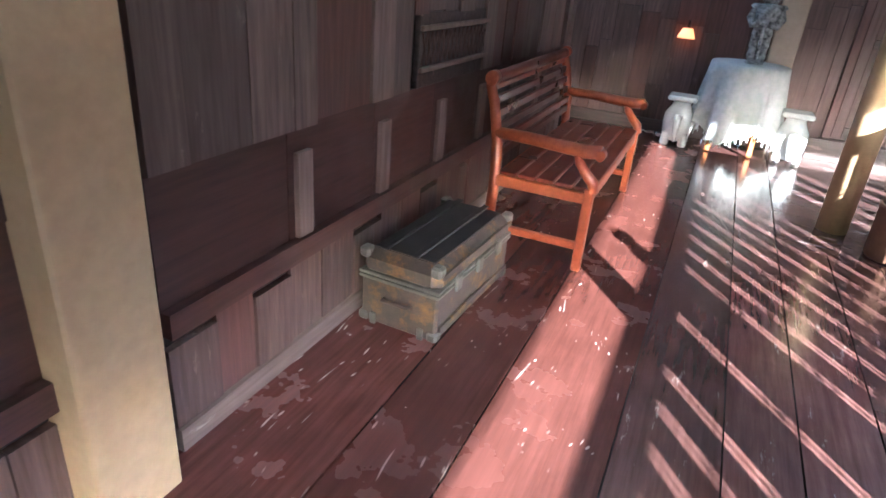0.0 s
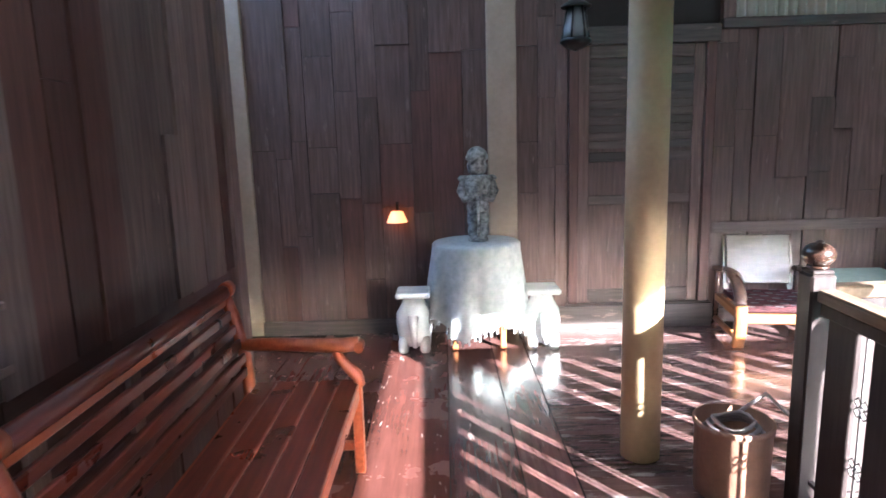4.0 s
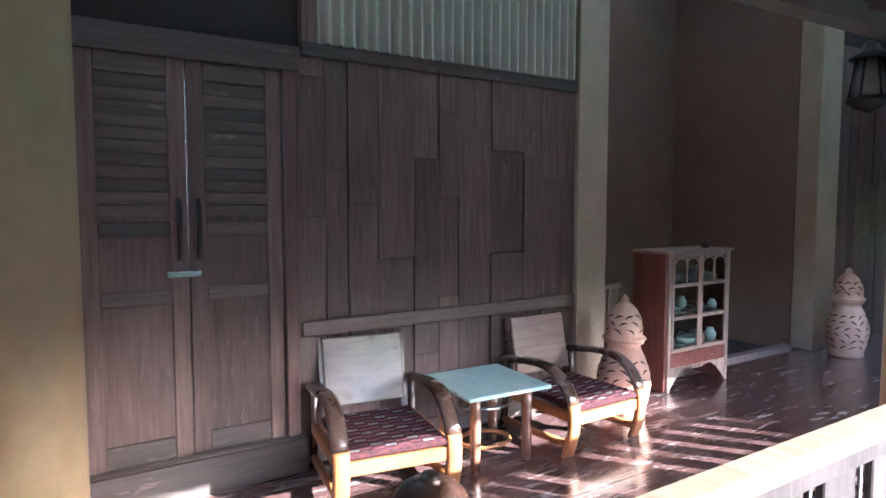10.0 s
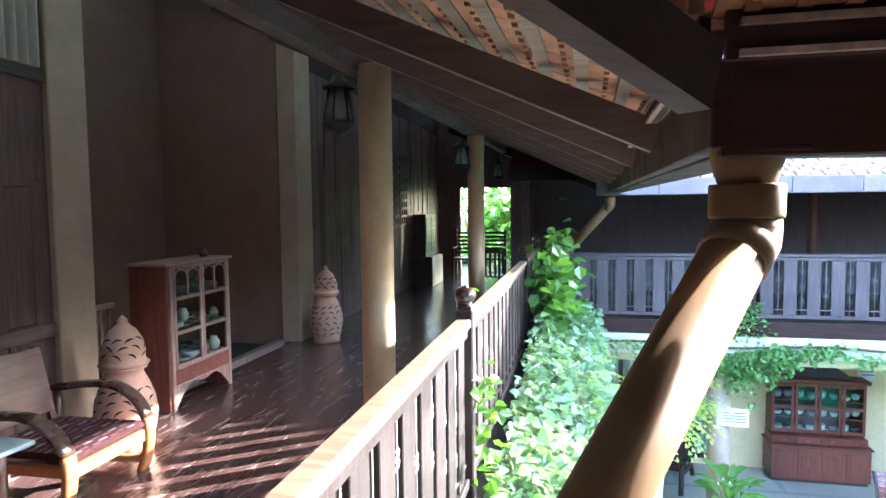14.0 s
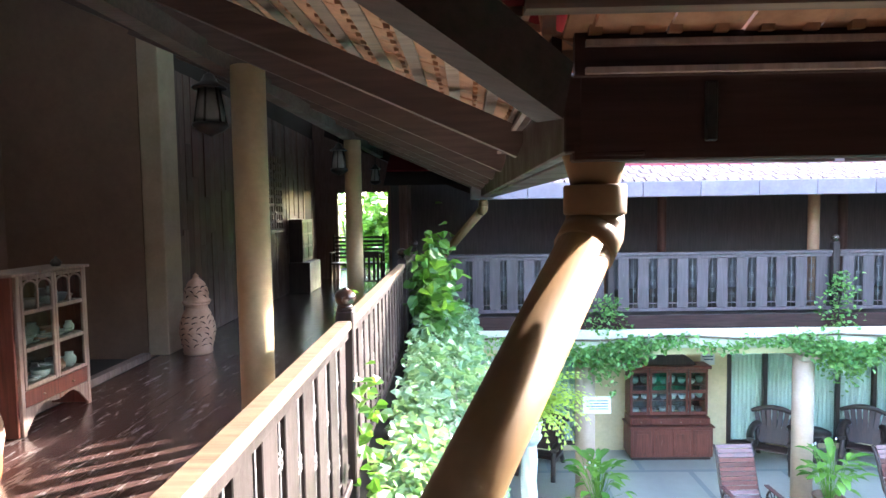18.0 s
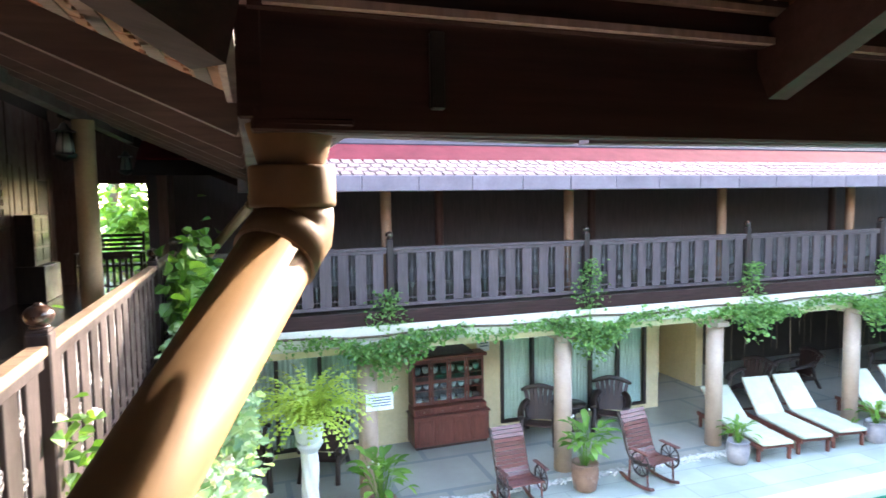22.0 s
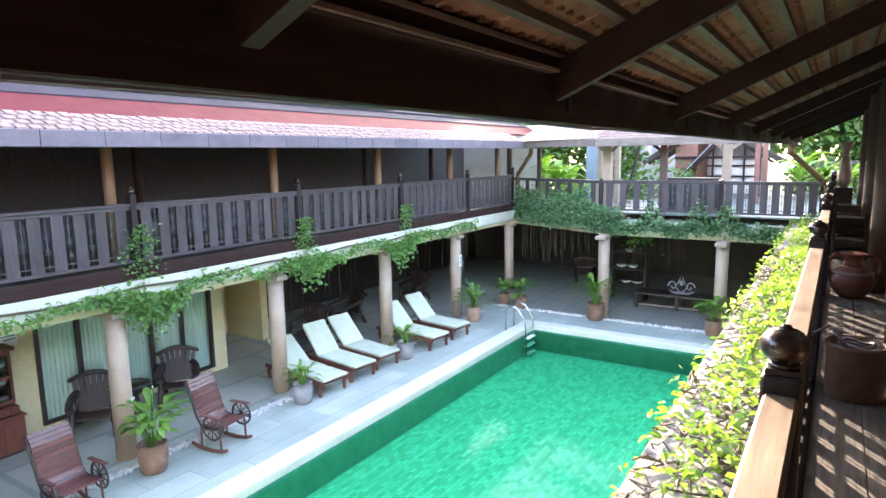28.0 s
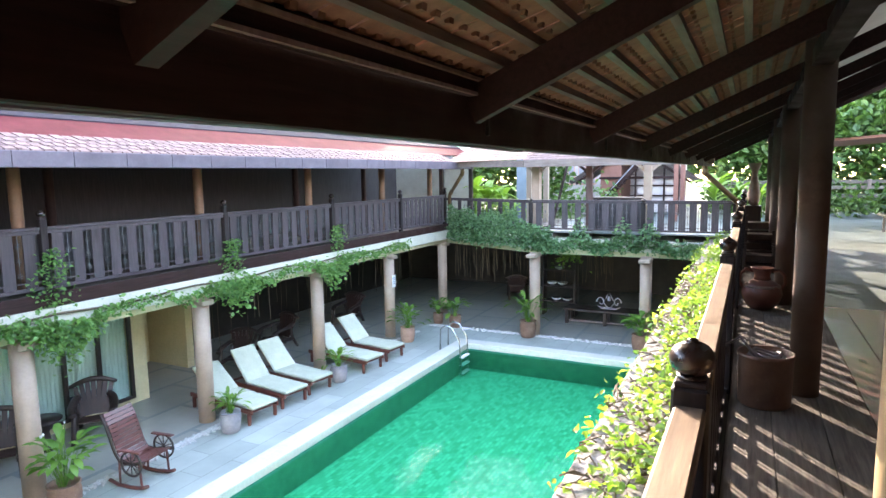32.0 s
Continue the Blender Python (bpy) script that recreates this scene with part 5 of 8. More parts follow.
# raised, unseen upper sheet added to block low eastern sky light
corrugated("corrugated_sheet", "y", SY, 3.42, EAVE_E + 2.36, 3.06, 17.6, 7.2, M_MAUVE_R, roofe)
for i in range(9):
    yy = 2.0 - i * 2.0
    part("rafter", bar((EAVE_E + 0.05, yy, 1.90), (14.0, yy, 1.90 + 0.45 * 3.9), 0.07, 0.12), M_BEAM, roofe)
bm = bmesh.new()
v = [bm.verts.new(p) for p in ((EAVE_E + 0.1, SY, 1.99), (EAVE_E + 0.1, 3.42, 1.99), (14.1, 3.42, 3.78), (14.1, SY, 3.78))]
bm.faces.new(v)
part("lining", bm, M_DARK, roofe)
gute = tagged(new("gutter_east"), "mauve grey metal gutter in short lengths", "gutter", kind="structure")
for i in range(24):
    a = 2.2 - i * 0.78
    part("gutter_length", cbox(EAVE_E - 0.16, EAVE_E, a - 0.775, a, 1.765, 1.975, 0.008), M_MAUVE, gute)
# the roof of the far range, over its eastern half
roofs = tagged(new("roof_south"), "low clay tile roof over the far gallery", "roof", kind="structure")
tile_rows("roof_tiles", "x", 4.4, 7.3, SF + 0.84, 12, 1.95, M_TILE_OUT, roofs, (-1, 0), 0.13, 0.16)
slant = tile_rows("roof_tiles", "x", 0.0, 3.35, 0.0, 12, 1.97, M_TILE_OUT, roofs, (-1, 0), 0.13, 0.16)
slant.matrix_world = pose(7.25, SF + 0.82, 0, 0, 0, math.degrees(math.atan2(SY - SF, EX - 7.36)))
part("fascia", cbox(2.6, 7.25, SF + 0.78, SF + 0.90, 1.76, 1.95, 0.006), M_FASCIA, roofs)
part("fascia", bar((7.25, SF + 0.84, 1.855), (9.92, SY + 0.95, 1.905), 0.12, 0.18), M_FASCIA, roofs)
for xx, yy, hw, mat in ((7.32, -15.13, 0.115, M_COLUMN), (5.80, -15.1, 0.085, M_BOARD_REDZ), (4.25, -15.05, 0.10, M_COLUMN), (9.93, -16.35, 0.06, M_DKCHAIR), (11.12, -16.62, 0.07, M_DKCHAIR)):
    part("roof_post", cbox(xx - hw, xx + hw, yy - hw, yy + hw, -0.2, 2.0, 0.01), mat, roofs)
    if hw > 0.08:
        part("bracket", bar((xx - 0.36, yy, 1.86), (xx - 0.02, yy, 1.58), 0.07, 0.08), mat, roofs)
        part("bracket", bar((xx + 0.36, yy, 1.86), (xx + 0.02, yy, 1.58), 0.07, 0.08), mat, roofs)

# ---- leaves ----
def leaf_mesh(name, spots, mat, parent=None, seed=1, shape=0.75):
    """Many small folded leaves as one mesh; spots are (centre, size, lean vector)."""
    r = random.Random(seed)
    verts, faces = [], []
    for c, s, lean in spots:
        c = Vector(c)
        d = (Vector((r.gauss(0, 1), r.gauss(0, 1), r.gauss(0, 0.6))) + Vector(lean)).normalized()
        n = Vector((r.gauss(0, 0.7), r.gauss(0, 0.7), 1.0))
        side = d.cross(n)
        if side.length < 1e-3:
            continue
        side = side.normalized() * s * shape * 0.5
        up = side.cross(d).normalized() * s * 0.12
        n0 = len(verts)
        tip = c + d * s
        m1, m2 = c + d * s * 0.35, c + d * s * 0.75
        verts += [c, m1 + side + up, m2 + side * 0.7 + up * 0.7, tip - up, m2 - side * 0.7 + up * 0.7, m1 - side + up]
        faces += [(n0, n0 + 1, n0 + 2, n0 + 3), (n0, n0 + 3, n0 + 4, n0 + 5)]
    me = bpy.data.meshes.new(name)
    me.from_pydata([tuple(v) for v in verts], [], faces)
    me.materials.append(mat)
    ob = new(name, me)
    if parent:
        ob.parent = parent
    return ob


# ---- the slatted bench ----
def garden_bench():
    t = thing("garden_bench", "orange-red varnished slatted wooden garden bench against the board wall", "bench", at=(-0.33, 2.72, 0))
    L = 0.765
    for s in (-1, 1):
        y = s * (L - 0.03)
        part("front_leg", cbox(0.28, 0.335, y - 0.03, y + 0.03, 0, 0.46, 0.006), M_BENCH, t)
        part("rear_leg", tube([(-0.30, y, 0.0), (-0.29, y, 0.42), (-0.30, y, 0.60), (-0.345, y, 0.80), (-0.385, y, 0.90)], [0.036, 0.036, 0.036, 0.034, 0.032], 8, None, 0.8), M_BENCH, t)
        part("back_scroll", tube([(-0.37, y - 0.03, 0.925), (-0.37, y + 0.03, 0.925)], 0.038, 16), M_BENCH, t)
        part("seat_rail", cbox(-0.28, 0.30, y - 0.025, y + 0.025, 0.375, 0.435, 0.006), M_BENCH, t)
        part("stretcher", cbox(-0.28, 0.28, y - 0.018, y + 0.018, 0.115, 0.155, 0.005), M_BENCH, t)
        pts = [(-0.31, y, 0.655), (-0.10, y, 0.655), (0.10, y, 0.645), (0.24, y, 0.640), (0.335, y, 0.648)]
        part("armrest", tube(pts, [0.030, 0.032, 0.034, 0.036, 0.034], 10, None, 1.0), M_BENCH, t)
        part("arm_scroll", tube([(0.335, y - 0.034, 0.635), (0.335, y + 0.034, 0.635)], 0.026, 14), M_BENCH, t)
        arc = [(0.20, y, 0.630), (0.215, y, 0.585), (0.26, y, 0.535), (0.315, y, 0.49), (0.325, y, 0.44)]
        part("arm_support", tube(arc, [0.026, 0.028, 0.030, 0.034, 0.034], 8), M_BENCH, t)
    part("front_rail", cbox(0.285, 0.325, -L + 0.06, L - 0.06, 0.375, 0.44, 0.006), M_BENCH, t)
    part("rear_rail", cbox(-0.30, -0.265, -L + 0.06, L - 0.06, 0.375, 0.43, 0.006), M_BENCH, t)
    for i in range(5):
        x = -0.255 + i * 0.118
        part("seat_slat", cbox(x, x + 0.108, -L + 0.008, L - 0.008, 0.440, 0.462, 0.006), M_BENCH_D, t, "dark red seat slat")
    for i in range(6):
        z = 0.515 + i * 0.068
        x = -0.295 - max(0.0, z - 0.58) * 0.30
        part("back_slat", cbox(x - 0.012, x + 0.012, -L + 0.055, L - 0.055, z, z + 0.044, 0.005), M_BENCH_D if i < 5 else M_BENCH, t)
    part("top_rail", tube([(-0.375, -L + 0.02, 0.918), (-0.375, L - 0.02, 0.918)], 0.034, 12), M_BENCH_D, t)
    t.location, t.scale = (-0.272, 2.72, 0), (0.88, 1.065, 1.03)
    return t


garden_bench()


def trunk():
    t = thing("travel_trunk", "battered old trunk with a black lid and tarnished metal corners", "trunk", at=(-0.525, 1.265, 0), rz=-3)
    a, b = 0.205, 0.42
    part("body", cbox(-a, a, -b, b, 0.0, 0.275, 0.012), M_TRUNK, t)
    lid = part("lid", cbox(-a - 0.006, a + 0.006, -b - 0.006, b + 0.006, 0.278, 0.43, 0.045), M_TRUNK, t)
    part("lid_top", cbox(-a + 0.045, a - 0.045, -b + 0.045, b - 0.045, 0.430, 0.437, 0.003), M_TRUNK_L, lid, "black leathercloth lid top")
    for x in (-0.10, 0.06):
        part("lid_slat", cbox(x - 0.018, x + 0.018, -b + 0.02, b - 0.02, 0.437, 0.450, 0.005), M_TRUNK_L, lid)
    for sx in (-1, 1):
        for sy in (-1, 1):
            for z0, z1 in ((-0.0, 0.055), (0.375, 0.437)):
                x0, x1 = sorted((sx * (a - 0.045), sx * (a + 0.011)))
                y0, y1 = sorted((sy * (b - 0.05), sy * (b + 0.011)))
                part("corner_cap", cbox(x0, x1, y0, y1, z0 + 0.001, z1 + 0.002, 0.012), M_TRUNK_M, t)
    for z in (0.262, 0.288):
        part("metal_edge", cbox(-a - 0.009, a + 0.009, -b - 0.009, b + 0.009, z, z + 0.018, 0.003), M_TRUNK_M, t)
    for z in (0.058, 0.36):
        part("wood_strap", cbox(a + 0.003, a + 0.016, -b + 0.02, b - 0.02, z, z + 0.035, 0.004), M_TRUNK, t)
    for y in (-0.24, 0.0, 0.24):
        part("hasp", cbox(a + 0.006, a + 0.024, y - 0.028, y + 0.028, 0.235, 0.325, 0.006), M_TRUNK_M, t)
    part("side_handle", tube([(-0.07, -b - 0.008, 0.17), (-0.065, -b - 0.035, 0.18), (0.065, -b - 0.035, 0.18), (0.07, -b - 0.008, 0.17)], 0.012, 8), M_TRUNK, t, "leather side handle")
    for x in (-0.13, 0.13):
        part("side_clasp", cbox(x - 0.016, x + 0.016, -b - 0.016, -b - 0.002, 0.0, 0.07, 0.004), M_TRUNK_M, t)
    t.location, t.scale = (-0.53, 1.27, 0), (0.92, 0.93, 0.82)
    return t


trunk()

# ---- clothed table with the stone guardian, ceramic stools ----
TX, TY = 0.70, 5.50
tab = thing("side_table", "small wooden table hidden under a pale lace cloth", "table", at=(TX, TY, 0))
part("tabletop", lathe([(0.33, 0.80), (0.34, 0.805), (0.34, 0.825), (0.33, 0.83)], 28), M_CHAIR_O, tab)
for i in range(4):
    a = math.pi / 4 + i * math.pi / 2
    part("leg", cbox(0.27 * math.cos(a) - 0.022, 0.27 * math.cos(a) + 0.022, 0.27 * math.sin(a) - 0.022, 0.27 * math.sin(a) + 0.022, 0, 0.80, 0.005), M_CHAIR_O, tab)
cl = thing("tablecloth", "pale bluish lace tablecloth hanging in folds over the table", "tablecloth", at=(TX, TY, 0))
bm = bmesh.new()
seg, rings = 96, []
r = random.Random(4)
for k in range(13):
    f = k / 12
    row = []
    for i in range(seg):
        a = 2 * math.pi * i / seg
        fold = math.sin(a * 9 + 0.8 * math.sin(a * 2)) * 0.035 + math.sin(a * 17 + 1) * 0.012
        drop = 0.54 + 0.15 * abs(math.cos(2 * a + 0.6)) + 0.015 * math.sin(a * 23)
        if k == 0:
            p = (0.20 * math.cos(a), 0.20 * math.sin(a), 0.836)
        elif k == 1:
            p = (0.338 * math.cos(a), 0.338 * math.sin(a), 0.836)
        else:
            g = (k - 2) / 10
            rad = 0.352 + g * (0.045 + fold * 1.5)
            p = (rad * math.cos(a), rad * math.sin(a), 0.822 - g * drop)
        row.append(bm.verts.new(p))
    rings.append(row)
for a, b in zip(rings, rings[1:]):
    for i in range(seg):
        bm.faces.new((a[i], a[(i + 1) % seg], b[(i + 1) % seg], b[i])).smooth = True
bm.faces.new(rings[0][::-1])
part("cloth", bm, M_CLOTH, cl)
bm = bmesh.new()
for i in range(60):
    a = 2 * math.pi * i / 60
    fold = math.sin(a * 9 + 0.8 * math.sin(a * 2)) * 0.035 + math.sin(a * 17 + 1) * 0.012
    drop = 0.54 + 0.15 * abs(math.cos(2 * a + 0.6)) + 0.015 * math.sin(a * 23)
    rad = 0.352 + 0.045 + fold * 1.5
    bar((rad * math.cos(a), rad * math.sin(a), 0.826 - drop), (rad * math.cos(a) * 1.01, rad * math.sin(a) * 1.01, 0.785 - drop), 0.016, 0.004, bm, (math.cos(a), math.sin(a), 0))
part("fringe", bm, M_CLOTH, cl)["kind"] = "stuff"

bm = bmesh.new()
lathe([(0.0, 0.0), (0.10, 0.0), (0.10, 0.03), (0.085, 0.035), (0.085, 0.06)], 16, bm)
for s in (-1, 1):
    lathe([(0.040, 0.05), (0.050, 0.10), (0.042, 0.17), (0.055, 0.20), (0.050, 0.30), (0.058, 0.34)], 12, bm, (s * 0.055, 0, 0))
    tube([(s * 0.13, 0.0, 0.60), (s * 0.165, -0.01, 0.50), (s * 0.13, -0.06, 0.43), (s * 0.03, -0.10, 0.45)], [0.045, 0.045, 0.04, 0.036], 10, bm)
lathe([(0.095, 0.30), (0.115, 0.34), (0.10, 0.40), (0.125, 0.50), (0.14, 0.60), (0.10, 0.66), (0.055, 0.67)], 18, bm)
lathe([(0.055, 0.66), (0.085, 0.69), (0.10, 0.76), (0.085, 0.80), (0.105, 0.815), (0.110, 0.84), (0.095, 0.885), (0.085, 0.90), (0.060, 0.925), (0.028, 0.94), (0.0, 0.945)], 18, bm)
tube([(0.0, -0.115, 0.06), (0.0, -0.115, 0.46)], 0.020, 8, bm)
lathe([(0.035, 0.60), (0.06, 0.63), (0.035, 0.66)], 10, bm, (0.135, 0, 0))
lathe([(0.035, 0.60), (0.06, 0.63), (0.035, 0.66)], 10, bm, (-0.135, 0, 0))
bmesh.ops.scale(bm, vec=(0.80, 0.85, 0.79), verts=bm.verts[:])
st = solid("guardian_statue", bm, M_STONE, "mottled grey stone guardian statue standing on the clothed table", "statue")
st.location = (TX + 0.02, TY, 0.838)


def ceramic_stool(x, y):
    t = thing("ceramic_stool", "white and blue glazed elephant-shaped garden stool on the floor", "stool", "ceramic stools", "", (x, y, 0))
    part("body", lathe([(0.0, 0.05), (0.10, 0.05), (0.13, 0.10), (0.145, 0.22), (0.14, 0.30), (0.10, 0.37), (0.085, 0.41), (0.10, 0.44)], 22), M_CERAMIC, t)
    part("top_plate", cbox(-0.135, 0.135, -0.135, 0.135, 0.44, 0.485, 0.015), M_CERAMIC, t)
    for sx in (-1, 1):
        for sy in (-1, 1):
            part("foot", lathe([(0.035, 0.0), (0.042, 0.02), (0.042, 0.09), (0.030, 0.13)], 10, None, (sx * 0.085, sy * 0.085, 0)), M_CERAMIC, t)
    part("trunk_relief", tube([(0, -0.13, 0.30), (0, -0.165, 0.25), (0, -0.16, 0.14), (0.01, -0.135, 0.06)], [0.04, 0.035, 0.026, 0.02], 10), M_CERAMIC, t)
    return t


ceramic_stool(0.19, 5.36)
ceramic_stool(1.20, 5.36)

# ---- wall lamp ----
wl = thing("wall_lamp", "small glowing orange lamp on the dark board wall", "lamp", at=(0.057, WALL_N - 0.03, 1.02))
part("bracket", cbox(-0.012, 0.012, -0.02, 0.03, -0.02, 0.12, 0.004), M_IRON, wl)
part("shade", lathe([(0.085, -0.045), (0.085, -0.04), (0.05, 0.045), (0.0, 0.048)], 18, None, (0, -0.07, 0)), M_SHADE, wl, "glowing orange shade")
part("bulb", lathe([(0.0, -0.035), (0.018, -0.024), (0.018, -0.008), (0.0, 0.004)], 12, None, (0, -0.07, 0)), M_BULB, wl)


def lantern(x, y, z, s=1.0):
    t = thing("hanging_lantern", "black iron lantern with pale glass hanging under the roof", "lantern", "hanging lanterns", "", (x, y, z))
    part("chain", tube([(0, 0, 0.20 * s), (0, 0, 0.52 * s)], 0.006, 6), M_IRON, t)
    part("cap", lathe([(0.0, 0.22 * s), (0.03 * s, 0.20 * s), (0.05 * s, 0.16 * s), (0.10 * s, 0.13 * s), (0.10 * s, 0.12 * s)], 16), M_IRON, t)
    part("glass", lathe([(0.055 * s, 0.12 * s), (0.085 * s, -0.02 * s), (0.088 * s, -0.08 * s)], 6), M_LAMPGLASS, t, "pale frosted glass")
    for i in range(6):
        a = i * math.pi / 3
        c, q = math.cos(a), math.sin(a)
        part("rib", tube([(0.058 * s * c, 0.058 * s * q, 0.125 * s), (0.092 * s * c, 0.092 * s * q, -0.10 * s)], 0.007 * s, 5), M_IRON, t)
    part("base", lathe([(0.10 * s, -0.08 * s), (0.105 * s, -0.10 * s), (0.07 * s, -0.13 * s), (0.0, -0.16 * s)], 16), M_IRON, t)
    return t


lantern(1.36, 4.90, 2.35)
lantern(5.12, 3.86, 2.23)
lantern(8.55, 3.74, 2.20)
lantern(12.3, 3.80, 2.25)
lantern(0.35, -6.2, 2.35)


# ---- armchairs and table ----
def band(pts, x, w, th):
    """A flat strip of bent wood, w wide and th thick, along (y, z) points."""
    bm = bmesh.new()
    pts = [Vector((0, *p)) for p in pts]
    rings = []
    for i, p in enumerate(pts):
        d = (pts[min(i + 1, len(pts) - 1)] - pts[max(i - 1, 0)]).normalized()
        n = Vector((0, -d.z, d.y)) * th / 2
        c = 0.22 * w
        rings.append([bm.verts.new(p + Vector((x + a, 0, 0)) + n * k) for a, k in ((-w / 2, -0.6), (-w / 2 + c, -1), (w / 2 - c, -1), (w / 2, -0.6), (w / 2, 0.6), (w / 2 - c, 1), (-w / 2 + c, 1), (-w / 2, 0.6))])
    for a, b in zip(rings, rings[1:]):
        for k in range(8):
            bm.faces.new((a[k], a[(k + 1) % 8], b[(k + 1) % 8], b[k])).smooth = True
    bm.faces.new(rings[0][::-1])
    bm.faces.new(rings[-1])
    return bm


def smooth_line(pts, n=4):
    """Points along a Catmull-Rom curve through pts."""
    out = []
    for i in range(len(pts) - 1):
        p0, p1, p2, p3 = (Vector(pts[max(0, min(len(pts) - 1, k))]) for k in (i - 1, i, i + 1, i + 2))
        for k in range(n):
            t = k / n
            out.append(0.5 * (2 * p1 + (p2 - p0) * t + (2 * p0 - 5 * p1 + 4 * p2 - p3) * t * t + (3 * p1 - p0 - 3 * p2 + p3) * t ** 3))
    return out + [Vector(pts[-1])]


def armchair(x, y, rz, board):
    t = thing("armchair", "low armchair with dark bentwood hoop arms and a woven seat", "chair", "low armchairs", "", (x, y, 0), rz)
    hoop = smooth_line([(0.32, 0.50), (0.20, 0.515), (0.06, 0.535), (-0.10, 0.535), (-0.23, 0.475), (-0.31, 0.37), (-0.33, 0.25), (-0.315, 0.12), (-0.275, 0.0)])
    # sun's edge fixed on the hoop: shade brown before it, sunlit orange after
    cut = 21
    for s in (-1, 1):
        xx = s * 0.285
        part("hoop_arm", band(hoop[:cut + 1], xx, 0.080, 0.042), M_ARM, t, "polished bentwood arm, shade put into its dark brown")
        part("front_leg", band(hoop[cut:], xx, 0.078, 0.042), M_CHAIR_O, t, "lower end of the hoop, sunlight put into its orange")
        part("rear_leg", band([(0.30, 0.52), (0.305, 0.30), (0.35, 0.0)], xx, 0.04, 0.045), M_ARM, t)
        part("floor_runner", band([(-0.27, 0.075), (0.0, 0.060), (0.32, 0.055)], xx, 0.035, 0.045), M_CHAIR_O, t)
        part("side_rail", cbox(xx - 0.020, xx + 0.020, -0.31, 0.29, 0.225, 0.285, 0.005), M_CHAIR_O, t)
        part("back_post", bar((xx * 0.80, 0.27, 0.25), (xx * 0.80, 0.385, 0.775), 0.04, 0.028), M_ARM, t)
    part("front_rail", cbox(-0.262, 0.262, -0.335, -0.300, 0.205, 0.280, 0.006), M_CHAIR_O, t, "orange front rail")
    part("rear_rail", cbox(-0.262, 0.262, 0.262, 0.290, 0.225, 0.285, 0.005), M_CHAIR_O, t)
    seat = part("seat", cbox(-0.258, 0.258, -0.335, 0.26, 0.286, 0.330, 0.016), M_SEAT, t, "dark woven seat")
    for i in range(11):
        a = -0.322 + i * 0.053
        for k in range(8):
            b = -0.250 + k * 0.0628
            part("woven_stripe", cbox(b, b + 0.056, a + 0.012 * (k % 2), a + 0.020 + 0.012 * (k % 2), 0.3305, 0.3345, 0.0015), M_SEAT2 if (i + k) % 3 == 0 else M_SEAT3, seat)
    t.scale = (1.1, 1.04, 1.0)
    bm = cbox(-0.228, 0.228, -0.011, 0.011, -0.205, 0.205, 0.006)
    bmesh.ops.rotate(bm, cent=(0, 0, 0), matrix=Matrix.Rotation(radians(-12.5), 3, "X"), verts=bm.verts[:])
    bmesh.ops.translate(bm, vec=(0, 0.315, 0.575), verts=bm.verts[:])
    part("backrest", bm, board, t, "flat varnished back board")
    return t


armchair(3.03, 5.41, -9, M_CHAIR_B)
armchair(4.50, 5.38, 1, M_CHAIR_R)
ct = thing("side_table", "small table with a pale blue glass-topped board on round legs", "table", at=(3.76, 5.39, 0), rz=-3)
part("tabletop", cbox(-0.30, 0.30, -0.30, 0.30, 0.462, 0.486, 0.006), M_GTOP, ct, "pale blue glossy top")
for sx in (-1, 1):
    for sy in (-1, 1):
        part("leg", lathe([(0.026, 0.0), (0.032, 0.10), (0.034, 0.35), (0.032, 0.461)], 14, None, (sx * 0.19, sy * 0.19, 0)), M_TLEG, ct)
part("ring_stretcher", tube([(0.17 * math.cos(a * math.pi / 12), 0.14 * math.sin(a * math.pi / 12), 0.34) for a in range(25)], 0.010, 6), M_STEEL, ct)
part("lower_shelf", tube([(0.17 * math.cos(a * math.pi / 12), 0.14 * math.sin(a * math.pi / 12), 0.10) for a in range(25)], 0.014, 6), M_CHAIR_O, ct)


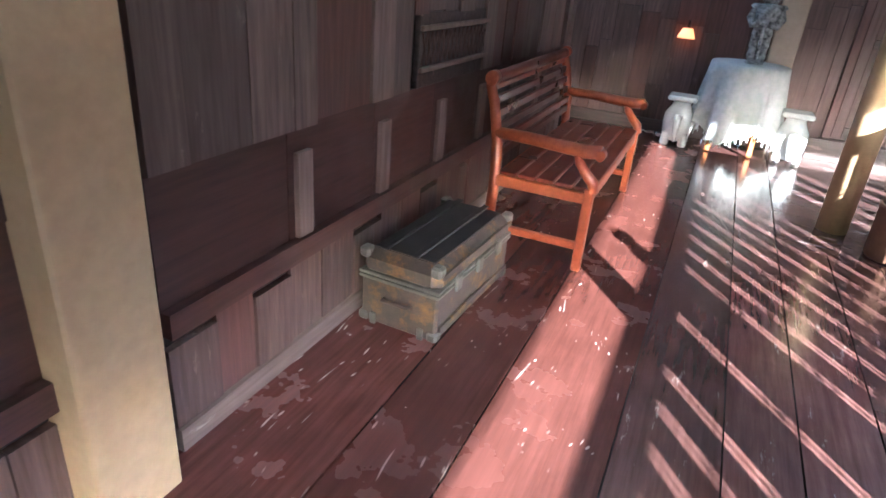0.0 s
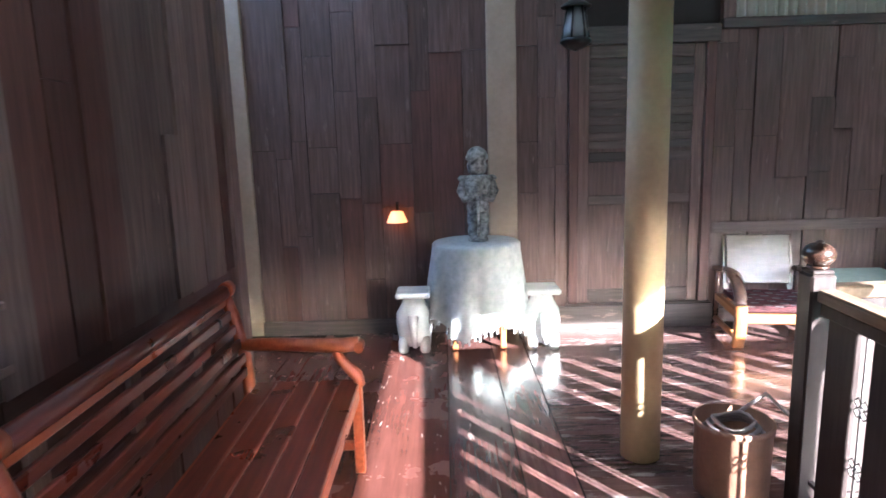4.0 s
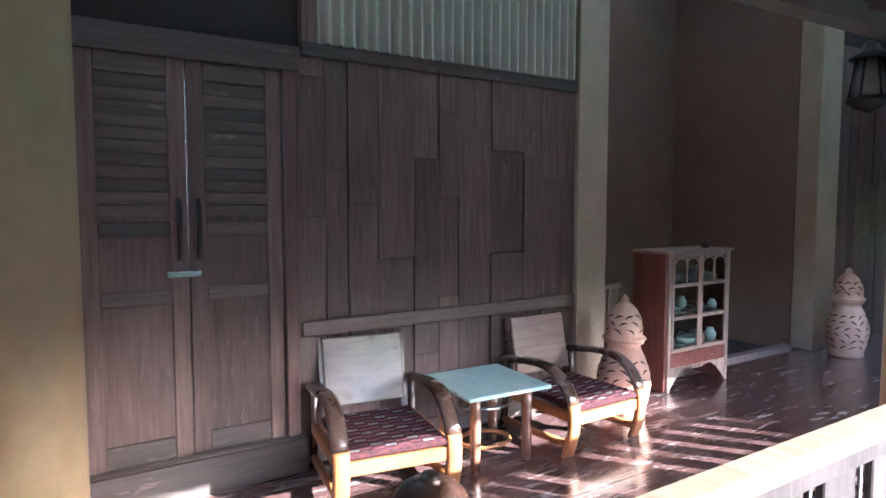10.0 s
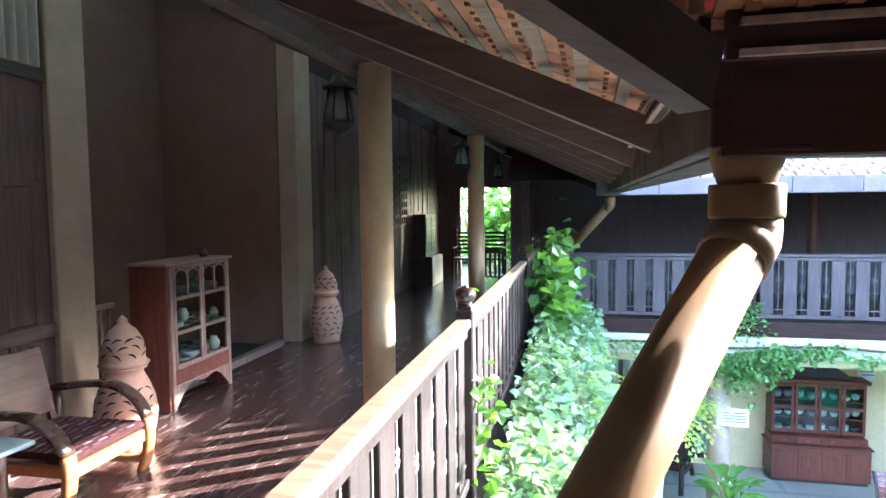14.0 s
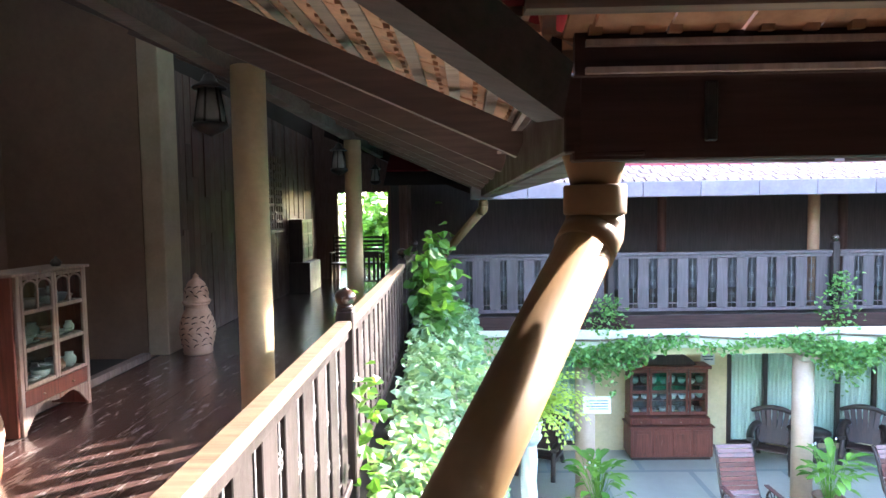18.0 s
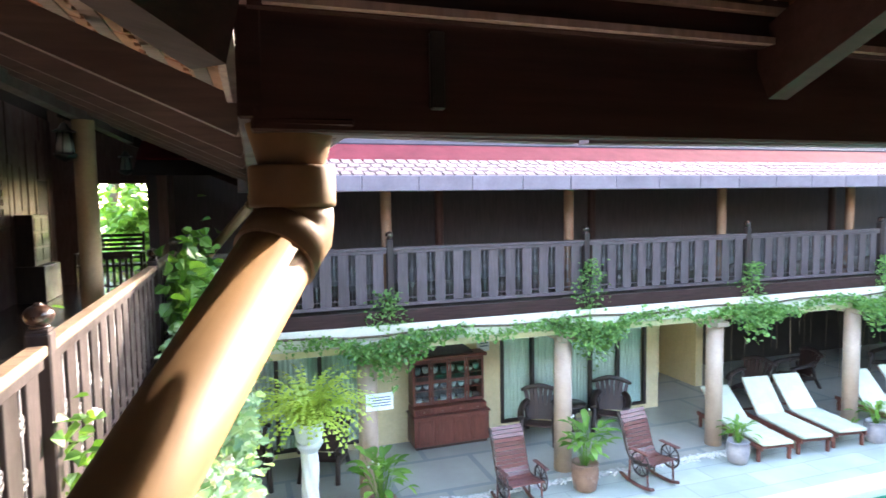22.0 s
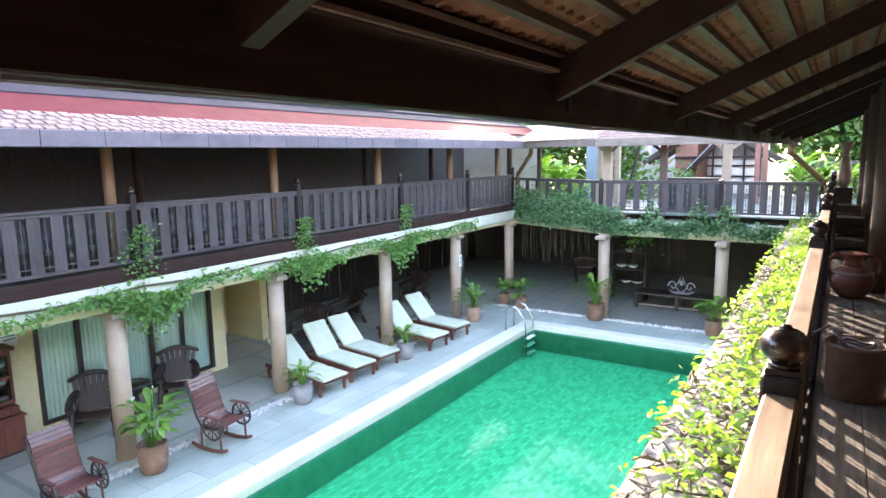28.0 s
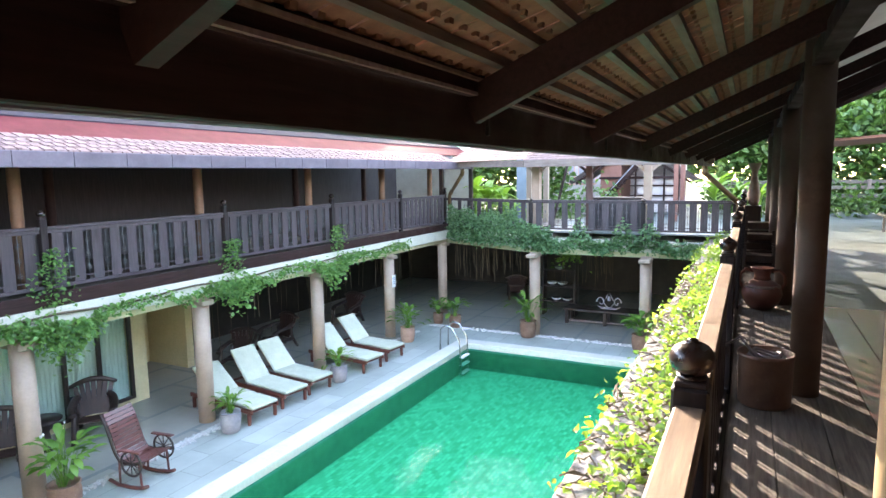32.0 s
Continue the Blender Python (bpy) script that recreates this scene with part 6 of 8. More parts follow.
# ---- pierced terracotta lamps ----
def pierced_lamp(x, y, s=1.0):
    t = thing("pierced_jar", "tall pierced terracotta jar with a domed lid on the floor", "jar", "pierced jars", "", (x, y, 0))
    prof = [(0.15, 0.0), (0.165, 0.02), (0.16, 0.05), (0.185, 0.14), (0.205, 0.26), (0.195, 0.36), (0.155, 0.47), (0.125, 0.53), (0.12, 0.56), (0.145, 0.575), (0.15, 0.595)]
    body = part("body", lathe([(a * s, b * s) for a, b in prof], 32), M_TERRA, t)
    lid = [(0.155, 0.597), (0.165, 0.61), (0.150, 0.625), (0.135, 0.64), (0.14, 0.69), (0.125, 0.77), (0.085, 0.84), (0.045, 0.875), (0.03, 0.89), (0.035, 0.91), (0.0, 0.945)]
    cap = part("lid", lathe([(a * s, b * s) for a, b in lid], 32), M_TERRA, t)
    r2 = random.Random(6)

    def radius(z):
        p = prof + lid
        for (a, b), (c, d) in zip(p, p[1:]):
            if b <= z / s <= d and d > b:
                return s * (a + (c - a) * (z / s - b) / (d - b))
        return 0.1
    for z0 in (0.12, 0.185, 0.25, 0.315, 0.38, 0.44, 0.68, 0.735, 0.785):
        n = 13 if z0 < 0.5 else 9
        for i in range(n):
            a = (i + 0.5 * (int(z0 * 100) % 2)) * 2 * math.pi / n + r2.uniform(-0.05, 0.05)
            tilt = r2.choice((-0.6, 0.6, 0.3))
            # flat dark patch on the surface, painting the shaded inside of a hole
            hole, pts = bmesh.new(), []
            for k in range(12):
                e = -1 + k / 3 if k < 6 else 1 - (k - 6) / 3
                u = 0.040 * e
                v = 0.020 * (1 - e * e) * (1.0 if k < 6 else 0.0) - 0.010 + 0.006 * (0 if k < 6 else 1) * (1 - e * e)
                du, dv = u * math.cos(tilt) - v * math.sin(tilt), u * math.sin(tilt) + v * math.cos(tilt)
                z = (z0 + dv) * s
                rr = radius(z) + 0.0025
                b = a + du * s / max(rr, 0.05)
                pts.append(hole.verts.new((rr * math.cos(b), rr * math.sin(b), z)))
            hole.faces.new(pts)
            part("piercing", hole, M_DARK, body if z0 < 0.5 else cap)
    return t


pierced_lamp(5.09, 5.43, 0.98)
pierced_lamp(8.55, 5.45, 1.0)


# ---- display cabinet with pottery ----
def display_cabinet():
    x0, x1, y0, y1 = 5.80, 6.70, 5.60, 5.96
    t = thing("display_cabinet", "worn reddish cabinet with glass doors full of small pottery", "cabinet")
    part("side_panel", cbox(x0, x0 + 0.025, y0 + 0.02, y1, 0.0, 1.18, 0.005), M_REDW, t)
    part("side_panel", cbox(x1 - 0.025, x1, y0 + 0.02, y1, 0.0, 1.18, 0.005), M_REDW, t)
    part("back_panel", cbox(x0 + 0.025, x1 - 0.025, y1 - 0.02, y1, 0.12, 0.33, 0.003), M_REDW, t)
    part("back_glass", cbox(x0 + 0.025, x1 - 0.025, y1 - 0.008, y1 - 0.004, 0.335, 1.17, 0.001), M_GLASS, t).visible_shadow = False
    part("top", cbox(x0 - 0.02, x1 + 0.02, y0 - 0.01, y1 + 0.01, 1.181, 1.205, 0.006), M_CABF, t)
    for z in (0.20, 0.33, 0.62, 0.90):
        part("shelf", cbox(x0 + 0.026, x1 - 0.026, y0 + 0.03, y1 - 0.022, z, z + 0.018, 0.003), M_CABF, t)
    for xx in (x0 + 0.027, x1 - 0.067):
        part("front_stile", cbox(xx, xx + 0.04, y0, y0 + 0.025, 0.0, 1.18, 0.004), M_CABF, t)
    part("drawer_front", cbox(x0 + 0.068, x1 - 0.068, y0 + 0.003, y0 + 0.022, 0.205, 0.325, 0.004), M_REDW, t, "red worn drawer front")
    for xx in (x0 + 0.27, x1 - 0.27):
        part("knob", lathe([(0.0, -0.014), (0.012, -0.010), (0.012, -0.004), (0.006, 0.0)], 10, None, (xx, y0 - 0.002, 0.265)), M_CABF, t)
    bm = bmesh.new()
    n = 12
    xs = [x0 + 0.068 + (x1 - x0 - 0.136) * i / n for i in range(n + 1)]
    up = [bm.verts.new((xx, y0 + 0.005, 0.20)) for xx in xs]
    lo = [bm.verts.new((xx, y0 + 0.005, 0.20 - 0.14 * abs((i / n - 0.5) * 2) ** 3 - 0.02 - 0.02 * math.cos(i * 1.05))) for i, xx in enumerate(xs)]
    for i in range(n):
        bm.faces.new((up[i], up[i + 1], lo[i + 1], lo[i]))
    ex = bmesh.ops.extrude_face_region(bm, geom=bm.faces[:])
    bmesh.ops.translate(bm, vec=(0, 0.015, 0), verts=[v for v in ex["geom"] if isinstance(v, bmesh.types.BMVert)])
    part("apron", bm, M_CABF, t, "scalloped worn apron")
    mid = (x0 + x1) / 2
    for a, b in ((x0 + 0.068, mid - 0.002), (mid + 0.002, x1 - 0.068)):
        d = part("door", cbox(a, a + 0.03, y0 - 0.004, y0 + 0.020, 0.335, 1.178, 0.004), M_CABF, t)
        part("door_stile", cbox(b - 0.03, b, y0 - 0.004, y0 + 0.020, 0.335, 1.178, 0.004), M_CABF, d)
        for z in (0.335, 0.612, 0.892, 1.148):
            part("door_rail", cbox(a + 0.03, b - 0.03, y0 - 0.003, y0 + 0.018, z, z + 0.03, 0.003), M_CABF, d)
        part("arch_bar", cbox((a + b) / 2 - 0.009, (a + b) / 2 + 0.009, y0 - 0.002, y0 + 0.016, 0.922, 1.148, 0.002), M_CABF, d)
        for q in (a + 0.03, (a + b) / 2):
            w = (b - a) / 2 - 0.03
            arc = [(q + w * (0.5 - 0.5 * math.cos(k * math.pi / 10)), y0 + 0.007, 1.085 + 0.055 * math.sin(k * math.pi / 10)) for k in range(11)]
            part("arch", tube(arc, 0.009, 6), M_CABF, d)
        bm = bmesh.new()
        box(bm, a + 0.03, b - 0.03, y0 + 0.006, y0 + 0.009, 0.365, 1.148)
        g = part("glass", bm, M_GLASS, d)
        g.visible_shadow = False
    return t


display_cabinet()
r = random.Random(31)
for z, n in ((0.350, 6), (0.640, 8), (0.920, 6)):
    for i in range(n):
        for row in range(2):
            s = r.uniform(0.7, 1.25)
            prof = r.choice(([(0.02, 0.0), (0.05, 0.02), (0.06, 0.055), (0.058, 0.06), (0.0, 0.03)], [(0.025, 0.0), (0.045, 0.03), (0.05, 0.07), (0.028, 0.10), (0.032, 0.115), (0.0, 0.11)], [(0.03, 0.0), (0.055, 0.015), (0.065, 0.03), (0.0, 0.02)]))
            bm = lathe([(a * s, b * s) for a, b in prof], 14)
            ob = solid("pottery_bowl", bm, r.choice((M_CERAMIC, M_CERAMIC, M_POTG, M_TERRA)), "small glazed pottery vessel on a cabinet shelf", "pottery", "cabinet pottery")
            ob.location = (5.89 + (i + 0.5) * 0.72 / n, 5.70 + row * 0.13, z)
bm = lathe([(0.0, 0.0), (0.03, 0.0), (0.045, 0.03), (0.03, 0.055), (0.012, 0.065), (0.012, 0.08), (0.0, 0.085)], 14)
solid("lidded_jar", bm, M_DKCHAIR, "small dark lidded jar on top of the cabinet", "jar").location = (6.50, 5.74, 1.206)

# stair balustrade behind the jar
sb = thing("stair_railing", "short turned baluster railing at the stair recess", "railing")
part("handrail", cbox(5.28, 5.72, 6.02, 6.08, 0.86, 0.90, 0.006), M_CABF, sb)
part("foot_rail", cbox(5.28, 5.72, 6.03, 6.07, 0.03, 0.07, 0.004), M_CABF, sb)
for i in range(5):
    part("baluster", lathe([(0.012, 0.07), (0.022, 0.16), (0.012, 0.22), (0.026, 0.42), (0.014, 0.58), (0.020, 0.66), (0.013, 0.72), (0.013, 0.86)], 12, None, (5.32 + i * 0.09, 6.05, 0)), M_CABF, sb)

# ---- court furniture ----
def pot_plant(x, y, z, kind=0, s=1.0, pot=None, seed=1, blooms=0):
    t = thing("potted_plant", ("leafy green plant in a brown glazed pot on the paving", "broad-leaved plant in a dark clay pot on the paving", "leafy plant in a grey glazed pot on the paving")[kind], "potted plant", "court pot plants", "", (x, y, z))
    h = 0.42 * s
    prof = [(0.13 * s, 0.0), (0.17 * s, 0.02), (0.20 * s, h * 0.45), (0.205 * s, h * 0.75), (0.185 * s, h * 0.93), (0.205 * s, h * 0.96), (0.205 * s, h), (0.175 * s, h), (0.17 * s, h * 0.9), (0.0, h * 0.9)]
    part("pot", lathe(prof, 24), pot or (M_POT, M_POT, M_POTG)[kind], t)
    r = random.Random(seed)
    verts, faces = [], []
    tall, blade, wide = ((0.62, 0.24, 0.42), (0.52, 0.27, 0.62), (0.40, 0.19, 0.34))[kind]
    for i in range((58, 40, 52)[kind]):
        a, tilt = r.uniform(0, 2 * math.pi), abs(r.gauss(0.0, 0.42)) + 0.05
        d, side = Vector((math.cos(a), math.sin(a), 0)), Vector((-math.sin(a), math.cos(a), 0))
        p = Vector((0.07 * s * r.random() * math.cos(a), 0.07 * s * r.random() * math.sin(a), h * 0.9))
        up = d * math.sin(tilt) + Vector((0, 0, math.cos(tilt)))
        q = p + up * s * tall * r.uniform(0.45, 1.0)
        n0 = len(verts)
        verts += [tuple(p - side * 0.005), tuple(p + side * 0.005), tuple(q + side * 0.004), tuple(q - side * 0.004)]
        faces.append((n0, n0 + 1, n0 + 2, n0 + 3))
        droop, L = tilt + r.uniform(0.35, 1.1), s * blade * r.uniform(0.7, 1.2)
        n0 = len(verts)
        for k, f in enumerate((0.12, 0.75, 1.0, 0.72, 0.05)):
            ang = droop + 0.22 * k
            w = side * L * wide * 0.5 * f
            lift = Vector((0, 0, 0.25 * w.length))
            verts += [tuple(q - w + lift), tuple(q), tuple(q + w + lift)]
            q = q + (d * math.sin(ang) + Vector((0, 0, math.cos(ang)))) * L * 0.25
        for k in range(4):
            for c in (0, 1):
                m = n0 + 3 * k + c
                faces.append((m, m + 1, m + 4, m + 3))
    me = bpy.data.meshes.new("foliage")
    me.from_pydata(verts, [], faces)
    me.polygons.foreach_set("use_smooth", [True] * len(faces))
    me.materials.append(M_LEAF)
    o = new("foliage", me)
    o.parent = t
    for i in range(blooms):
        a = r.uniform(0, 6.28)
        c = Vector((0.2 * s * math.cos(a), 0.2 * s * math.sin(a), h + r.uniform(0.45, 0.75) * s))
        part("bloom", lathe([(0.0, 0.0), (0.012, 0.012), (0.016, 0.03), (0.0, 0.05)], 8, None, c), M_WHITE, t, "small white flower")
        part("flower_stem", tube([(0, 0, h * 0.9), c * 0.7 + Vector((0, 0, h * 0.3)), c], 0.006, 5), M_LEAF, t)
    return t


G = GROUND
pot_plant(10.02, 0.45, G, 0, 1.05, None, 2, 4)
pot_plant(10.1, -2.85, G, 0, 1.05, None, 3, 3)
pot_plant(10.06, -5.84, G, 2, 0.92, None, 4)
pot_plant(9.9, -8.9, G, 2, 0.92, None, 5)
pot_plant(10.13, -12.4, G, 0, 1.0, M_TERRA, 6, 3)
pot_plant(9.6, -14.35, G, 1, 0.9, None, 7)
pot_plant(7.25, -14.15, G, 0, 1.15, None, 8)
pot_plant(4.22, -14.05, G, 1, 1.0, None, 9)
pot_plant(10.3, -14.6, G, 1, 0.8, None, 19)


def rocking_chair(x, y, rz):
    t = thing("rocking_chair", "reddish-brown slatted rocking chair beside the pool paving", "rocking chair", "rocking chairs", "", (x, y, G), rz)
    for s in (-1, 1):
        yy = s * 0.27
        part("rocker", tube([(-0.36, yy, 0.085), (-0.20, yy, 0.035), (0.03, yy, 0.022), (0.24, yy, 0.04), (0.36, yy, 0.08)], 0.028, 6), M_ROCK, t)
        side = [(0.33, yy, 0.44), (0.16, yy, 0.40), (0.0, yy, 0.38), (-0.14, yy, 0.40), (-0.22, yy, 0.52), (-0.29, yy, 0.72), (-0.36, yy, 0.93), (-0.44, yy, 1.08)]
        part("side_frame", tube(side, [0.026] * 8, 6, None, 0.7), M_DKCHAIR, t)
        wheel = [(0.13 + 0.185 * math.cos(a * math.pi / 12), yy + s * 0.05, 0.42 + 0.185 * math.sin(a * math.pi / 12)) for a in range(25)]
        part("wheel_arm", tube(wheel, 0.017, 6, caps=False), M_DKCHAIR, t)
        for a in range(5):
            c = math.pi * (0.1 + 0.2 * a)
            part("spoke", tube([(0.13 + 0.185 * math.cos(c), yy + s * 0.05, 0.42 + 0.185 * math.sin(c)), (0.13 - 0.185 * math.cos(c), yy + s * 0.05, 0.42 - 0.185 * math.sin(c))], 0.009, 5), M_DKCHAIR, t)
        part("armrest", cbox(-0.08, 0.32, yy + s * 0.05 - 0.035, yy + s * 0.05 + 0.035, 0.60, 0.622, 0.006), M_ROCK, t)
        for xx, zz in ((0.25, 0.42), (-0.16, 0.42)):
            part("leg", tube([(xx, yy, 0.03), (xx * 0.9, yy, zz)], 0.018, 6), M_ROCK, t)
    path = [Vector(p) for p in ((0.34, 0, 0.455), (0.16, 0, 0.415), (0.0, 0, 0.395), (-0.12, 0, 0.415), (-0.19, 0, 0.53), (-0.26, 0, 0.73), (-0.33, 0, 0.94), (-0.41, 0, 1.09))]
    length = [0.0]
    for a, b in zip(path, path[1:]):
        length.append(length[-1] + (b - a).length)
    n = 19
    for i in range(n):
        u = (i + 0.5) / n * length[-1]
        k = max(j for j in range(len(path) - 1) if length[j] <= u)
        f = (u - length[k]) / (length[k + 1] - length[k])
        p, d = path[k].lerp(path[k + 1], f), (path[k + 1] - path[k]).normalized()
        up = d.cross(Vector((0, 1, 0)))
        part("slat", bar(p + Vector((0, -0.255, 0)), p + Vector((0, 0.255, 0)), 0.054, 0.014, None, up), M_ROCK, t)
    return t


rocking_chair(10.0, -1.64, 182)
rocking_chair(9.95, -3.94, 188)


def lounger(y, x=10.98, tilt=38):
    t = thing("sun_lounger", "dark wooden sun lounger with a cream cushion, backrest raised", "sun lounger", "sun loungers", "", (x, y, G), -8)
    for s in (-1, 1):
        part("side_rail", cbox(-0.95, 0.95, s * 0.30 - 0.02, s * 0.30 + 0.02, 0.22, 0.30, 0.006), M_REDW, t)
    for xx in (-0.85, -0.1, 0.85):
        part("cross_rail", cbox(xx - 0.03, xx + 0.03, -0.278, 0.278, 0.225, 0.26, 0.005), M_REDW, t)
        for s in (-1, 1):
            part("leg", cbox(xx - 0.03, xx + 0.03, s * 0.30 - 0.025, s * 0.30 + 0.025, 0.0, 0.219, 0.005), M_REDW, t)
    part("seat_cushion", cbox(-0.97, 0.22, -0.30, 0.30, 0.305, 0.365, 0.02), M_CUSH, t, "cream cushion")
    bm = cbox(0.0, 0.80, -0.30, 0.30, 0.0, 0.06, 0.02)
    bmesh.ops.rotate(bm, cent=(0, 0, 0), matrix=Matrix.Rotation(radians(-tilt), 3, "Y"), verts=bm.verts[:])
    bmesh.ops.translate(bm, vec=(0.24, 0, 0.315), verts=bm.verts[:])
    part("back_cushion", bm, M_CUSH, t, "cream back cushion")
    bm = cbox(0.0, 0.78, -0.28, 0.28, -0.035, -0.005, 0.006)
    bmesh.ops.rotate(bm, cent=(0, 0, 0), matrix=Matrix.Rotation(radians(-tilt), 3, "Y"), verts=bm.verts[:])
    bmesh.ops.translate(bm, vec=(0.24, 0, 0.315), verts=bm.verts[:])
    part("back_frame", bm, M_REDW, t)
    part("prop", bar((0.70, -0.2, 0.24), (0.62, -0.2, 0.58), 0.03, 0.03), M_REDW, t)
    return t


for yy, tl in ((-6.60, 36), (-7.50, 50), (-8.33, 46), (-10.0, 44), (-11.0, 46)):
    lounger(yy, 10.75 if yy > -9 else 10.50, tl)


def dark_armchair(x, y, rz, z=G):
    t = thing("garden_armchair", "heavy dark wooden armchair with a fan-shaped slatted back", "chair", "dark armchairs", "", (x, y, z), rz)
    t.scale = (0.9, 0.9, 0.9)
    for i in range(5):
        a = -0.30 + i * 0.118
        part("seat_slat", cbox(-0.27, 0.27, a, a + 0.106, 0.345 - 0.02 * i, 0.375 - 0.02 * i, 0.008), M_FANCH, t)
    for sx in (-1, 1):
        part("side_board", cbox(sx * 0.305 - 0.03, sx * 0.305 + 0.03, -0.33, 0.34, 0.24, 0.34, 0.012), M_DKCHAIR, t)
        part("front_leg", tube([(sx * 0.36, -0.46, 0.0), (sx * 0.345, -0.40, 0.22), (sx * 0.33, -0.33, 0.46), (sx * 0.33, -0.27, 0.60)], [0.050, 0.048, 0.046, 0.044], 8), M_DKCHAIR, t)
        part("rear_leg", tube([(sx * 0.29, 0.52, 0.0), (sx * 0.29, 0.34, 0.30), (sx * 0.30, 0.28, 0.60)], [0.046, 0.046, 0.042], 8), M_DKCHAIR, t)
        part("armrest", tube(smooth_line([(sx * 0.34, -0.40, 0.56), (sx * 0.37, -0.25, 0.61), (sx * 0.37, 0.0, 0.645), (sx * 0.34, 0.22, 0.68), (sx * 0.28, 0.34, 0.70)], 3), 0.048, 8, None, 1.5), M_DKCHAIR, t)
    for i in range(7):
        a = (i - 3) / 3
        part("back_slat", bar((a * 0.205, 0.24, 0.33), (a * 0.33, 0.46, 0.98 - 0.10 * a * a), 0.086, 0.022, None, (0, -1, 0.3)), M_FANCH, t)
    part("crest_rail", tube([((i - 8) / 8 * 0.43, 0.47, 0.87 + 0.135 * math.cos((i - 8) / 8 * 1.45)) for i in range(17)], [0.034 + 0.022 * math.cos((i - 8) / 8 * 1.4) for i in range(17)], 8, None, 0.7), M_DKCHAIR, t)
    part("back_rail", cbox(-0.29, 0.29, 0.345, 0.375, 0.56, 0.63, 0.008), M_DKCHAIR, t)
    return t


dark_armchair(12.25, -3.15, -122)
dark_armchair(12.25, -4.75, -126)
dark_armchair(12.1, 0.95, -115)
dark_armchair(12.1, 2.2, -90)
rt = thing("round_table", "small dark round table between two armchairs", "table", at=(12.45, -3.95, G))
part("tabletop", lathe([(0.30, 0.50), (0.31, 0.51), (0.31, 0.53), (0.0, 0.535)], 24), M_DKCHAIR, rt)
part("pedestal", lathe([(0.20, 0.0), (0.22, 0.04), (0.12, 0.16), (0.10, 0.30), (0.18, 0.44), (0.24, 0.50)], 20), M_DKCHAIR, rt)


def dresser():
    x0, x1, y0, y1 = 12.50, 12.93, -2.16, -0.74
    t = thing("china_cabinet", "dark red wooden china cabinet with glass doors against the yellow wall", "cabinet", at=(0, 0, G))
    part("lower_case", cbox(x0 - 0.06, x1, y0 - 0.03, y1 + 0.03, 0.06, 0.60, 0.01), M_REDW, t)
    part("plinth", cbox(x0 - 0.03, x1, y0, y1, 0.0, 0.059, 0.006), M_DKCHAIR, t)
    part("drawer_case", cbox(x0 + 0.02, x1, y0 - 0.01, y1 + 0.01, 0.632, 0.755, 0.008), M_REDW, t)
    for ya in (y0, y1 - 0.04):
        part("upper_case", cbox(x0 + 0.12, x1, ya, ya + 0.04, 0.78, 1.64, 0.006), M_REDW, t)
    part("back_panel", cbox(x1 - 0.03, x1, y0 + 0.04, y1 - 0.04, 0.78, 1.64, 0.004), M_DKCHAIR, t)
    part("top", cbox(x0 + 0.06, x1, y0 - 0.05, y1 + 0.05, 1.64, 1.70, 0.012), M_REDW, t)
    bm = bmesh.new()
    half = (y1 - y0) * 0.36
    mid = (y0 + y1) / 2
    rim = [(mid - half + half * k / 8, 1.70 + 0.28 * max(0.02, math.sin(math.pi * k / 16)) ** 0.8) for k in range(17)]
    fr = [bm.verts.new((x0 + 0.14, yy, zz)) for yy, zz in [(mid - half, 1.70)] + rim + [(mid + half, 1.70)]]
    bm.faces.new(fr)
    ex = bmesh.ops.extrude_face_region(bm, geom=bm.faces[:])
    bmesh.ops.translate(bm, vec=(0.05, 0, 0), verts=[v for v in ex["geom"] if isinstance(v, bmesh.types.BMVert)])
    part("arched_crest", bm, M_DKCHAIR, t, "dark arched crest board")
    part("ledge", cbox(x0 - 0.09, x1, y0 - 0.06, y1 + 0.06, 0.602, 0.630, 0.008), M_REDW, t)
    w = (y1 - y0) / 4
    for i in range(4):
        a, b = y0 + i * w, y0 + (i + 1) * w
        dr = part("drawer", cbox(x0 + 0.004, x0 + 0.018, a + 0.02, b - 0.02, 0.65, 0.74, 0.005), M_REDW, t)
        part("knob", lathe([(0.0, 0.0), (0.018, 0.006), (0.0, 0.02)], 8, None, (x0 - 0.008, (a + b) / 2, 0.685)), M_CABF, dr)
        d = part("door", cbox(x0 - 0.075, x0 - 0.061, a + 0.02, b - 0.02, 0.10, 0.56, 0.006), M_REDW, t)
        part("panel", cbox(x0 - 0.083, x0 - 0.076, a + 0.07, b - 0.07, 0.16, 0.50, 0.004), M_REDW, d)
        g = part("glazed_door", cbox(x0 + 0.10, x0 + 0.118, a + 0.006, a + 0.05, 0.79, 1.63, 0.005), M_REDW, t)
        part("door_stile", cbox(x0 + 0.10, x0 + 0.118, b - 0.05, b - 0.006, 0.79, 1.63, 0.005), M_REDW, g)
        for z in (0.79, 1.19, 1.57):
            part("door_rail", cbox(x0 + 0.10, x0 + 0.118, a + 0.05, b - 0.05, z, z + 0.06, 0.005), M_REDW, g)
        bm = bmesh.new()
        box(bm, x0 + 0.107, x0 + 0.110, a + 0.05, b - 0.05, 0.85, 1.57)
        gl = part("glass", bm, M_GLASS, g)
        gl.visible_shadow = False
    for z in (1.04, 1.32):
        part("shelf", cbox(x0 + 0.13, x1 - 0.03, y0 + 0.04, y1 - 0.04, z, z + 0.02, 0.004), M_REDW, t)
    return t


dresser()
r = random.Random(41)
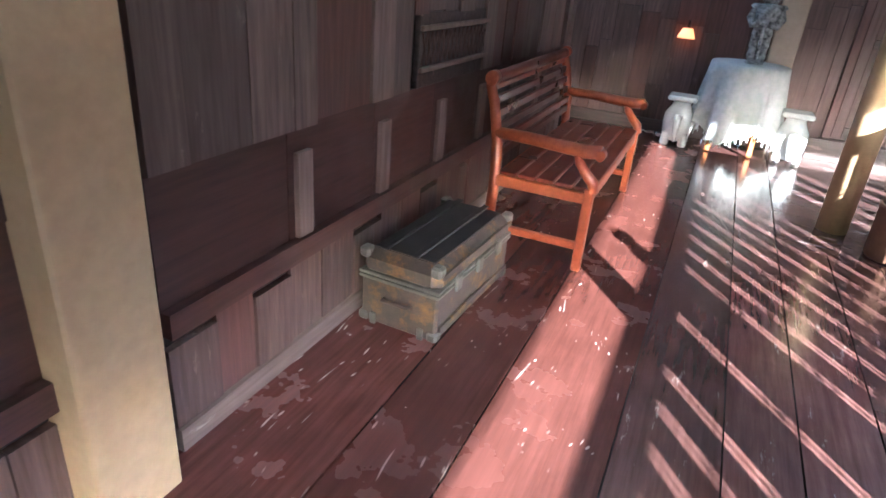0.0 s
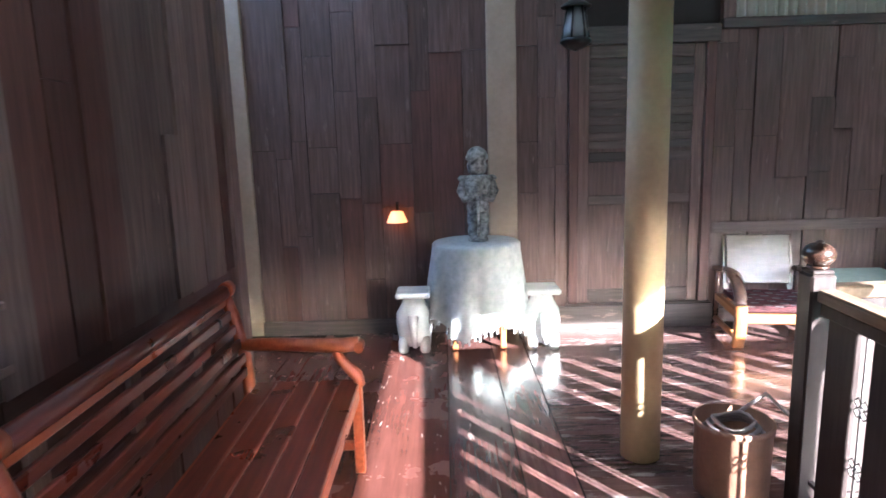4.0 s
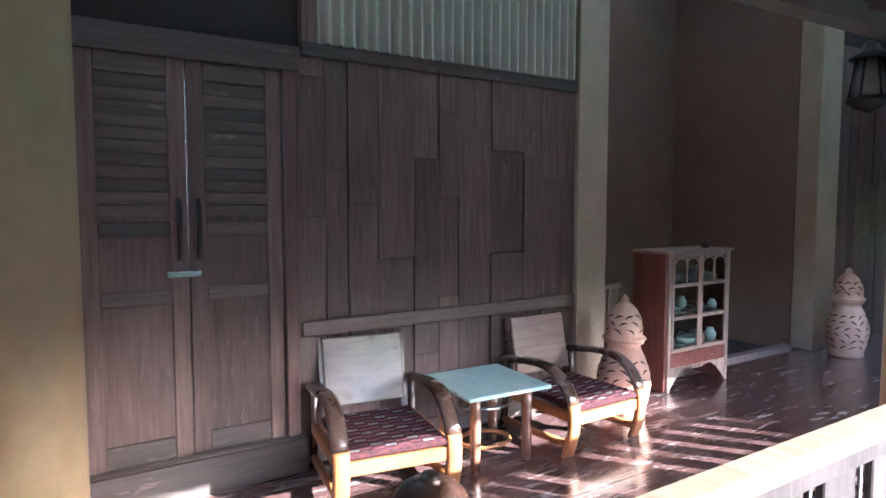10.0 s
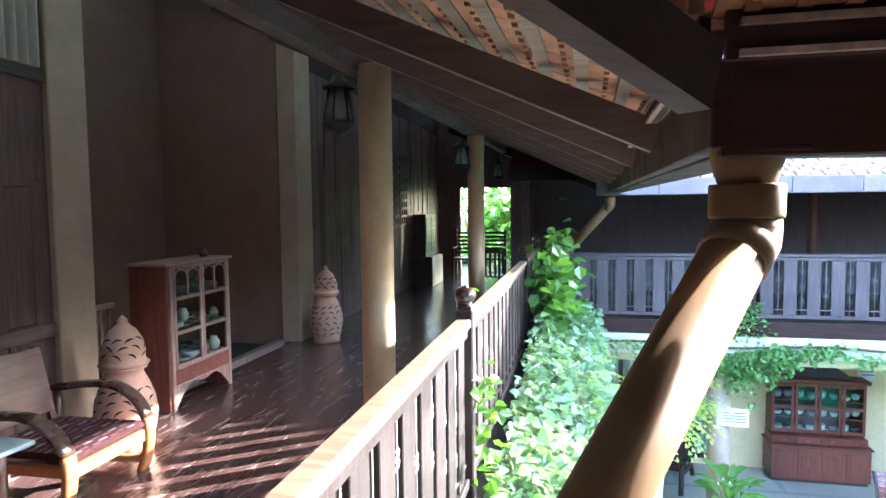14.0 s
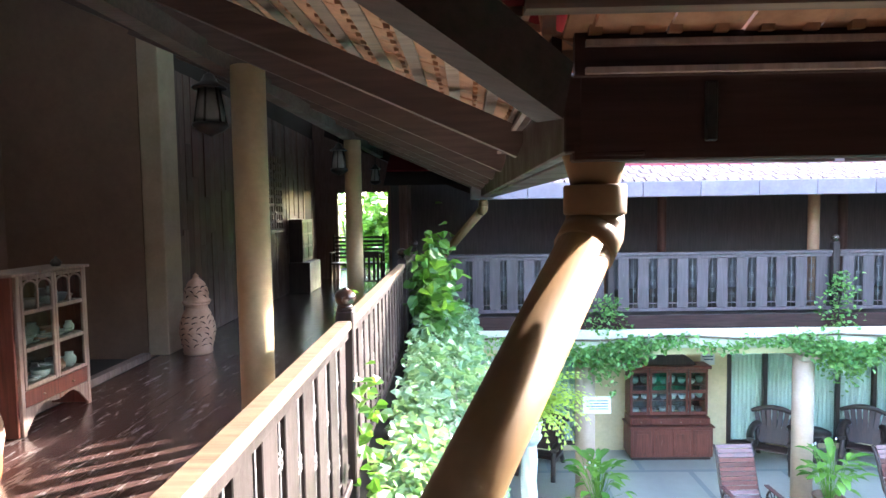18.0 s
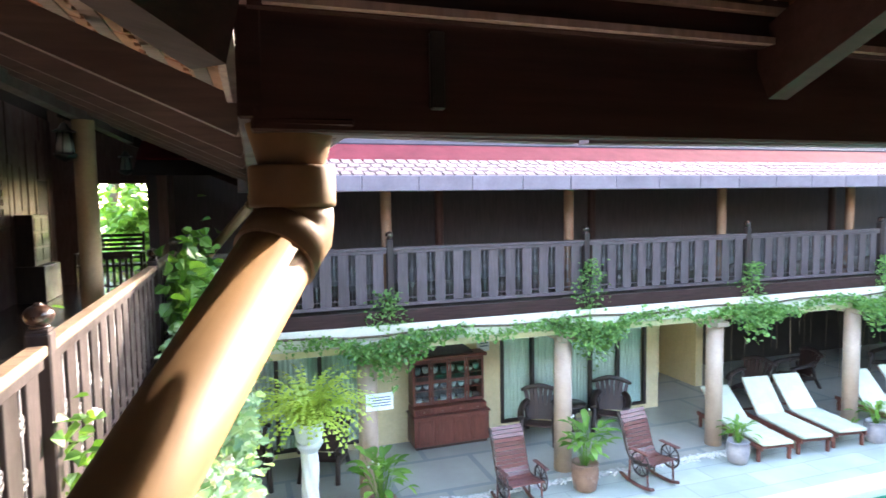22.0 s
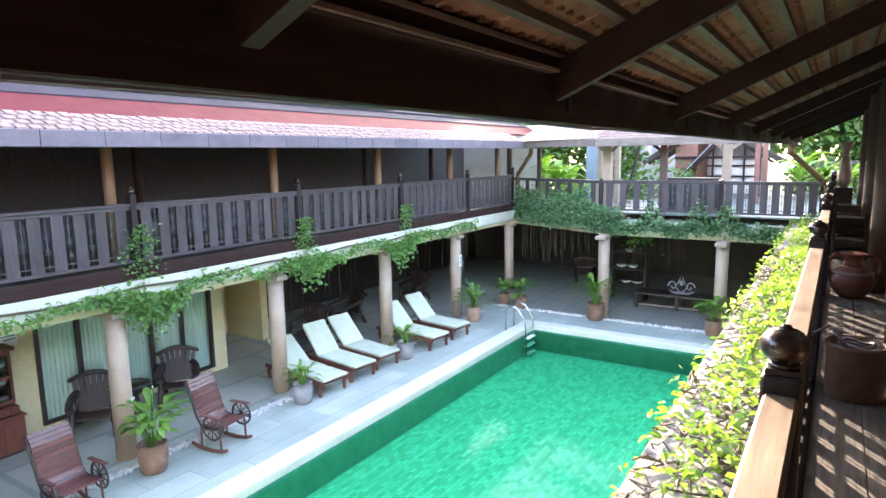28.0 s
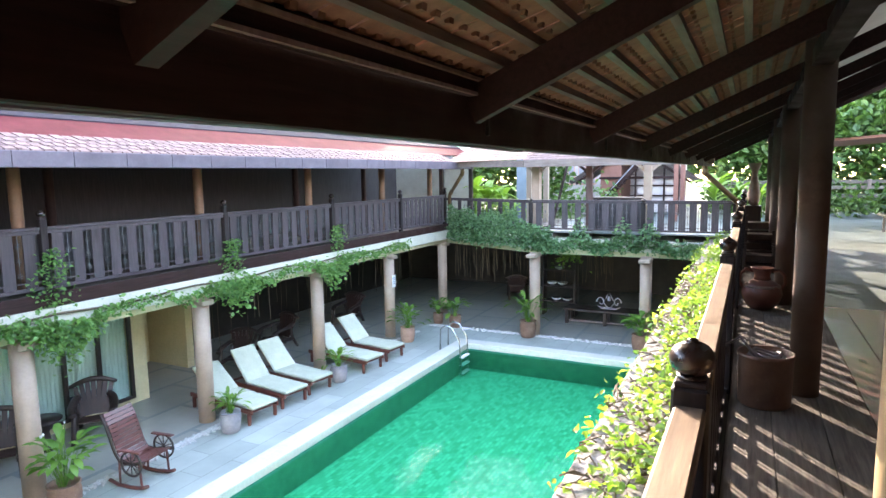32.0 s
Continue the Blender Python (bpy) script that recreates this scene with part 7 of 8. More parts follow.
for z in (0.782, 1.062, 1.342):
    for i in range(8):
        bm = lathe([(0.03, 0.0), (0.06, 0.03), (0.07, r.uniform(0.06, 0.14)), (0.0, 0.05)], 12)
        o = solid("china_bowl", bm, r.choice((M_CERAMIC, M_POTG, M_POTG, M_GTOP)), "white china piece inside the cabinet", "china", "china in the cabinet")
        o.location = (12.74 + r.uniform(-0.05, 0.05), -2.06 + i * 0.17, G + z)

fp = thing("fern_pedestal", "tall white twisted plaster pedestal on the paving", "pedestal", at=(10.0, 1.42, G))
part("foot", cbox(-0.2, 0.2, -0.2, 0.2, 0.0, 0.1, 0.01), M_WHITE, fp)
bm = bmesh.new()
tw = []
for k in range(15):
    z = 0.1 + k * 0.085
    tw.append([bm.verts.new(((0.105 + 0.018 * math.sin(5 * a + k * 0.9)) * math.cos(a), (0.105 + 0.018 * math.sin(5 * a + k * 0.9)) * math.sin(a), z)) for a in [2 * math.pi * i / 30 for i in range(30)]])
for a, b in zip(tw, tw[1:]):
    for i in range(30):
        bm.faces.new((a[i], a[(i + 1) % 30], b[(i + 1) % 30], b[i])).smooth = True
part("shaft", bm, M_WHITE, fp)
part("capital", lathe([(0.12, 1.28), (0.17, 1.36), (0.19, 1.40), (0.0, 1.40)], 20), M_WHITE, fp)
fern = thing("potted_fern", "bright yellow-green fern with long arching fronds on a pedestal", "fern", at=(10.0, 1.42, G + 1.402))
part("pot", lathe([(0.13, 0.0), (0.17, 0.05), (0.20, 0.20), (0.18, 0.26), (0.0, 0.24)], 18), M_WHITE, fern)
r = random.Random(51)
verts, faces = [], []
for i in range(230):
    a, L, tl = r.uniform(0, 6.283), r.uniform(0.6, 1.05), r.uniform(-0.1, 0.9)
    d, side = Vector((math.cos(a), math.sin(a), 0)), Vector((-math.sin(a), math.cos(a), 0))
    p = Vector((0.08 * math.cos(a), 0.08 * math.sin(a), 0.24))
    for k in range(12):
        f = k / 11
        ang = tl + f * 1.7
        step = (d * math.sin(ang) + Vector((0, 0, math.cos(ang)))) * L / 11
        w = 0.075 * (1 - f * 0.7)
        for s in (-1, 1):
            n0 = len(verts)
            q = p + side * s * w + step * 0.6 - Vector((0, 0, 0.012))
            verts += [tuple(p), tuple(p + step * 0.75), tuple(q)]
            faces.append((n0, n0 + 1, n0 + 2))
        p = p + step
me = bpy.data.meshes.new("fronds")
me.from_pydata(verts, [], faces)
me.materials.append(M_FERN)
o = new("fronds", me)
o.parent = fern

lad = thing("pool_ladder", "steel pool ladder with white steps at the pool corner", "ladder")
for yy in (-12.05, -12.52):
    part("handrail", tube([(8.95, yy, G), (8.93, yy, G + 0.55), (8.80, yy, G + 0.66), (8.62, yy, G + 0.62), (8.40, yy, G + 0.30), (8.36, yy, G - 0.3), (8.36, yy, G - 1.2)], 0.02, 10), M_STEEL, lad)
for z in (-0.18, -0.38, -0.60, -0.85):
    part("step", cbox(8.30, 8.42, -12.50, -12.07, G + z, G + z + 0.03, 0.006), M_WHITE, lad)


def notice(x, y, z, w, h, label):
    t = thing("notice_board", label, "sign", at=(x, y, z))
    part("board", cbox(-0.006, 0.006, -w / 2, w / 2, -h / 2, h / 2, 0.002), M_WHITE, t)
    for i in range(4):
        part("text_bar", cbox(-0.0085, -0.0062, -w * 0.40, w * (0.40 - 0.12 * (i % 2)), h * (0.26 - 0.16 * i) - h * 0.03, h * (0.26 - 0.16 * i) + h * 0.03, 0.0005), M_BLUE, t)


notice(EX - 0.158, 0.30, -1.36, 0.42, 0.26, "white notice with blue lines fixed to the column")
notice(EX - 0.158, -12.68, -1.35, 0.16, 0.34, "narrow white and blue notice on the column")
notice(12.94, -2.28, -1.15, 0.26, 0.36, "white paper notice on the yellow wall")


# ---- creepers and hedges ----
def clump(r, c, n, rad, size, out, flat=1.0):
    c = Vector(c)
    for _ in range(n):
        d = Vector((r.gauss(0, rad[0]), r.gauss(0, rad[1]), r.gauss(0, rad[2])))
        out.append((c + d, size * r.uniform(0.6, 1.3), (0, 0, -0.3)))


def south_edge(x):
    """Front line of the far gallery at x."""
    return SF if x < 7.36 else SF + (SY - SF) * (x - 7.36) / (EX - 7.36)


r = random.Random(61)
spots = []
for i in range(4600):
    y = r.uniform(-14.4, 2.2)
    f = r.random()
    x = WX + 0.16 + 0.56 * f
    z = -0.06 + 0.16 * r.random() * (1.3 - f) + 0.05 * math.sin(y * 2.1)
    if f > 0.75:
        z -= r.uniform(0, 0.3)
        x += r.uniform(0, 0.14)
    spots.append(((x, y, z), r.uniform(0.035, 0.08), (0.3, 0, 0.2)))
ob = leaf_mesh("ivy", spots, M_IVY, None, 62)
tagged(ob, "sunlit yellow-green ivy spreading over the ledge beside the railing", "ivy", kind="stuff")
bm = bmesh.new()
for i in range(420):
    y, x = r.uniform(-10, 2.2), WX + r.uniform(0.15, 0.7)
    pts = [(x, y, -0.08)]
    for k in range(5):
        x, y = x + r.uniform(-0.12, 0.12), y + r.uniform(-0.15, 0.15)
        pts.append((min(x, WX + 0.74), y, -0.085 + r.uniform(0, 0.06)))
    tube(pts, 0.006, 4, bm)
solid("ivy_stems", bm, M_STEM, "dry tangled ivy stems lying on the ledge", "stems", kind="stuff")
spots = []
for i in range(6000):
    x = 4.5 + 6.1 * r.random() ** 0.75
    f = r.random()
    y = NY - 0.14 - 0.66 * f
    top = 0.10 + 0.35 * max(0, (x - 5) / 5)
    z = -0.05 + top * r.random() * (1.2 - f * 0.6)
    if f > 0.6:
        z = r.uniform(-1.9, 0.1) if r.random() < 0.6 else z
        y -= r.uniform(0, 0.15)
    spots.append(((x, y, z), r.uniform(0.055, 0.115), (0, -0.4, -0.2)))
ob = leaf_mesh("ivy", spots, M_IVY_N, None, 63, 0.9)
tagged(ob, "thick sunlit ivy hanging over the ledge of the north gallery", "ivy", kind="stuff")
spots = []
for i in range(900):
    a = r.gauss(9.3, 0.55)
    spots.append(((a, 2.70 + r.gauss(0, 0.12), 0.45 + r.gauss(0, 0.36)), r.uniform(0.09, 0.18), (0, -0.5, -0.3)))
for i in range(50):
    spots.append(((5.0 + r.gauss(0, 0.12), NY - 0.1 + r.gauss(0, 0.05), 0.35 + r.gauss(0, 0.22)), r.uniform(0.06, 0.10), (0, -0.3, -0.3)))
ob = leaf_mesh("creeper", spots, M_VINE, None, 64, 0.9)
tagged(ob, "large-leaved green creeper climbing the corner of the railing", "creeper", kind="stuff")
spots = []
for i in range(17000):
    y = r.uniform(-13.4, 2.2)
    near = min(abs(y - c) for c in (0.1, -3.3, -6.7, -9.8))
    amp = math.exp(-(near / 0.55) ** 2)
    if r.random() > 0.13 + 0.95 * amp:
        continue
    z = -0.36 + r.gauss(0, 0.06) - amp * abs(r.gauss(0, 0.24)) - 0.12 * max(0, math.sin(y * 3.1))
    spots.append(((EX - 0.20 - abs(r.gauss(0, 0.10)), y, z), r.uniform(0.05, 0.10), (-0.5, 0, -0.3)))
for c, top in ((0.15, 0.30), (-3.32, 0.62), (-6.74, 0.42), (-10.14, 0.42)):
    for i in range(260):
        u = r.random()
        spots.append(((EX - 0.10 - abs(r.gauss(0, 0.05)), c + r.gauss(0, 0.20 - 0.10 * u), -0.28 + u * (top + 0.28)), r.uniform(0.045, 0.085), (-0.5, 0, 0.0)))
ob = leaf_mesh("creeper", spots, M_IVY2, None, 66)
tagged(ob, "green creeper trailing along the opposite gallery edge", "creeper", kind="stuff")
spots = []
for i in range(5600):
    x = r.uniform(6.7, EX - 0.3)
    top = 0.62 * min(1.0, max(0.12, (x - 6.9) / 0.9)) * (0.72 + 0.28 * math.sin(x * 5.3) * math.sin(x * 2.1 + 1.0))
    spots.append(((x, south_edge(x) + 0.15 + abs(r.gauss(0, 0.12)), -0.46 + r.random() * (0.46 + top) + r.gauss(0, 0.06)), r.uniform(0.055, 0.11), (0, 0.4, -0.3)))
for i in range(3000):
    x = r.uniform(2.4, 7.2)
    near = min(abs(x - c) for c in (5.9, 4.75, 4.1))
    spots.append(((x, south_edge(x) + 0.20 + abs(r.gauss(0, 0.09)), -0.38 + r.gauss(0, 0.09) + (0.75 * r.random() ** 1.5 * (1 - near / 0.42) if near < 0.42 else 0)), r.uniform(0.06, 0.115), (0, 0.4, -0.3)))
ob = leaf_mesh("creeper", spots, M_IVY_S, None, 65)
tagged(ob, "green creeper climbing over the far railing, haze dulling its leaf colour", "creeper", kind="stuff")
bm = bmesh.new()
tube([(EX - 0.20, 2.2 - i * 0.5, -0.33 + 0.03 * math.sin(i * 1.3)) for i in range(32)], 0.018, 5, bm)
solid("creeper_vine", bm, M_STEM, "long woody creeper stem along the slab edge", "vine", kind="stuff")


# ---- things along the west gallery ----
def bucket(x, y, s=1.0):
    t = thing("metal_pot", "rusty brown cylindrical pot with a coiled hose inside", "pot", "cylindrical pots", "", (x, y, 0))
    part("body", lathe([(0.155 * s, 0.0), (0.165 * s, 0.01), (0.17 * s, 0.33 * s), (0.178 * s, 0.335 * s), (0.178 * s, 0.36 * s), (0.165 * s, 0.36 * s), (0.16 * s, 0.25 * s), (0.0, 0.25 * s)], 28), M_POT, t)
    for k in range(3):
        rr = (0.13 - 0.02 * k) * s
        part("hose", tube([(rr * math.cos(a * math.pi / 8), rr * math.sin(a * math.pi / 8), (0.30 + 0.025 * k + 0.012 * math.sin(a)) * s) for a in range(17)], 0.010, 6, caps=False), M_POTG, t, "grey coiled hose")
    part("hose_end", tube([(0.05, 0.1, 0.33 * s), (0.16, 0.04, 0.46 * s), (0.26, -0.06, 0.36 * s), (0.30, -0.16, 0.20 * s)], 0.010, 6), M_POTG, t)
    return t


bucket(1.73, 3.24, 0.97)
bucket(1.68, -2.66, 1.0)
jar = thing("water_jar", "round red clay water jar with a flared neck and handles", "jar", at=(1.66, -5.9, 0))
part("body", lathe([(0.08, 0.0), (0.12, 0.015), (0.185, 0.09), (0.215, 0.18), (0.195, 0.27), (0.13, 0.325), (0.095, 0.345)], 28), M_CLAY, jar)
part("neck", lathe([(0.095, 0.346), (0.082, 0.38), (0.088, 0.43), (0.125, 0.475), (0.135, 0.482), (0.118, 0.486), (0.0, 0.45)], 28), M_CLAY, jar)
part("band", lathe([(0.196, 0.262), (0.201, 0.270), (0.186, 0.290), (0.178, 0.290)], 28), M_CABF, jar, "pale worn band")
for s in (-1, 1):
    part("handle", tube([(s * 0.09, 0, 0.44), (s * 0.17, 0, 0.46), (s * 0.225, 0, 0.40), (s * 0.235, 0, 0.31), (s * 0.19, 0, 0.24)], 0.019, 8), M_CLAY, jar)
for i, (yy, h) in enumerate(((-8.9, 0.42), (-9.45, 0.62), (-10.1, 0.8))):
    t = thing("wooden_crate", "dark slatted wooden crate stacked by the railing", "crate", "dark crates", "", (1.66, yy, 0))
    for k in range(int(h / 0.14)):
        part("slat", cbox(-0.20, 0.20, -0.20, 0.20, 0.02 + k * 0.14, 0.02 + k * 0.14 + 0.11, 0.006), M_DKCHAIR, t)
    for sx in (-1, 1):
        for sy in (-1, 1):
            part("corner_post", cbox(sx * 0.20 - 0.02, sx * 0.20 + 0.02, sy * 0.20 - 0.02, sy * 0.20 + 0.02, 0, h, 0.004), M_DKCHAIR, t)
tv = thing("tall_vase", "tall dark flared vase on a stand near the railing corner", "vase", at=(1.75, -13.6, 0))
part("stand", cbox(-0.16, 0.16, -0.16, 0.16, 0.0, 0.80, 0.01), M_DKCHAIR, tv)
part("body", lathe([(0.07, 0.80), (0.12, 0.90), (0.135, 1.05), (0.10, 1.28), (0.062, 1.46), (0.066, 1.56), (0.14, 1.74), (0.148, 1.75), (0.0, 1.70)], 20), M_POT, tv)

# ---- far end of the north gallery ----
fb = thing("slatted_bench", "dark slatted bench at the far end of the gallery", "bench", at=(16.1, 4.75, 0))
part("seat", cbox(-0.25, 0.25, -0.62, 0.62, 0.40, 0.44, 0.008), M_DKCHAIR, fb)
for i in range(6):
    part("back_slat", cbox(0.22, 0.25, -0.62, 0.62, 0.52 + i * 0.095, 0.575 + i * 0.095, 0.005), M_DKCHAIR, fb)
for sx in (-0.22, 0.235):
    for sy in (-0.6, 0.6):
        part("leg", cbox(sx - 0.025, sx + 0.025, sy - 0.025, sy + 0.025, 0, 1.1 if sx > 0 else 0.66, 0.005), M_DKCHAIR, fb)
for sy in (-0.6, 0.6):
    part("armrest", cbox(-0.27, 0.22, sy - 0.03, sy + 0.03, 0.66, 0.69, 0.006), M_DKCHAIR, fb)
fc = thing("dining_chair", "dark wooden chair by the far railing", "chair", at=(12.2, 3.95, 0), rz=90)
part("seat", cbox(-0.22, 0.22, -0.22, 0.22, 0.42, 0.45, 0.008), M_DKCHAIR, fc)
for sx in (-0.2, 0.2):
    part("front_leg", cbox(sx - 0.02, sx + 0.02, -0.22, -0.18, 0, 0.42, 0.004), M_DKCHAIR, fc)
    part("rear_leg", cbox(sx - 0.02, sx + 0.02, 0.18, 0.22, 0, 0.95, 0.004), M_DKCHAIR, fc)
for i in range(4):
    part("back_slat", cbox(-0.15 + i * 0.085, -0.11 + i * 0.085, 0.19, 0.21, 0.45, 0.86, 0.004), M_DKCHAIR, fc)
part("crest_rail", cbox(-0.18, 0.18, 0.185, 0.215, 0.86, 0.95, 0.006), M_DKCHAIR, fc)
cab = thing("glazed_cabinet", "dark cabinet with a pale glazed top against the far wall", "cabinet", at=(14.4, 5.58, 0))
part("body", cbox(-0.5, 0.5, -0.2, 0.24, 0.0, 0.62, 0.01), M_DKCHAIR, cab)
part("upper_frame", cbox(-0.45, 0.45, -0.05, 0.22, 0.62, 1.5, 0.01), M_DKCHAIR, cab)
for i in range(2):
    for k in range(3):
        part("pane", cbox(-0.40 + i * 0.42, -0.02 + i * 0.42, -0.062, -0.052, 0.70 + k * 0.26, 0.92 + k * 0.26, 0.003), M_LAMPGLASS, cab)
lat = thing("lattice_screen", "carved dark wooden lattice screen on the far gallery wall", "screen", at=(12.6, WALL_N - 0.05, 0))
me_lat = unit_piece("lattice_block", M_STRIP)
for i in range(12):
    for k in range(9):
        xx, zz = -0.9 + i * 0.155, 1.35 + k * 0.155
        piece("lattice_block", me_lat, lat, xx, xx + 0.055, -0.03, -0.005, zz, zz + 0.10)
part("screen_frame", cbox(-0.98, 1.0, -0.02, 0.02, 1.25, 1.32, 0.005), M_BOARD_X, lat)
d2 = tagged(new("door_2"), "dark doorway in the far gallery wall", "door", kind="structure")
for xx in (15.3, 16.1):
    part("door_frame", cbox(xx - 0.05, xx + 0.05, WALL_N - 0.05, WALL_N - 0.035, 0, 2.2, 0.005), M_STRIP, d2)
part("door_leaf", cbox(15.36, 16.04, WALL_N - 0.045, WALL_N - 0.036, 0, 2.15, 0.003), M_DARK, d2)

# ---- the shaded hall under the far gallery ----
r = random.Random(77)
bm = bmesh.new()
for i in range(150):
    if i < 95:
        x, y, lo = r.uniform(5.4, 10.6), -16.2 + r.uniform(-0.5, 0.3), r.uniform(0.7, 1.35)
    else:
        x, y, lo = 11.9 + r.uniform(-0.4, 0.5), r.uniform(-16.0, -6.8), r.uniform(0.5, 1.9)
    tube([(x, y, -0.5), (x + r.uniform(-0.02, 0.02), y, -0.5 - lo * 0.5), (x + r.uniform(-0.04, 0.04), y, -0.5 - lo)], r.uniform(0.004, 0.009), 4, bm)
solid("hanging_roots", bm, M_STEM, "pale brown hanging aerial roots under the gallery slab", "roots", kind="stuff")
hb = thing("hall_bench", "long low dark wooden bench in the shaded hall", "bench", at=(5.55, -16.5, GROUND))
part("seat", cbox(-1.25, 1.25, -0.35, 0.35, 0.40, 0.46, 0.01), M_DKCHAIR, hb)
for sx in (-1.15, 0.0, 1.15):
    for sy in (-0.3, 0.3):
        part("leg", cbox(sx - 0.05, sx + 0.05, sy - 0.05, sy + 0.05, 0.0, 0.399, 0.008), M_DKCHAIR, hb)
part("stretcher", cbox(-1.10, 1.10, 0.27, 0.33, 0.08, 0.13, 0.006), M_STRIP, hb)
crest = thing("carved_crest", "ornate scrolled pale metal ornament standing on the bench", "ornament", at=(5.5, -16.5, GROUND + 0.46))
crest.scale = (0.8, 0.8, 0.8)
part("foot", cbox(-0.30, 0.30, -0.06, 0.06, 0.0, 0.05, 0.01), M_POTG, crest)
for s in (-1, 1):
    part("scroll", tube([(s * (0.30 + 0.16 * math.cos(a * 0.55) * (1 - a / 14)), 0, 0.26 + 0.22 * math.sin(a * 0.55) * (1 - a / 14)) for a in range(13)], 0.022, 6), M_POTG, crest)
    part("scroll", tube([(s * 0.04, 0, 0.05), (s * 0.20, 0, 0.25), (s * 0.10, 0, 0.45), (s * 0.03, 0, 0.62)], 0.020, 6), M_POTG, crest)
part("boss", lathe([(0.0, 0.30), (0.07, 0.34), (0.09, 0.42), (0.05, 0.50), (0.0, 0.52)], 12), M_POTG, crest)
part("rim", tube([(-0.42, 0, 0.10), (-0.25, 0, 0.04), (0, 0, 0.075), (0.25, 0, 0.04), (0.42, 0, 0.10)], 0.02, 6), M_POTG, crest)
st = thing("hall_shelf", "dark open shelf with small pale bowls in the hall", "shelf", at=(7.2, -17.2, GROUND))
for z in (0.45, 0.95, 1.45):
    part("shelf_board", cbox(-0.55, 0.55, -0.2, 0.2, z, z + 0.03, 0.004), M_DKCHAIR, st)
for sx in (-0.52, 0.52):
    part("upright", cbox(sx - 0.03, sx + 0.03, -0.2, 0.2, 0.0, 1.9, 0.006), M_DKCHAIR, st)
for i, (dx, z) in enumerate(((-0.25, 0.48), (0.1, 0.48), (-0.1, 0.98), (0.25, 0.98), (0.0, 1.48))):
    o = solid("white_bowl", lathe([(0.06, 0.0), (0.13, 0.04), (0.17, 0.10), (0.0, 0.06)], 14), M_CERAMIC, "pale ceramic bowl on the hall shelf", "bowl", "hall bowls")
    o.location = (7.2 + dx, -17.15, GROUND + z)
hf = thing("hanging_fern", "green fern hanging under the far gallery", "fern", at=(6.5, -15.7, -0.95))
spots = []
for i in range(160):
    a, d = r.uniform(0, 6.28), abs(r.gauss(0, 0.26))
    spots.append(((d * math.cos(a), d * math.sin(a), 0.16 - d * d * 1.2 + r.gauss(0, 0.05)), r.uniform(0.08, 0.16), (0, 0, 0.3)))
leaf_mesh("fronds", spots, M_LEAF, hf, 5)
part("hanger", tube([(0, 0, 0.05), (0, 0, 0.44)], 0.008, 5), M_IRON, hf)
for xx, yy, rz in ((12.6, -8.6, 200), (13.0, -10.4, 170), (9.4, -19.2, 20), (12.9, -13.5, 180)):
    dark_armchair(xx, yy, rz)
lc = thing("low_counter", "dark panelled wooden counter standing behind the far railing", "counter", at=(5.1, -15.9, -0.21))
part("top", cbox(-0.85, 0.85, -0.24, 0.24, 1.06, 1.10, 0.008), M_DKCHAIR, lc)
part("plinth", cbox(-0.78, 0.78, -0.18, 0.18, 0.0, 0.08, 0.006), M_DKCHAIR, lc)
for i in range(4):
    part("front_panel", cbox(-0.80 + i * 0.402, -0.41 + i * 0.402, 0.16, 0.20, 0.081, 1.059, 0.01), M_EWALL, lc)
for sx in (-0.80, 0.77):
    part("side_panel", cbox(sx, sx + 0.03, -0.20, 0.159, 0.081, 1.059, 0.006), M_EWALL, lc)

# ---- garden and far buildings ----
def tree(x, y, z, h, crown, seed, n=1100, mat=None, leaf=0.30):
    t = thing("garden_tree", "leafy green tree in the garden beyond the galleries", "tree", "garden trees", "", (x, y, z))
    r = random.Random(seed)
    part("trunk", tube([(0, 0, 0), (r.uniform(-0.1, 0.1), r.uniform(-0.1, 0.1), h * 0.35), (r.uniform(-0.3, 0.3), r.uniform(-0.3, 0.3), h * 0.75)], [0.16, 0.12, 0.06], 8), M_STEM, t)
    spots = []
    for i in range(9):
        a, e = r.uniform(0, 6.28), r.uniform(0.35, 1.0)
        c = Vector((math.cos(a) * crown * r.uniform(0.2, 0.8), math.sin(a) * crown * r.uniform(0.2, 0.8), h * e))
        part("limb", tube([(0, 0, h * 0.35 * e), c * 0.6 + Vector((0, 0, h * 0.12)), c], [0.06, 0.04, 0.02], 6), M_STEM, t)
        for k in range(n // 9):
            d = Vector((r.gauss(0, 1), r.gauss(0, 1), r.gauss(0, 0.7)))
            spots.append((c + d * crown * 0.26, leaf * r.uniform(0.5, 1.3), (0, 0, -0.4)))
    o = leaf_mesh("crown", spots, mat or M_TREE, t, seed)
    return t


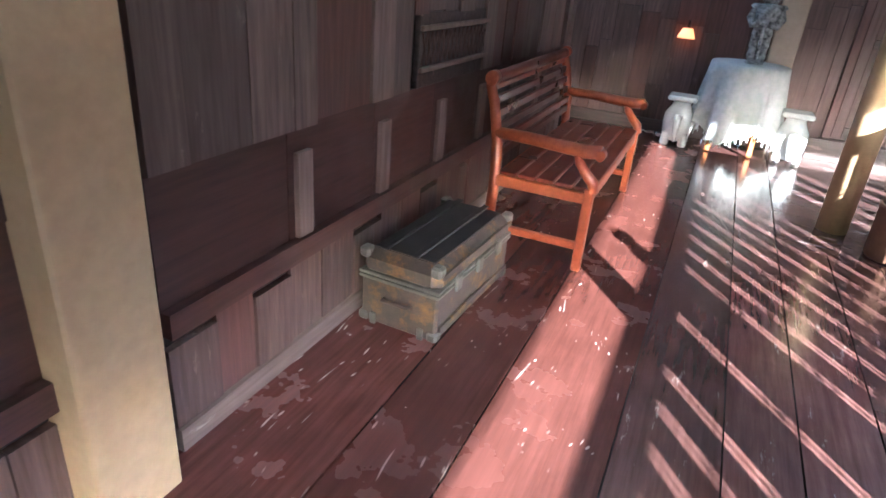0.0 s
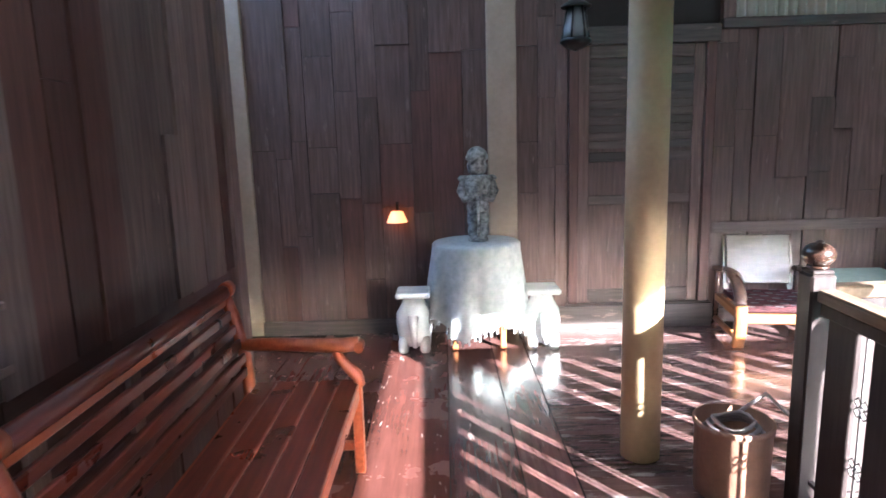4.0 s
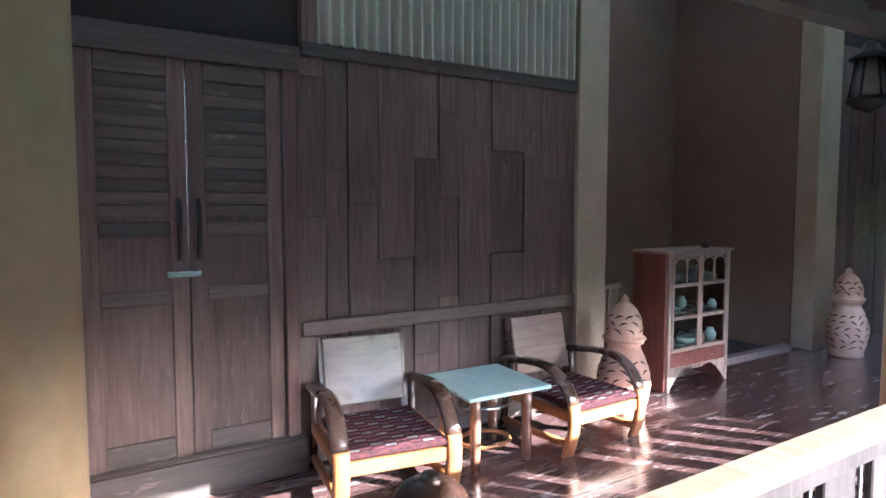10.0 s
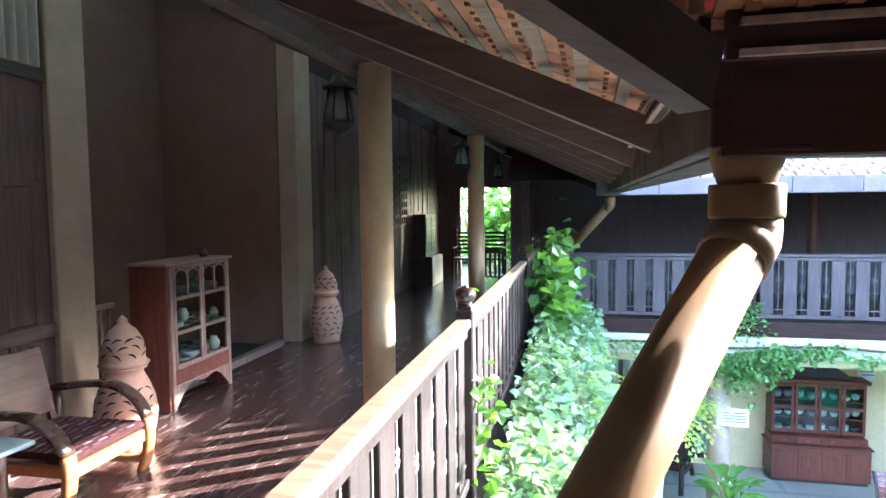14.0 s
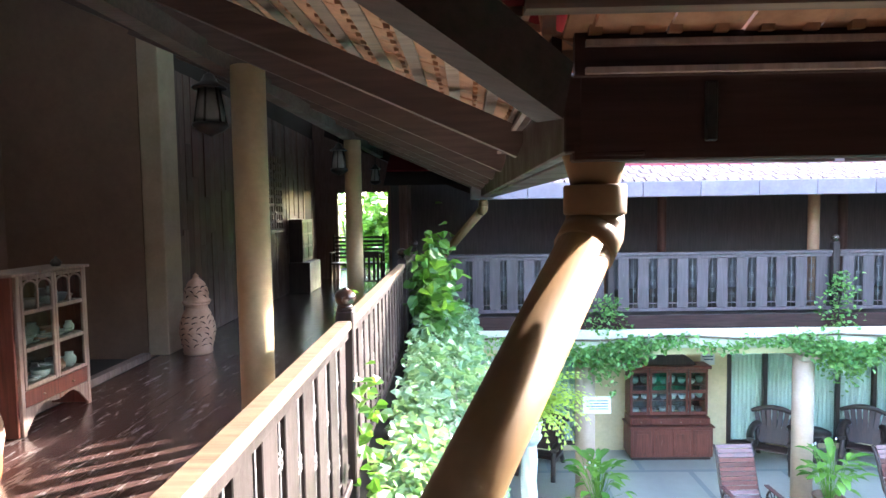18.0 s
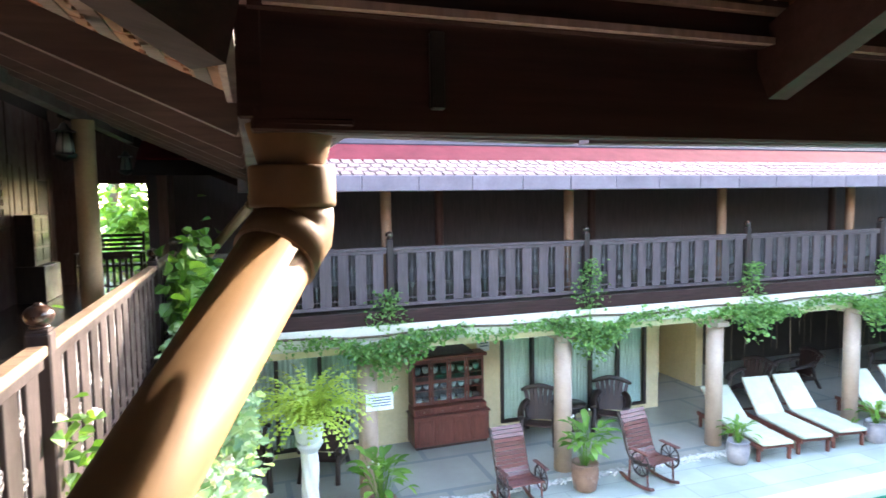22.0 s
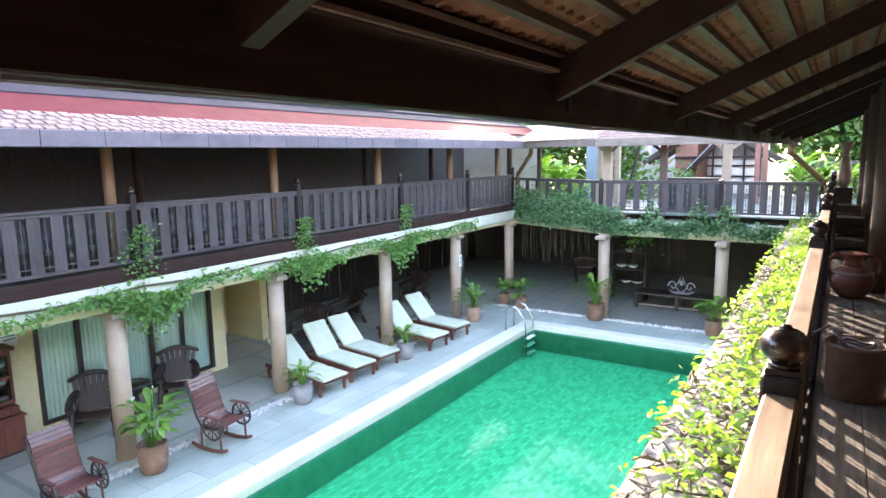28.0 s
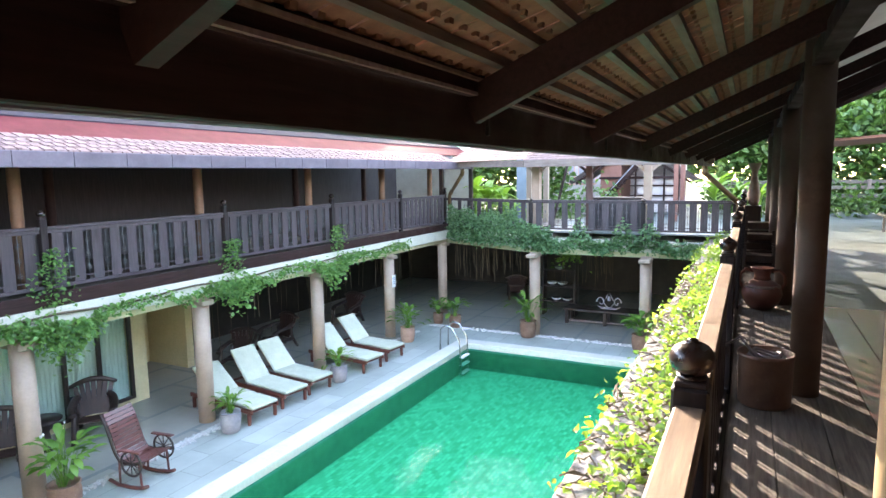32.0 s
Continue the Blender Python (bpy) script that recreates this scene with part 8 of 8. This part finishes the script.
def broad_plant(x, y, z, h, seed, n=11, narrow=1.0):
    """A clump of long arching paddle leaves on a short stalk."""
    t = thing("banana_plant" if narrow > 0.6 else "spiky_plant", "bright green plant with long arching leaves behind the railing", "plant", "terrace plants", "", (x, y, z))
    r = random.Random(seed)
    part("stalk", tube([(0, 0, 0), (0.02, 0.01, h * 0.3), (0.03, 0.02, h * 0.55)], [0.07, 0.05, 0.03], 8), M_BANANA, t)
    for i in range(n):
        a, length, e = i * 2.4 + r.uniform(-0.4, 0.4), h * r.uniform(0.45, 0.7), r.uniform(0.5, 1.25)
        d, side = Vector((math.cos(a), math.sin(a), 0)), Vector((-math.sin(a), math.cos(a), 0))
        p, verts, faces = Vector((0.02, 0.01, h * r.uniform(0.25, 0.55))), [], []
        for k in range(7):
            w = 0.13 * h / 1.9 * narrow * math.sin(math.pi * min(0.97, 0.08 + k / 6.4)) + 0.006
            verts += [p - side * w + Vector((0, 0, w * 0.3)), p, p + side * w + Vector((0, 0, w * 0.3))]
            p = p + (d * math.cos(e) + Vector((0, 0, math.sin(e)))) * length / 6
            e -= r.uniform(0.16, 0.36)
        for k in range(6):
            b = k * 3
            faces += [(b, b + 1, b + 4, b + 3), (b + 1, b + 2, b + 5, b + 4)]
        me = bpy.data.meshes.new("leaf_blade")
        me.from_pydata([tuple(v) for v in verts], [], faces)
        me.materials.append(M_BANANA)
        new("leaf_blade", me).parent = t


for i, (x, y, h, n) in enumerate(((10.6, -19.4, 2.2, 14), (11.3, -19.9, 2.3, 13), (10.1, -19.9, 1.9, 12), (11.9, -19.2, 1.5, 10), (12.6, -20.0, 1.9, 11), (2.9, -21.6, 1.9, 13), (2.2, -22.3, 1.7, 12), (1.5, -21.5, 1.6, 12))):
    broad_plant(x, y, -0.3 if x > 7.2 else -0.02, h, 300 + i, n)
for i, (x, y, h) in enumerate(((9.55, -19.3, 1.35), (9.1, -19.6, 1.1), (12.0, -18.3, 1.2))):
    broad_plant(x, y, -0.3 if y < -19 else -0.02, h, 330 + i, 18, 0.3)
for i, (x, y, h, c) in enumerate(((13.4, -25, 5.5, 2.2), (15.6, -24, 5.0, 2.1), (11.6, -30, 6.0, 2.4), (3.2, -30, 6.5, 2.6), (0.6, -31, 6, 2.6), (-2.6, -30, 6.5, 3), (-6, -29, 7, 3), (-9, -29, 7, 3.2), (-4.5, -34, 9, 3.6), (1.8, -36, 9, 3.6), (6, -38, 8, 3.4), (15, -31, 8, 3.0), (10, -36, 9, 3.5))):
    tree(x, y, -0.32, h, c, 70 + i, 2600, None, 0.36)
for i in range(9):
    tree(-26 + i * 6.0, -45 - (i % 3) * 2.5, -0.32, 13 + (i * 5) % 4, 5.2, 170 + i, 2400, None, 0.8)
for i, (x, y, h, c) in enumerate(((21.5, 4.4, 4.5, 1.8), (23, 6.0, 6, 2.4), (24, 3.0, 6, 2.6), (20.6, 5.4, 2.6, 1.2))):
    tree(x, y, -1.5 if y > 3.5 else -4.9, h if y > 3.5 else h + 3.4, c, 90 + i, 1100, M_LEAF)
# unseen trees added to screen the gallery-end opening from the sun
for i, (x, y) in enumerate(((19.8, 0.4), (21.6, -2.0), (20.4, -3.4))):
    tree(x, y, -4.9, 10.4, 2.6, 130 + i, 3000)
r = random.Random(99)
spots = []
for i in range(3600):
    x = r.uniform(-9, 8.2)
    if 3.4 < x < 6.0:
        continue
    spots.append(((x, -20.5 + r.gauss(0, 0.5) - (2.0 if x < 3.4 else 0), 0.05 + abs(r.gauss(0, 0.48))), r.uniform(0.10, 0.26), (0, 0, 0.5)))
for i in range(5200):
    x = r.uniform(8.4, 17)
    spots.append(((x, -22.6 + r.gauss(0, 0.5), -0.2 + 2.7 * r.random()), r.uniform(0.15, 0.32), (0, 0, 0.5)))
for i in range(9500):
    x = r.uniform(-14, 3.2)
    spots.append(((x, -26.0 + r.gauss(0, 0.5), 0.05 + 3.9 * r.random() ** 1.1), r.uniform(0.22, 0.42), (0, 0, 0.3)))
ob = leaf_mesh("shrubs", spots, M_TREE, None, 98)
tagged(ob, "dense green shrubs and ferns behind the far railing", "shrubs", kind="stuff")
bm = bmesh.new()
box(bm, -80, 80, -120, -28.0, GROUND - 2, -0.3)
box(bm, 7.206, 30, -27.996, -19.004, -0.8, -0.3)
solid("garden_bank", bm, M_GRASS, "grassy upper garden beyond the far gallery", "ground", kind="structure")

# the small stair house beyond the far gallery
hut = thing("garden_pavilion", "terracotta pavilion with a steep dark roof and a stair", "pavilion", at=(5.8, -22.0, 0))
part("wall", cbox(0.42, 1.20, -2.2, 0.0, -0.012, 1.95, 0.02), M_TERRAW, hut)
part("back_wall", cbox(-1.7, 0.418, -2.2, -2.0, -0.012, 2.3, 0.02), M_HOUSE, hut)
for s in (-1, 1):
    part("roof_slope", bar((0.0, -1.1, 2.66), (s * 2.25, -1.1, 1.22), 2.6, 0.08, None, (0, 0, 1)), M_BEAM, hut)
    part("barge_board", bar((0.0, 0.24, 2.70), (s * 2.3, 0.24, 1.20), 0.06, 0.16, None, (0, 0, 1)), M_DKCHAIR, hut)
    part("rafter", bar((0.0, 0.16, 2.52), (s * 2.1, 0.16, 1.16), 0.06, 0.09, None, (0, 0, 1)), M_BEAM, hut)
part("tie_beam", cbox(-1.75, 1.22, 0.02, 0.10, 1.33, 1.42, 0.008), M_BEAM, hut)
for i in range(8):
    part("stair_tread", cbox(0.66 - i * 0.15, 0.86 - i * 0.15, 0.12, 0.75, 0.66 + i * 0.165, 0.69 + i * 0.165, 0.005), M_BEAM, hut)
for yy in (0.12, 0.75):
    part("stair_string", bar((1.45, yy, 0.0), (-0.30, yy, 1.95), 0.05, 0.16), M_BEAM, hut)
part("stair_edge", bar((1.42, 0.79, 0.10), (-0.34, 0.79, 2.05), 0.025, 0.03), M_POTG, hut)
for xx in (-1.62, -1.12, -0.62, -0.10):
    part("screen_post", cbox(xx - 0.03, xx + 0.03, -0.06, 0.0, -0.012, 1.95, 0.006), M_BEAM, hut)
for z in (0.68, 1.05):
    part("screen_rail", cbox(-1.66, 0.10, -0.058, -0.004, z, z + 0.05, 0.006), M_BEAM, hut)
for z0, z1 in ((0.10, 0.66), (0.75, 1.03), (1.12, 1.32)):
    for xx in (-1.58, -1.08, -0.58):
        part("white_panel", cbox(xx, xx + 0.42, -0.12, -0.09, z0, z1, 0.006), M_HOUSE, hut)
for xx in (-2.04, -1.84):
    part("porch_post", cbox(xx - 0.07, xx + 0.07, 2.93, 3.07, -0.012, 2.0, 0.01), M_TERRAW, hut)
part("porch_beam", cbox(-2.2, -1.7, 2.92, 3.08, 2.0, 2.14, 0.01), M_BEAM, hut)
house = thing("garden_house", "pinkish white house with tall windows beyond the garden", "house", at=(9.3, -26.0, 0))
part("wall", cbox(-1.6, 1.4, -3.0, 0.0, -0.3, 4.0, 0.02), M_HOUSE, house)
for i in range(5):
    w = part("window", cbox(-1.25 + i * 0.48, -0.92 + i * 0.48, 0.0, 0.05, 1.05, 2.5, 0.008), M_PINK, house)
    part("pane", cbox(-1.21 + i * 0.48, -0.96 + i * 0.48, 0.05, 0.055, 1.12, 2.42, 0.002), M_POTG, w)
part("roof", cbox(-1.9, 1.7, -3.4, 0.5, 4.0, 4.15, 0.02), M_BEAM, house)
side = thing("garden_shed", "small grey-blue rendered shed among the plants", "shed", at=(9.85, -21.2, 0))
part("wall", cbox(-0.24, 0.26, -1.4, 0.0, -0.3, 2.3, 0.02), M_BLUEW, side)
part("roof", cbox(-0.36, 0.38, -1.5, 0.1, 2.3, 2.38, 0.01), M_BEAM, side)
for xx in (8.5, 7.92):
    solid("timber_post", cbox(xx - 0.085, xx + 0.085, -18.08, -17.92, -0.012, 2.3, 0.01), M_PIER, "beige board post beside the terrace", "post", "terrace posts")
solid("timber_brace", bar((7.95, -19.03, 0.0), (7.35, -19.03, 2.4), 0.06, 0.08), M_DKCHAIR, "slanting dark timber brace beside the terrace", "brace")
bm = bmesh.new()
box(bm, 10.9, 14.0, SY - 2.4, SY - 2.2, -0.2, 2.6)
solid("wall_east_end", bm, M_CREAM, "cream end wall of the opposite gallery", "wall", kind="structure")

aw = thing("red_awning", "faded red awning roof over the sunny terrace", "awning", at=(-2.4, -18.5, 0))
part("canopy", bar((-4.0, 0, 2.68), (3.2, 0, 2.23), 6.0, 0.06), M_TERRAW, aw)
for sx in (-3.6, 3.0):
    for sy in (-2.8, 2.8):
        part("post", cbox(sx - 0.05, sx + 0.05, sy - 0.05, sy + 0.05, 0, 2.22 if sx > 0 else 2.62, 0.006), M_DKCHAIR, aw)
fr = thing("terrace_railing", "weathered grey plank railing at the far edge of the terrace", "railing", at=(-2.0, -24.5, 0))
for z in (0.55, 0.85, 1.05):
    part("rail", cbox(-6, 4.6, -0.03, 0.03, z, z + 0.13, 0.006), M_PLANK_GREY, fr)
for i in range(8):
    part("post", cbox(-6 + i * 1.5, -5.88 + i * 1.5, 0.03, 0.13, 0, 1.2, 0.006), M_STRIP, fr)
pt = thing("picnic_table", "dark folding picnic table in the sunshine", "table", at=(-1.95, -16.2, 0))
part("tabletop", cbox(-0.5, 0.5, -0.7, 0.7, 0.70, 0.74, 0.006), M_DKCHAIR, pt)
for sy in (-0.5, 0.5):
    for sx in (-1, 1):
        part("leg", bar((sx * 0.45, sy, 0.0), (-sx * 0.35, sy, 0.70), 0.05, 0.04, None, (0, 1, 0)), M_DKCHAIR, pt)
for sx in (-0.75, 0.75):
    part("bench_board", cbox(sx - 0.13, sx + 0.13, -0.7, 0.7, 0.42, 0.45, 0.006), M_DKCHAIR, pt)
    for sy in (-0.5, 0.5):
        part("bench_leg", cbox(sx - 0.03, sx + 0.03, sy - 0.03, sy + 0.03, 0, 0.42, 0.005), M_DKCHAIR, pt)
